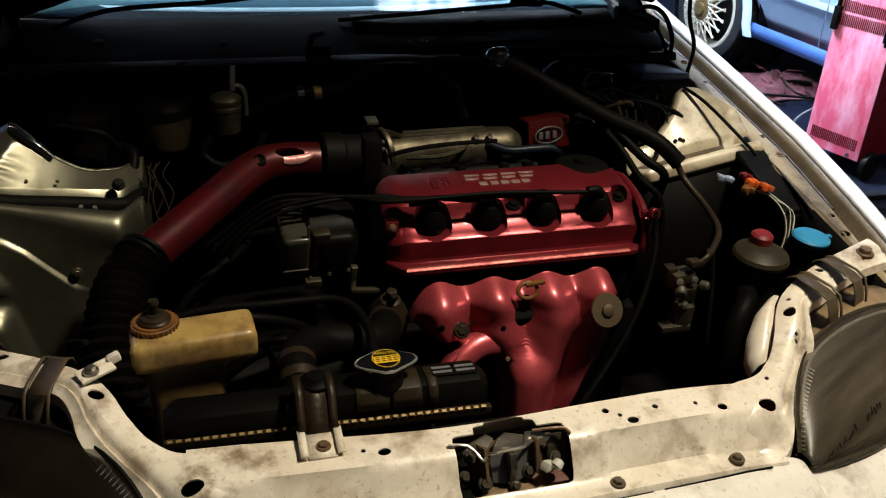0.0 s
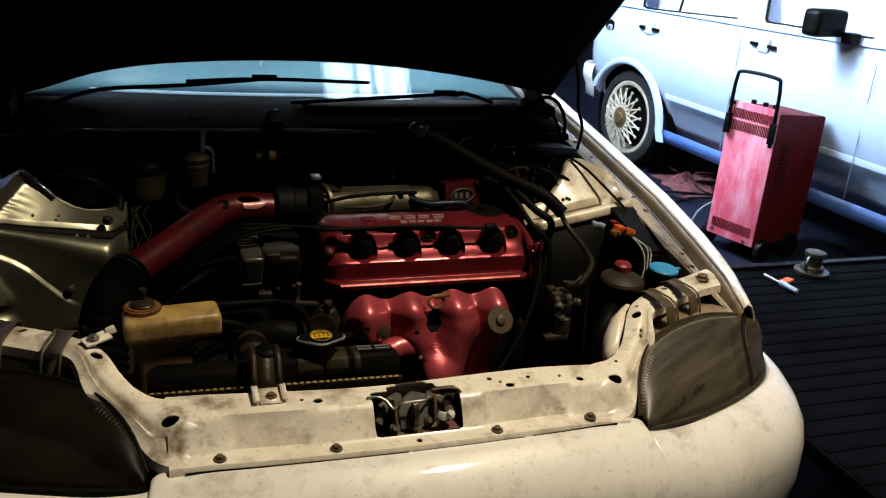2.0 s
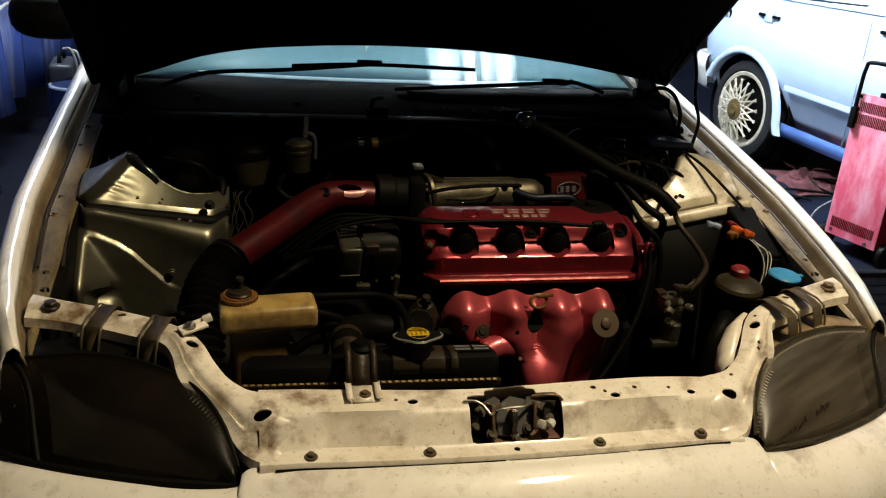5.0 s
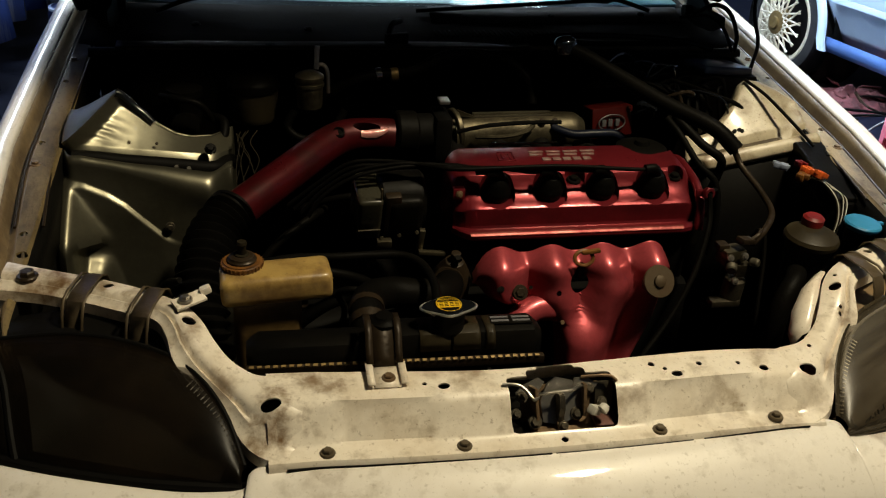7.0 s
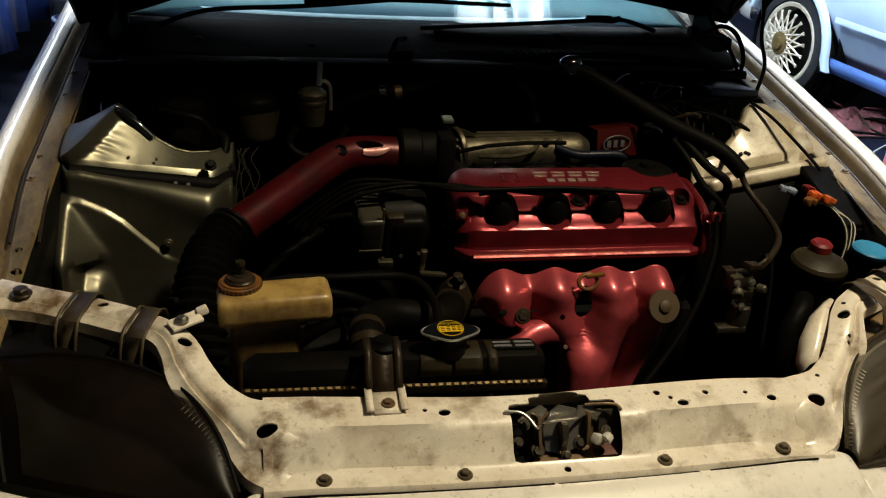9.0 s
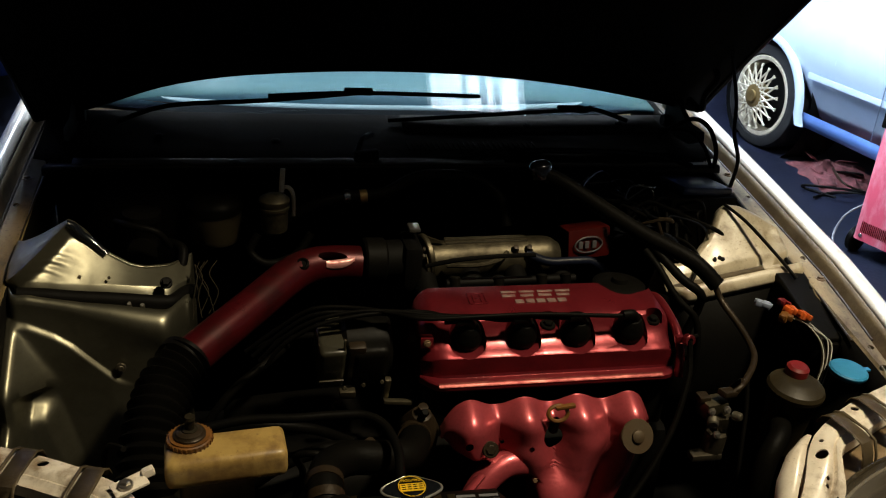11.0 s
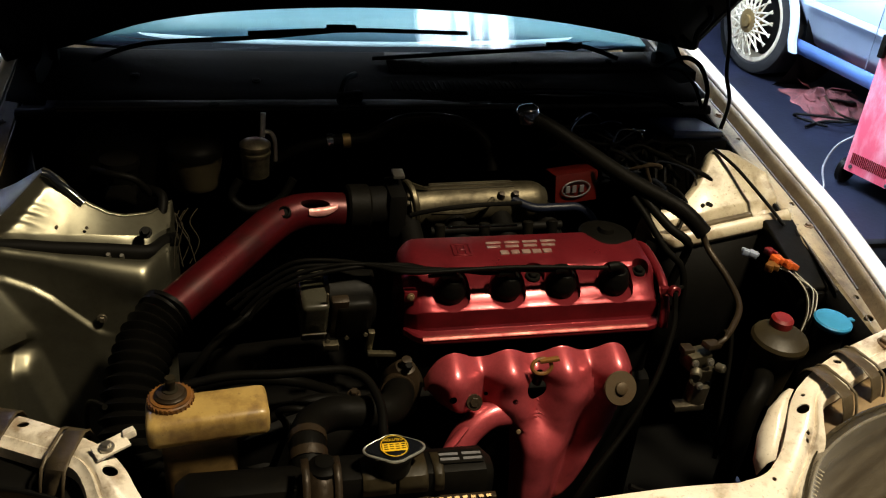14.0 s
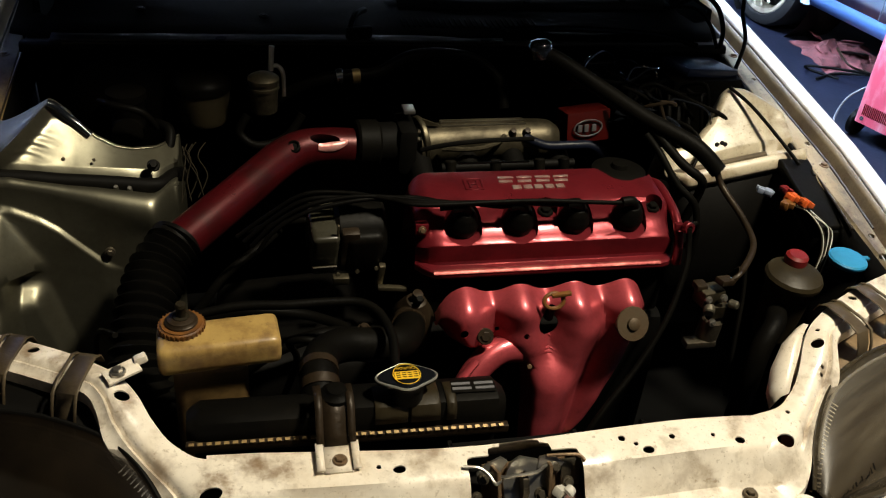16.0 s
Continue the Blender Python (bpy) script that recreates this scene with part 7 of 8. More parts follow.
def rear_fittings():
    c = thing("fluid_canister", "small metal filter canister clamped to the bulkhead", "canister", (-0.261, 0.827, 0.702))
    bm = bm_new()
    lathe(bm, (-0.261, 0.832, 0.787), (0, 0, 1), [(0.014, 0.018), (0.020, 0.0235), (0.060, 0.025), (0.061, 0.0275), (0.066, 0.0275), (0.067, 0.025), (0.074, 0.025), (0.0745, 0.0275), (0.080, 0.0275), (0.083, 0.024), (0.088, 0.014), (0.090, 0.006)], 28)
    part("can", bm, CAST, c, "dull metal can", 30)
    bm = bm_new()
    cyl(bm, (-0.248, 0.837, 0.878), (-0.245, 0.844, 0.920), 0.005, seg=12)
    tube(bm, [(-0.251, 0.837, 0.882), (-0.237, 0.840, 0.886), (-0.227, 0.838, 0.872), (-0.226, 0.834, 0.832)], 0.004, 8)
    part("pipe", bm, STEEL, c)
    bm = bm_new()
    tube(bm, [(-0.290, 0.822, 0.802), (-0.305, 0.812, 0.772), (-0.275, 0.802, 0.752), (-0.225, 0.812, 0.762), (-0.195, 0.822, 0.802)], 0.008, 10)
    part("hose", bm, RUBBER, c)
    b = thing("brake_fluid_reservoir", "dark-lidded brake fluid reservoir on the bulkhead", "reservoir", (-0.362, 0.885, 0.700))
    bm = bm_new()
    lathe(bm, (-0.368, 0.890, 0.763), (0, 0, 1), [(0, 0.042), (0.01, 0.047), (0.060, 0.049), (0.062, 0.044)], 26)
    part("bowl", bm, BOWL, b, "browned translucent bowl")
    bm = bm_new()
    lathe(bm, (-0.368, 0.890, 0.825), (0, 0, 1), [(0, 0.052), (0.012, 0.053), (0.018, 0.050), (0.030, 0.036), (0.032, 0.0)], 28)
    part("lid", bm, BLACK, b)
    v = thing("brake_servo", "black brake servo and master cylinder in the corner of the bay", "brake servo", (-0.5, 0.9, 0.7))
    bm = bm_new()
    lathe(bm, (-0.50, 1.00, 0.78), (0.05, -1, 0), [(0, 0.05), (0.01, 0.10), (0.05, 0.105), (0.09, 0.10), (0.115, 0.06), (0.12, 0.03), (0.20, 0.026), (0.205, 0.0)], 32)
    part("drum", bm, BLACK, v)
    bm = bm_new()
    lathe(bm, (-0.49, 0.83, 0.80), (0, 0, 1), [(0, 0.025), (0.03, 0.030), (0.032, 0.033), (0.045, 0.033), (0.05, 0.02), (0.051, 0)], 22)
    part("filler", bm, BLACK, v)
    bm = bm_new()
    tube(bm, [(-0.45, 0.80, 0.80), (-0.42, 0.77, 0.80), (-0.425, 0.74, 0.77), (-0.45, 0.72, 0.74)], 0.009, 10)
    tube(bm, [(-0.53, 0.80, 0.84), (-0.50, 0.77, 0.845), (-0.46, 0.765, 0.835), (-0.44, 0.78, 0.80)], 0.006, 10)
    part("brake_pipe", bm, RUBBER, v)
    w = thing("loom_tail", "bundle of stripped pale wires by the intake pipe", "wire bundle", (-0.35, 0.72, 0.74))
    random.seed(4)
    for k in range(6):
        bm = bm_new()
        x, y = -0.385 + random.uniform(-0.014, 0.014), 0.675 + random.uniform(-0.01, 0.01)
        tube(bm, [(x + random.uniform(-0.02, 0.02), y + 0.04, 0.80), (x, y + 0.02, 0.785), (x + random.uniform(-0.01, 0.02), y, 0.76), (x + random.uniform(-0.01, 0.03), y - 0.02, 0.73)], 0.0010, 6)
        part("wire", bm, CREAM, w)
    r = thing("red_box", "red printed box wedged behind the engine", "box", (0.345, 0.85, 0.7))
    bm = bm_new()
    box(bm, (0.342, 0.831, 0.772), (0.092, 0.05, 0.062), 0.005, (-8, -3, 8))
    part("body", bm, BOX_RED, r)
    bm = bm_new()
    oval = [(0.342 + 0.030 * math.cos(a) * 1.0, 0.8015 + 0.005 * math.cos(a) + 0.002 * math.sin(a), 0.776 + 0.016 * math.sin(a)) for a in [2 * math.pi * k / 18 for k in range(19)]]
    tube(bm, oval, 0.0016, 6, 1)
    for dx in (-0.018, -0.004, 0.012):
        box(bm, (0.342 + dx, 0.8015 + dx * 0.14, 0.776), (0.009, 0.003, 0.014), 0.0006, (-8, 0, 8))
    part("print", bm, LEAD_GREY, r)
    e = thing("relay_box", "dark relay box with a faded label on the bulkhead", "relay box", (0.36, 0.92, 0.8))
    bm = bm_new()
    box(bm, (0.365, 0.905, 0.845), (0.11, 0.06, 0.05), 0.006, (-12, 0, 8))
    part("case", bm, BLACK, e)
    bm = bm_new()
    box(bm, (0.362, 0.893, 0.8715), (0.075, 0.03, 0.002), 0, (-12, 0, 8))
    part("label", bm, BROWN, e)
    f = thing("battery", "dark battery with a blue top cover by the bulkhead", "battery", (0.58, 0.86, 0.75))
    bm = bm_new()
    box(bm, (0.575, 0.875, 0.80), (0.15, 0.12, 0.13), 0.008, (0, 0, 4))
    part("case", bm, BLACK, f)
    bm = bm_new()
    box(bm, (0.58, 0.868, 0.872), (0.12, 0.09, 0.018), 0.006, (-4, 6, 10))
    part("cover", bm, surface("dark_blue_plastic", (0.006, 0.016, 0.055), 0.35, 0, None, 0.4, 12, 140, 0.1), f, "dark blue plastic cover")
    bm = bm_new()
    for k in range(5):
        tube(bm, [(0.42 + 0.03 * k, 0.90, 0.82), (0.43 + 0.03 * k, 0.86, 0.85 + 0.008 * (k % 2)), (0.46 + 0.02 * k, 0.82, 0.84), (0.45 + 0.02 * k, 0.77, 0.79)], 0.005, 8)
    part("cable", bm, RUBBER, f)
    random.seed(31)
    for k in range(13):
        bm = bm_new()
        x, y, z = random.uniform(0.36, 0.56), random.uniform(0.74, 0.90), random.uniform(0.835, 0.875)
        pts = [(x, y, z - 0.04)]
        for q in range(5):
            x, y = min(0.63, max(0.34, x + random.uniform(-0.05, 0.06))), min(0.93, max(0.70, y + random.uniform(-0.06, 0.05)))
            pts.append((x, y, z + random.uniform(-0.02, 0.022)))
        pts.append((x + 0.02, y, z - 0.06))
        tube(bm, pts, random.uniform(0.0022, 0.005), 8, 6)
        part("loom_wire", bm, (GLOSS_BLACK, RUBBER, GLOSS_BLACK, BRACKET, RUBBER, RUBBER)[k % 6], f)


rear_fittings()


# ---- round the car ----
def light_blue_car():
    """Hatchback parked facing the same wall; s runs forward from the rear axle, along its flank."""
    v = thing("parked_car", "light blue five-door hatchback with cream lattice alloy wheels", "car", (2.46, 3.67, 0))
    ax, nx = Vector((0.117, -0.993, 0)), Vector((0.993, 0.117, 0))
    O = Vector((2.457, 3.668, 0))

    def P(s, z, d=0.0):
        return O + ax * s + nx * d + Vector((0, 0, z))

    def shell(z):
        # flank leans in above the waist
        return 0.02 - 0.06 * math.exp(-((z - 0.68) / 0.25) ** 2) + max(0, z - 0.93) * 0.34 + 0.62 * max(0, 0.56 - z) ** 1.5

    top = [(-0.52, 0.58), (-0.50, 0.76), (-0.44, 0.90), (-0.28, 1.06), (-0.05, 1.29), (0.10, 1.37), (0.6, 1.40), (1.3, 1.39), (1.75, 1.32)]
    # lower body: sills, doors and wing below the waist
    rows = []
    N = 90
    for i in range(N + 1):
        s = -0.50 + 3.62 * i / N
        lo = 0.26
        for c in (0.0, 2.475):
            if abs(s - c) < 0.345:
                lo = max(lo, 0.27 + math.sqrt(max(0, 0.345 ** 2 - (s - c) ** 2)))
        hi = 0.925 + 0.035 * s / 1.2 if s < 1.9 else 0.98 - 0.12 * ease(1.9, 3.1, s)
        if s < -0.40:
            hi = interp(top, s)[0] if False else 0.80 + (s + 0.5) * 1.2
        end = 0.10 * (1 - ease(-0.52, -0.34, s)) ** 2 + 0.12 * ease(2.85, 3.12, s) ** 2
        rows.append([P(s, lo + (hi - lo) * k / 10, shell(lo + (hi - lo) * k / 10) + end) for k in range(11)])
    bm = bm_new()
    sheet(bm, rows)
    flank = part("flank", bm, SKY_BLUE, v, "light blue body side", 55, 0.006)
    # side frame above the waist, with window openings
    rows = []
    for i in range(61):
        s = -0.46 + 2.24 * i / 60
        hi = min(1.445, interp([(-0.46, 0.84), (-0.40, 0.96), (-0.28, 1.125), (-0.10, 1.33), (-0.01, 1.405), (0.10, 1.435), (0.3, 1.445), (1.35, 1.435), (1.55, 1.32), (1.8, 1.0)], s)[0])
        lo = min(hi - 0.004, 0.925 + 0.035 * s / 1.2)
        rows.append([P(s, lo + (hi - lo) * k / 8, shell(lo + (hi - lo) * k / 8) + 0.1 * (1 - ease(-0.52, -0.34, s)) ** 2) for k in range(9)])
    bm = bm_new()
    sheet(bm, rows)
    frame_up = part("window_frame", bm, SKY_BLUE, v, "", 55, 0.03)
    outlines = (((0.06, 0.936), (0.0, 0.945), (-0.022, 0.975), (-0.020, 1.02), (0.03, 1.17), (0.10, 1.33), (0.125, 1.365), (0.17, 1.385), (0.67, 1.395), (0.70, 1.38), (0.755, 1.15), (0.792, 0.995), (0.775, 0.980)),
                ((0.965, 0.990), (0.944, 1.005), (0.905, 1.09), (0.80, 1.36), (0.82, 1.385), (1.36, 1.375), (1.42, 1.34), (1.62, 1.03), (1.60, 1.01)))
    cuts = []
    for o in outlines:
        bm = bm_new()
        prism(bm, o, lambda u, z, w: P(u, z, -0.2 + w), 0.6)
        cuts.append(bm)
    punch(frame_up, cuts)
    for o in outlines:
        bm = bm_new()
        bm.faces.new([bm.verts.new(P(u, z, shell(z) + 0.016)) for u, z in o])
        g = part("side_window", bm, WIN_GLASS, v, "side window reflecting the bright roof")
        g.visible_shadow = False
        bm = bm_new()
        ring_ = [P(u, z, shell(z) + 0.0) for u, z in o]
        tube(bm, ring_ + ring_[:1], 0.0085, 8, 1)
        part("window_rubber", bm, BLACK, g)
        if o[0][0] < 0.5:
            bm = bm_new()
            tube(bm, [P(0.317, 0.945, shell(0.945)), P(0.255, 1.16, shell(1.16)), P(0.185, 1.39, shell(1.39))], 0.0075, 8, 2)
            part("window_divider", bm, BLACK, g)
    # far side, roof and inside
    bm = bm_new()
    sheet(bm, [[P(s, z, 0.175 + 1.33 * k / 6) + Vector((0, 0, 0.03 * math.sin(math.pi * k / 6))) for k in range(7)] for s, z in ((-0.05, 1.375), (0.05, 1.425), (0.3, 1.445), (1.35, 1.435), (1.55, 1.33))])
    part("roof", bm, SKY_BLUE, v, "", 55, 0.02)
    bm = bm_new()
    sheet(bm, [[P(s + 0.03 * math.sin(math.pi * k / 6) * -1, z, 0.10 + 1.42 * k / 6) for k in range(7)] for s, z in ((-0.40, 0.42), (-0.47, 0.62), (-0.46, 0.82), (-0.40, 0.95), (-0.28, 1.115), (-0.10, 1.32), (-0.03, 1.39))])
    part("tailgate", bm, SKY_BLUE, v, "light blue tailgate", 55, 0.01)
    bm = bm_new()
    sheet(bm, [[P(s, z, 1.60) for z in (0.3, 0.6, 0.93)] for s in (-0.45, 1.0, 3.0)])
    sheet(bm, [[P(s, 0.30, 0.1 + 1.4 * k) for k in (0, 1)] for s in (-0.4, 3.0)])
    part("far_side", bm, NEAR_BLACK, v, "", 55, 0.02)
    bm = bm_new()
    for s, d in ((0.45, 0.52), (0.45, 1.1), (1.25, 0.52), (1.25, 1.1)):
        c = P(s, 0.85, d)
        box(bm, c, (0.45, 0.16, 0.7), 0.05, (12, 0, -6.7))
        box(bm, c + Vector((0, 0.05, 0.43)), (0.24, 0.08, 0.16), 0.03, (12, 0, -6.7))
    part("seat", bm, NEAR_BLACK, v, "dark seats inside")
    # white dust sheet thrown over the seats, showing in the windows
    rows = []
    for i in range(41):
        s = -0.06 + 1.75 * i / 40
        top_z = 1.145 + 0.02 * math.sin(s * 9 + 1) + 0.05 * ease(0.24, 0.40, s) - 0.05 * ease(0.45, 0.9, s) + 0.03 * noise.noise((s * 9, 0, 2.0)) - 0.10 * (1 - ease(-0.06, 0.22, s))
        rows.append([P(s, z, d + 0.03 * noise.noise((s * 6, z * 6, 5.0))) for z, d in ((0.80, 0.13), (0.92, 0.13), (1.0, 0.15), (top_z - 0.03, 0.17), (top_z, 0.20), (top_z - 0.01, 0.4), (top_z - 0.02, 1.2))])
    bm2 = bm_new()
    sheet(bm2, rows)
    part("dust_sheet", bm2, surface("white_cotton", (0.82, 0.82, 0.80), 0.9, 0, (0.6, 0.6, 0.58), 0.4, 8, 120, 0.3), v, "crumpled white dust sheet over the seats", 60)
    bm = bm_new()
    sheet(bm, [[P(s, z, 0.08 + 1.42 * k / 6) for k in range(7)] for s, z in ((1.75, 1.02), (1.9, 0.98), (2.4, 0.93), (2.9, 0.86), (3.1, 0.78), (3.12, 0.4))])
    part("front_bonnet", bm, SKY_BLUE, v, "", 55, 0.01)
    bm = bm_new()
    sheet(bm, [[P(s, z, 0.13 + 1.38 * k / 6) for k in range(7)] for s, z in ((1.55, 1.33), (1.66, 1.17), (1.78, 1.02))])
    part("windscreen", bm, WIN_GLASS, v, "", 55)
    # wheels
    for c in (0.0, 2.475):
        bm = bm_new()
        o = P(c, 0.285, 0.0)
        lathe(bm, o + nx * 0.19, -nx, [(0, 0.15), (0.0, 0.26), (0.02, 0.284), (0.16, 0.286), (0.185, 0.276), (0.195, 0.258), (0.195, 0.228), (0.185, 0.221), (0.12, 0.217)], 48, False)
        wheel = part("wheel", bm, TYRE, v, "black tyre on a lattice rim")
        bm = bm_new()
        lathe(bm, o + nx * 0.12, -nx, [(0, 0.208), (0.08, 0.211), (0.118, 0.220), (0.121, 0.214), (0.116, 0.196), (0.085, 0.189), (0.07, 0.184), (0.05, 0.180)], 48, False)
        part("rim", bm, RIM, wheel, "cream painted rim")
        bm = bm_new()
        a_, b_ = ax, Vector((0, 0, 1))
        for k in range(18):
            for sgn in (-1, 1):
                t0 = 2 * math.pi * k / 18
                t1 = t0 + sgn * 2 * math.pi / 18 * 1.6
                p0 = o - nx * 0.045 + (a_ * math.cos(t0) + b_ * math.sin(t0)) * 0.060
                p1 = o - nx * 0.028 + (a_ * math.cos(t1) + b_ * math.sin(t1)) * 0.178
                cyl(bm, p0, p1, 0.0056, 0.0050, 6)
        part("spokes", bm, RIM, wheel, "cream lattice spokes")
        bm = bm_new()
        lathe(bm, o, -nx, [(0, 0.075), (0.045, 0.07), (0.052, 0.058), (0.054, 0.034), (0.064, 0.032), (0.066, 0.024), (0.060, 0.0)], 28)
        part("hub", bm, GOLD, wheel, "dull gold wheel centre")
        bm = bm_new()
        lathe(bm, o + nx * 0.06, -nx, [(0, 0.0), (0.004, 0.175)], 32, False)
        part("brake_disc", bm, NEAR_BLACK, wheel)
        bm = bm_new()
        L = [P(c + 0.355 * math.cos(a), 0.27 + 0.355 * math.sin(a), -0.035) for a in [math.pi * (0.02 + 0.84 * k / 24) for k in range(25)]]
        L = [P(c + 0.375, 0.235, -0.03)] + L if c < 1 else L
        rows = []
        for p in L:
            out = (p - P(c, 0.27, -0.035)).normalized()
            rows.append([p + out * a_ - nx * b_ for a_, b_ in ((-0.022, -0.03), (-0.020, 0.010), (-0.010, 0.018), (0.010, 0.016), (0.024, 0.006), (0.027, -0.01))])
        sheet(bm, rows)
        part("wheel_arch", bm, SKY_BLUE, v, "light blue arch lip", 55)
        bm = bm_new()
        lathe(bm, o + nx * 0.30, -nx, [(0, 0.0), (0.001, 0.36), (0.26, 0.36)], 32, False)
        part("wheel_house", bm, HOLE, v)
    # bumper, mouldings, handles, filler cap, mirror, sill
    bm = bm_new()
    line = curve_points([P(-0.36, 0, -0.035), P(-0.46, 0, -0.03), P(-0.535, 0, 0.02), P(-0.57, 0, 0.14), P(-0.58, 0, 0.5), P(-0.58, 0, 1.1), P(-0.55, 0, 1.5)], 5)
    rows = []
    for p in line:
        c0 = P(-0.35, 0, 0.75)
        out = (p - c0).normalized()
        rows.append([p + out * a_ + Vector((0, 0, z)) for a_, z in ((-0.05, 0.53), (-0.008, 0.535), (0.004, 0.52), (0.008, 0.47), (0.0, 0.44), (-0.02, 0.40), (-0.028, 0.34), (-0.06, 0.32))])
    sheet(bm, rows)
    part("rear_bumper", bm, WHITE_CLEAN, v, "pale rear bumper", 55)
    bm = bm_new()
    box(bm, P(-0.49, 0.70, 0.16), (0.22, 0.03, 0.16), 0.01, (0, 0, -6.7))
    part("tail_lamp", bm, RED_CAP, v)
    bm = bm_new()
    sheet(bm, [[P(s, z, d) for z, d in ((0.225, 0.06), (0.23, 0.01), (0.27, -0.012), (0.30, 0.0))] for s in (0.36, 1.2, 2.12)])
    part("sill", bm, surface("blue_sill", (0.07, 0.14, 0.36), 0.4, 0, None, 0.4, 5, 120, 0.05), v, "darker blue sill", 55, 0.01)
    bm = bm_new()
    for s0, s1 in ((0.36, 0.93), (0.96, 2.1)):
        box(bm, P((s0 + s1) / 2, 0.495, -0.029), (0.006, s1 - s0, 0.030), 0.0028, (0, 0, 6.7))
    part("side_moulding", bm, SKY_BLUE, v)
    for s, z in ((0.13, 0.838), (1.02, 0.888)):
        bm = bm_new()
        box(bm, P(s, z, shell(z) - 0.008), (0.026, 0.075, 0.070), 0.012, (0, 0, 6.7))
        h = part("handle_plate", bm, SKY_BLUE, v)
        for ds, w in ((-0.058, 0.060), (0.058, 0.055)):
            bm = bm_new()
            box(bm, P(s + ds, z, shell(z) - 0.016), (0.018, w, 0.018), 0.006, (0, 0, 6.7))
            part("door_handle", bm, BLACK, h, "black end of the door handle")
    for s in (0.875, 1.70):
        bm = bm_new()
        box(bm, P(s, 0.62, shell(0.62) - 0.0015), (0.004, 0.0022, 0.62), 0, (0, 0, 6.7))
        part("door_gap", bm, FLARE, flank)
    bm = bm_new()
    lathe(bm, P(-0.255, 0.79, -0.028), -nx, [(0, 0.045), (0.006, 0.043), (0.008, 0.030), (0.002, 0.027), (0.0, 0.0)], 28)
    cap = part("filler_cap", bm, BLACK, v, "round black fuel filler cap")
    bm = bm_new()
    lathe(bm, P(-0.255, 0.785, -0.032), -nx, [(0, 0.017), (0.008, 0.015), (0.009, 0.0)], 18)
    part("filler_lock", bm, STEEL, cap)
    bm = bm_new()
    box(bm, P(1.44, 1.055, -0.11), (0.19, 0.10, 0.12), 0.03, (0, 0, 6.7), 3)
    box(bm, P(1.52, 1.0, -0.02), (0.06, 0.06, 0.05), 0.01, (0, 0, 6.7))
    part("door_mirror", bm, BLACK, v, "black door mirror")


light_blue_car()


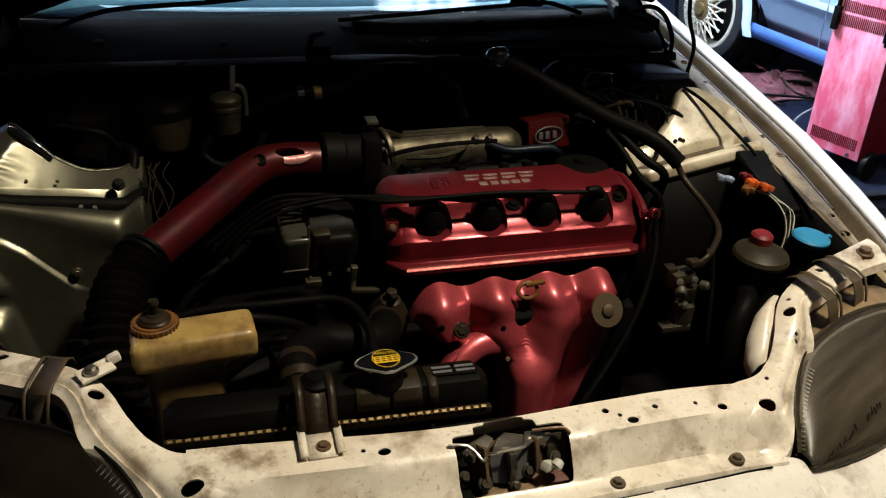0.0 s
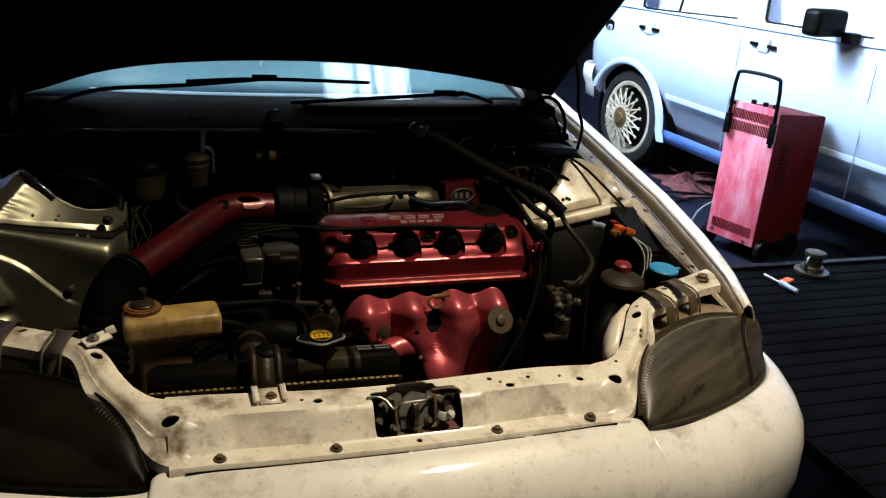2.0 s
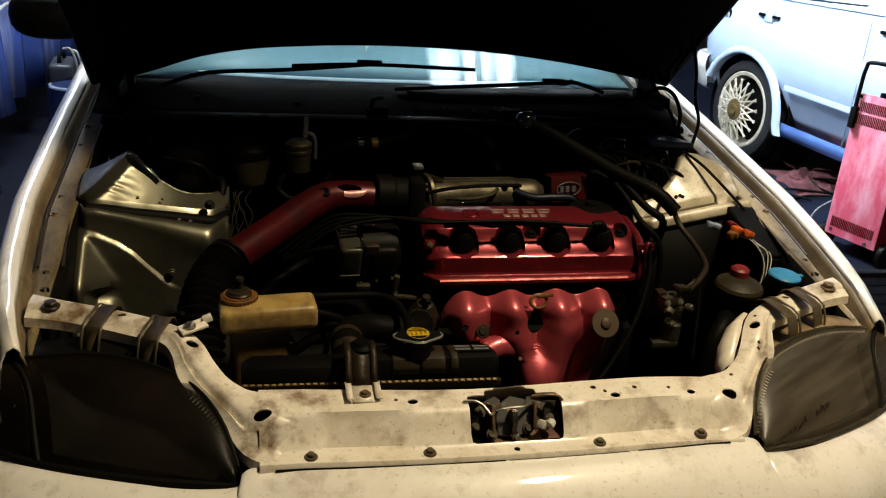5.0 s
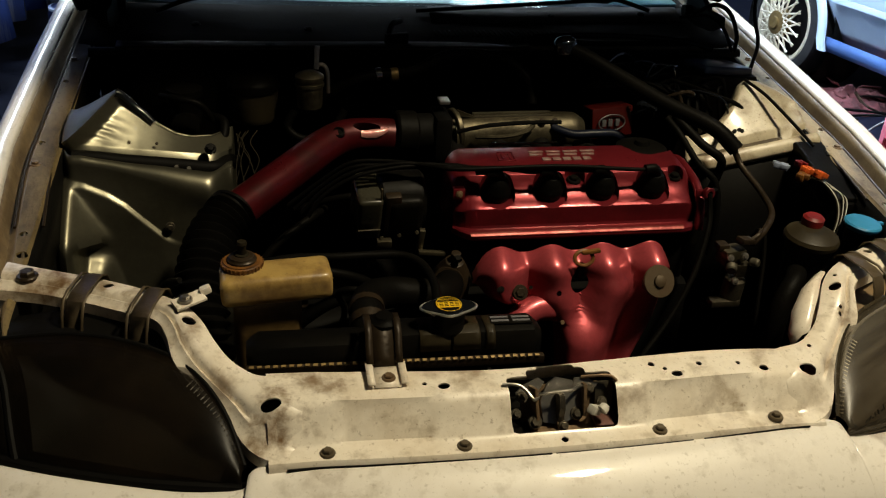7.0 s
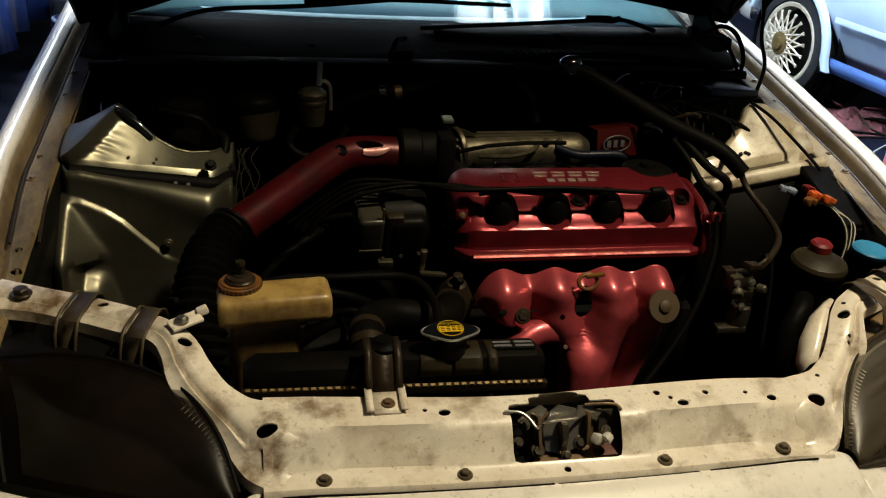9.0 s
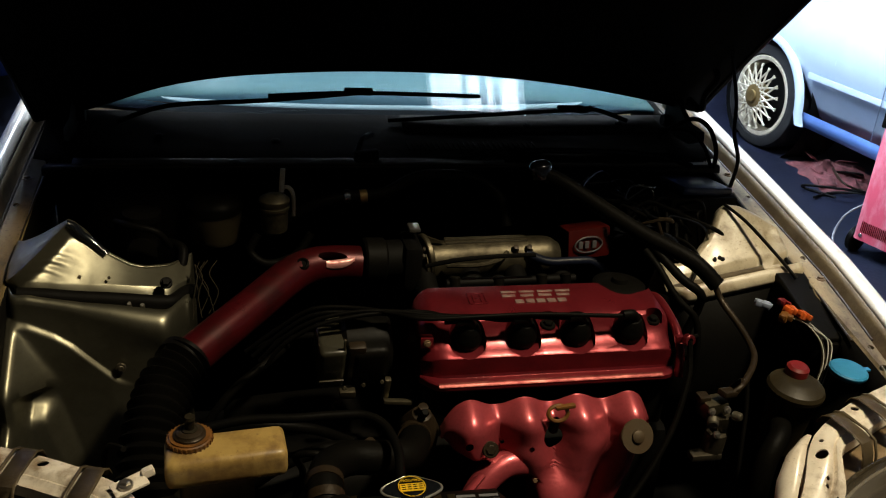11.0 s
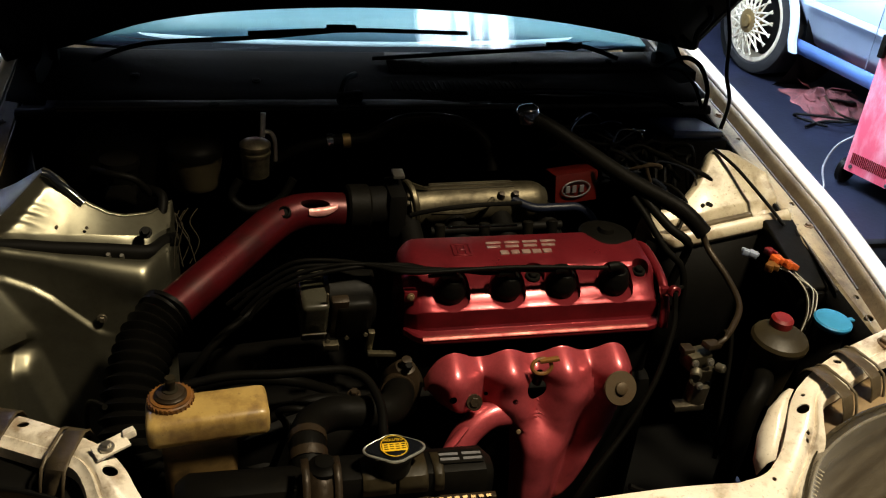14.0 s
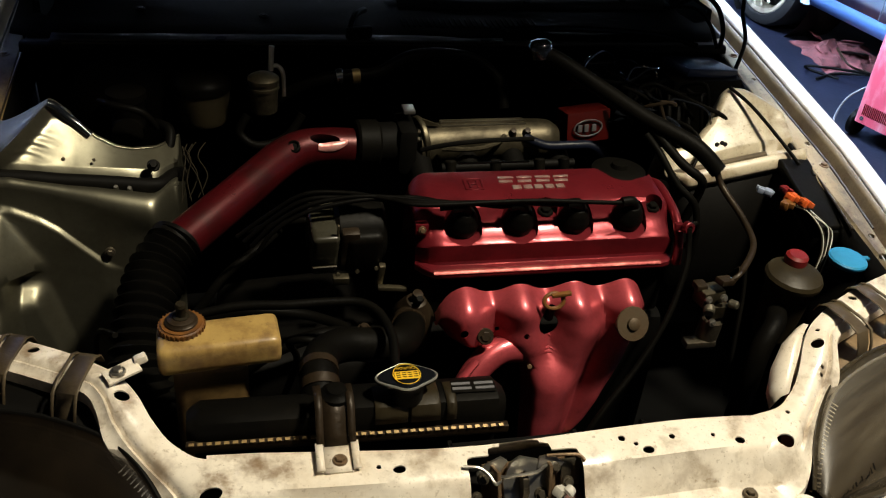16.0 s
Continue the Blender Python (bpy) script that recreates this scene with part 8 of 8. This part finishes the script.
def blue_sheet():
    """Blue tarpaulin hung in folds along the far side of the bay, from a steel rail."""
    t = thing("tarpaulin", "glossy deep blue tarpaulin hanging in folds from a rail", "tarpaulin", (-1.45, 3.2, 0))
    rows = []
    for i in range(181):
        y = 1.25 + 4.2 * i / 180
        fold = 0.055 * math.sin(y * 19 + 1.6 * math.sin(y * 5)) + 0.014 * math.sin(y * 47 + 2.0) + 0.07 * math.sin(y * 3.1)
        rows.append([(-1.46 + fold * (0.45 + 0.55 * k / 8) + 0.05 * noise.noise((y * 2.2, k * 0.35, 4.0)), y, 2.55 - (2.44 - 0.14 * ease(2.9, 3.6, y)) * k / 8) for k in range(9)])
    bm = bm_new()
    sheet(bm, rows)
    part("cloth", bm, DEEP_BLUE, t, "deep blue plastic sheeting with pale sheen streaks painted in", 70, 0.002)
    bm = bm_new()
    cyl(bm, (-1.46, 1.1, 2.57), (-1.46, 5.6, 2.57), 0.016, seg=14)
    part("rail", bm, STEEL, t)
    for y in (1.4, 3.3, 5.2):
        bm = bm_new()
        cyl(bm, (-1.46, y, 2.57), (-1.46, y, 3.34), 0.008, seg=10)
        part("hanger", bm, STEEL, t)
    bm = bm_new()
    tube(bm, [(-1.37, 4.26, 1.02), (-1.36, 4.34, 0.98), (-1.36, 4.34, 0.88), (-1.36, 4.22, 0.84), (-1.36, 4.12, 0.90)], 0.012, 8)
    part("hook", bm, PRINT, t, "pale plastic hook")
    bm = bm_new()
    tube(bm, [(-1.40, 3.05, 0.727), (-1.39, 3.22, 0.765), (-1.39, 3.50, 0.763), (-1.38, 3.75, 0.80), (-1.38, 4.1, 0.86)], 0.006, 8)
    part("cord", bm, PRINT, t, "pale cord tied across the sheeting")
    d = thing("drum", "dark blue plastic drum with a pale rim", "drum", (-1.19, 3.60, 0))
    bm = bm_new()
    lathe(bm, (-1.19, 3.60, 0.0), (0, 0, 1), [(0, 0.11), (0.02, 0.125), (0.15, 0.13), (0.16, 0.136), (0.18, 0.136), (0.19, 0.13), (0.32, 0.128), (0.345, 0.118), (0.35, 0.10), (0.35, 0.0)], 36)
    part("body", bm, surface("navy_drum_plastic", (0.012, 0.022, 0.075), 0.30, 0, None, 0.4, 6, 120, 0.1), d)
    bm = bm_new()
    lathe(bm, (-1.19, 3.60, 0.335), (0, 0, 1), [(0, 0.118), (0.006, 0.124), (0.014, 0.121), (0.018, 0.110)], 36, False)
    part("rim", bm, PALE_BLUE, d, "pale clamped rim")
    h = thing("white_hose", "short white hose bent over on top of the drum", "hose", (-1.19, 3.60, 0.35))
    for q in (0.0, 0.022):
        bm = bm_new()
        tube(bm, [(-1.235 + q, 3.62, 0.515 - q * 0.4), (-1.205 + q, 3.61, 0.520 - q * 0.4), (-1.185 + q, 3.60, 0.49), (-1.172 + q, 3.595, 0.43), (-1.168 + q, 3.59, 0.352)], 0.0065, 10)
        part("strand", bm, PRINT, h)
    c = thing("canister", "dark grey jerry can standing behind the drum", "jerry can", (-1.32, 4.0, 0))
    bm = bm_new()
    box(bm, (-1.32, 4.02, 0.19), (0.115, 0.26, 0.38), 0.025, (0, 0, 4), 3)
    part("body", bm, surface("grey_can_plastic", (0.045, 0.05, 0.06), 0.4, 0, None, 0.4, 6, 120, 0.1), c)
    bm = bm_new()
    tube(bm, [(-1.32, 3.94, 0.375), (-1.32, 3.96, 0.41), (-1.32, 4.06, 0.415), (-1.32, 4.09, 0.375)], 0.010, 10)
    part("handle", bm, RUBBER, c)


blue_sheet()


def charger():
    c = thing("battery_charger", "tall red wheeled battery charger with a black tube handle", "battery charger", (2.2, 2.15, 0))
    L, R_ = Vector((2.145, 2.270, 0)), Vector((2.225, 2.030, 0))
    w = (R_ - L).normalized()
    back = Vector((-w.y, w.x, 0))
    width, depth, z0, z1 = (R_ - L).length, 0.37, 0.075, 0.705
    ang = math.degrees(math.atan2(w.y, w.x))

    def Q(u, v, z):
        return L + w * u + back * v + Vector((0, 0, z))

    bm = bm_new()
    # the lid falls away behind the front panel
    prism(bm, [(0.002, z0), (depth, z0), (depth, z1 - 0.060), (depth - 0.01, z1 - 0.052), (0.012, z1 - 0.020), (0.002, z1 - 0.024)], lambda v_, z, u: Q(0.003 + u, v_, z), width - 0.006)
    part("case", bm, CHARGER_SHADED, c, "red enamelled steel case, shade painted into its colour")
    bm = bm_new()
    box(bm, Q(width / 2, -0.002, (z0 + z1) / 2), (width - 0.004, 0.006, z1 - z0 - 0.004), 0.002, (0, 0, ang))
    front = part("front_panel", bm, CHARGER_RED, c, "pale pink-red front panel with louvres")
    for zlo, zhi, n in ((0.575, 0.620, 26), (0.630, 0.672, 26), (0.115, 0.160, 26)):
        for k in range(n):
            bm = bm_new()
            box(bm, Q(0.025 + (width - 0.05) * k / (n - 1), -0.006, (zlo + zhi) / 2), (0.0026, 0.004, zhi - zlo), 0, (0, 0, ang))
            part("louvre", bm, CHARGER_SHADED, front)
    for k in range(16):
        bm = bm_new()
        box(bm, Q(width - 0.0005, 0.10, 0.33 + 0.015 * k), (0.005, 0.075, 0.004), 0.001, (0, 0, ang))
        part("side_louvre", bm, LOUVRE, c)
    for u, z in ((0.03, 0.10), (width - 0.05, 0.09), (0.02, 0.69), (width - 0.02, 0.68)):
        bolt(front, Q(u, -0.006, z), -back, 0.006, 0.004, 0.009, CHROME)
    bm = bm_new()
    pts = [Q(0.012, -0.016, 0.56), Q(0.012, -0.018, 0.70), Q(0.018, -0.020, 0.805), Q(0.045, -0.020, 0.835), Q(width - 0.045, -0.020, 0.835), Q(width - 0.018, -0.020, 0.805), Q(width - 0.012, -0.018, 0.70), Q(width - 0.012, -0.016, 0.54)]
    tube(bm, pts, 0.0085, 12, 6)
    h = part("handle", bm, BLACK, c, "black tube handle")
    for u in (0.012, width - 0.012):
        bm = bm_new()
        box(bm, Q(u, -0.018, 0.60), (0.024, 0.024, 0.09), 0.004, (0, 0, ang))
        part("handle_bracket", bm, BLACK, h)
    for u in (0.10, 0.16, 0.21):
        bm = bm_new()
        lathe(bm, Q(u, 0.018, z1 - 0.03), (0, 0, 1), [(0, 0.012), (0.042, 0.012), (0.044, 0.009)], 16)
        part("knob", bm, BLACK, c)
    for v_ in (0.05, 0.26):
        for u in (-0.02, width + 0.02):
            bm = bm_new()
            lathe(bm, Q(u - 0.015, v_, 0.056), w, [(0, 0.02), (0, 0.050), (0.005, 0.056), (0.025, 0.056), (0.03, 0.050), (0.03, 0.02)], 28)
            part("wheel", bm, BLACK, c, "black rubber wheel")
    bm = bm_new()
    tube(bm, [Q(-0.01, 0.04, 0.22), Q(-0.05, -0.02, 0.16), Q(-0.04, -0.08, 0.08), Q(0.03, -0.14, 0.02), Q(0.05, -0.26, 0.012), Q(0.0, -0.36, 0.012)], 0.0045, 8)
    part("mains_lead", bm, LEAD_GREY, c, "grey mains lead")


charger()


def platform():
    p = thing("platform", "low platform of dark ribbed steel plate beside the car", "platform", (2.0, 0.4, 0))
    bm = bm_new()
    box(bm, (1.825, 0.05, 0.31), (1.55, 2.42, 0.04), 0.004)
    part("deck", bm, PLATE, p)
    bm = bm_new()
    box(bm, (1.825, 1.262, 0.315), (1.55, 0.03, 0.055), 0.004)
    part("edge_rail", bm, BLACK, p, "grey edge angle")
    for x in (1.15, 2.5):
        for y in (-1.0, 1.1):
            bm = bm_new()
            box(bm, (x, y, 0.145), (0.08, 0.08, 0.29), 0.006)
            part("leg", bm, NEAR_BLACK, p)
    y = -1.10
    while y < 1.22:
        bm = bm_new()
        box(bm, (1.825, y, 0.330), (1.53, 0.034, 0.005), 0.002)
        part("rib", bm, PLATE, p)
        y += 0.062
    t = thing("screwdriver", "small screwdriver with an orange and white handle", "screwdriver", (1.57, 1.14, 0.34))
    bm = bm_new()
    cyl(bm, (1.594, 1.100, 0.345), (1.583, 1.175, 0.345), 0.003, 0.0045, 12, 0.001)
    part("blade", bm, PRINT, t)
    bm = bm_new()
    cyl(bm, (1.594, 1.105, 0.345), (1.603, 1.030, 0.345), 0.010, 0.008, 14, 0.003)
    part("handle", bm, PALE_BLUE, t, "pale handle")
    o = thing("orange_offcut", "orange plastic scrap lying on the platform", "scrap", (1.64, 1.17, 0.34))
    bm = bm_new()
    box(bm, (1.632, 1.122, 0.341), (0.06, 0.028, 0.010), 0.004, (0, 0, 25))
    part("body", bm, ORANGE, o)
    k = thing("small_motor", "small bare metal motor part lying on the platform", "machine part", (1.82, 1.22, 0.34))
    bm = bm_new()
    lathe(bm, (1.785, 1.185, 0.336), (0, 0, 1), [(0, 0.058), (0.010, 0.058), (0.012, 0.040), (0.026, 0.036), (0.028, 0.028), (0.062, 0.028), (0.064, 0.034), (0.076, 0.034), (0.078, 0.026)], 28)
    part("body", bm, CAST, k)
    bm = bm_new()
    tube(bm, [(1.745, 1.165, 0.345), (1.728, 1.155, 0.38), (1.745, 1.165, 0.405)], 0.006, 8)
    part("clip", bm, CHROME, k)
    # rag heap and cables on the floor behind
    r = thing("rag_heap", "crumpled faded red rags and cables on the floor", "rags", (2.62, 3.2, 0))
    random.seed(9)
    rows = []
    for i in range(25):
        row = []
        for j in range(19):
            u, w = i / 24, j / 18
            h = 0.06 * math.sin(math.pi * u) ** 0.6 * math.sin(math.pi * w) ** 0.6 * (0.55 + 0.9 * noise.noise((u * 4, w * 4, 3.0)) + 0.5 * noise.noise((u * 11, w * 11, 7.0)))
            row.append((2.46 + 0.40 * u + 0.06 * w + 0.03 * noise.noise((w * 6, 1.0, 2.0)), 2.93 + 0.46 * w + 0.05 * noise.noise((u * 6, 3.0, 2.0)), max(0.004, h)))
        rows.append(row)
    bm = bm_new()
    sheet(bm, rows)
    part("cloth", bm, RAG, r, "", 60)
    for k in range(3):
        bm = bm_new()
        x, y = 2.46 + 0.13 * k, 2.86 + 0.12 * k
        pts = [(x + random.uniform(-0.12, 0.16), y + random.uniform(-0.10, 0.16), 0.012 + 0.05 * (q in (2, 3))) for q in range(6)]
        tube(bm, pts, 0.006, 8)
        part("cable", bm, (NEAR_BLACK, BRACKET)[k % 2], r)
    for k in range(5):
        # stiff torn flaps of the same red sheet
        bm = bm_new()
        x, y, a = 2.50 + 0.075 * k, 3.00 + 0.09 * ((k * 2) % 5), 40 * k
        rows = [[(x + 0.05 * u * math.cos(radians(a)) - 0.03 * w * math.sin(radians(a)), y + 0.05 * u * math.sin(radians(a)) + 0.03 * w * math.cos(radians(a)), 0.040 + 0.014 * w + 0.020 * noise.noise((u * 2.0, w * 2.0, k * 3.0))) for w in (-1, -0.4, 0.2, 1)] for u in (-1, -0.5, 0, 0.5, 1)]
        sheet(bm, rows)
        part("torn_flap", bm, RAG, r, "", 60, 0.004)


platform()
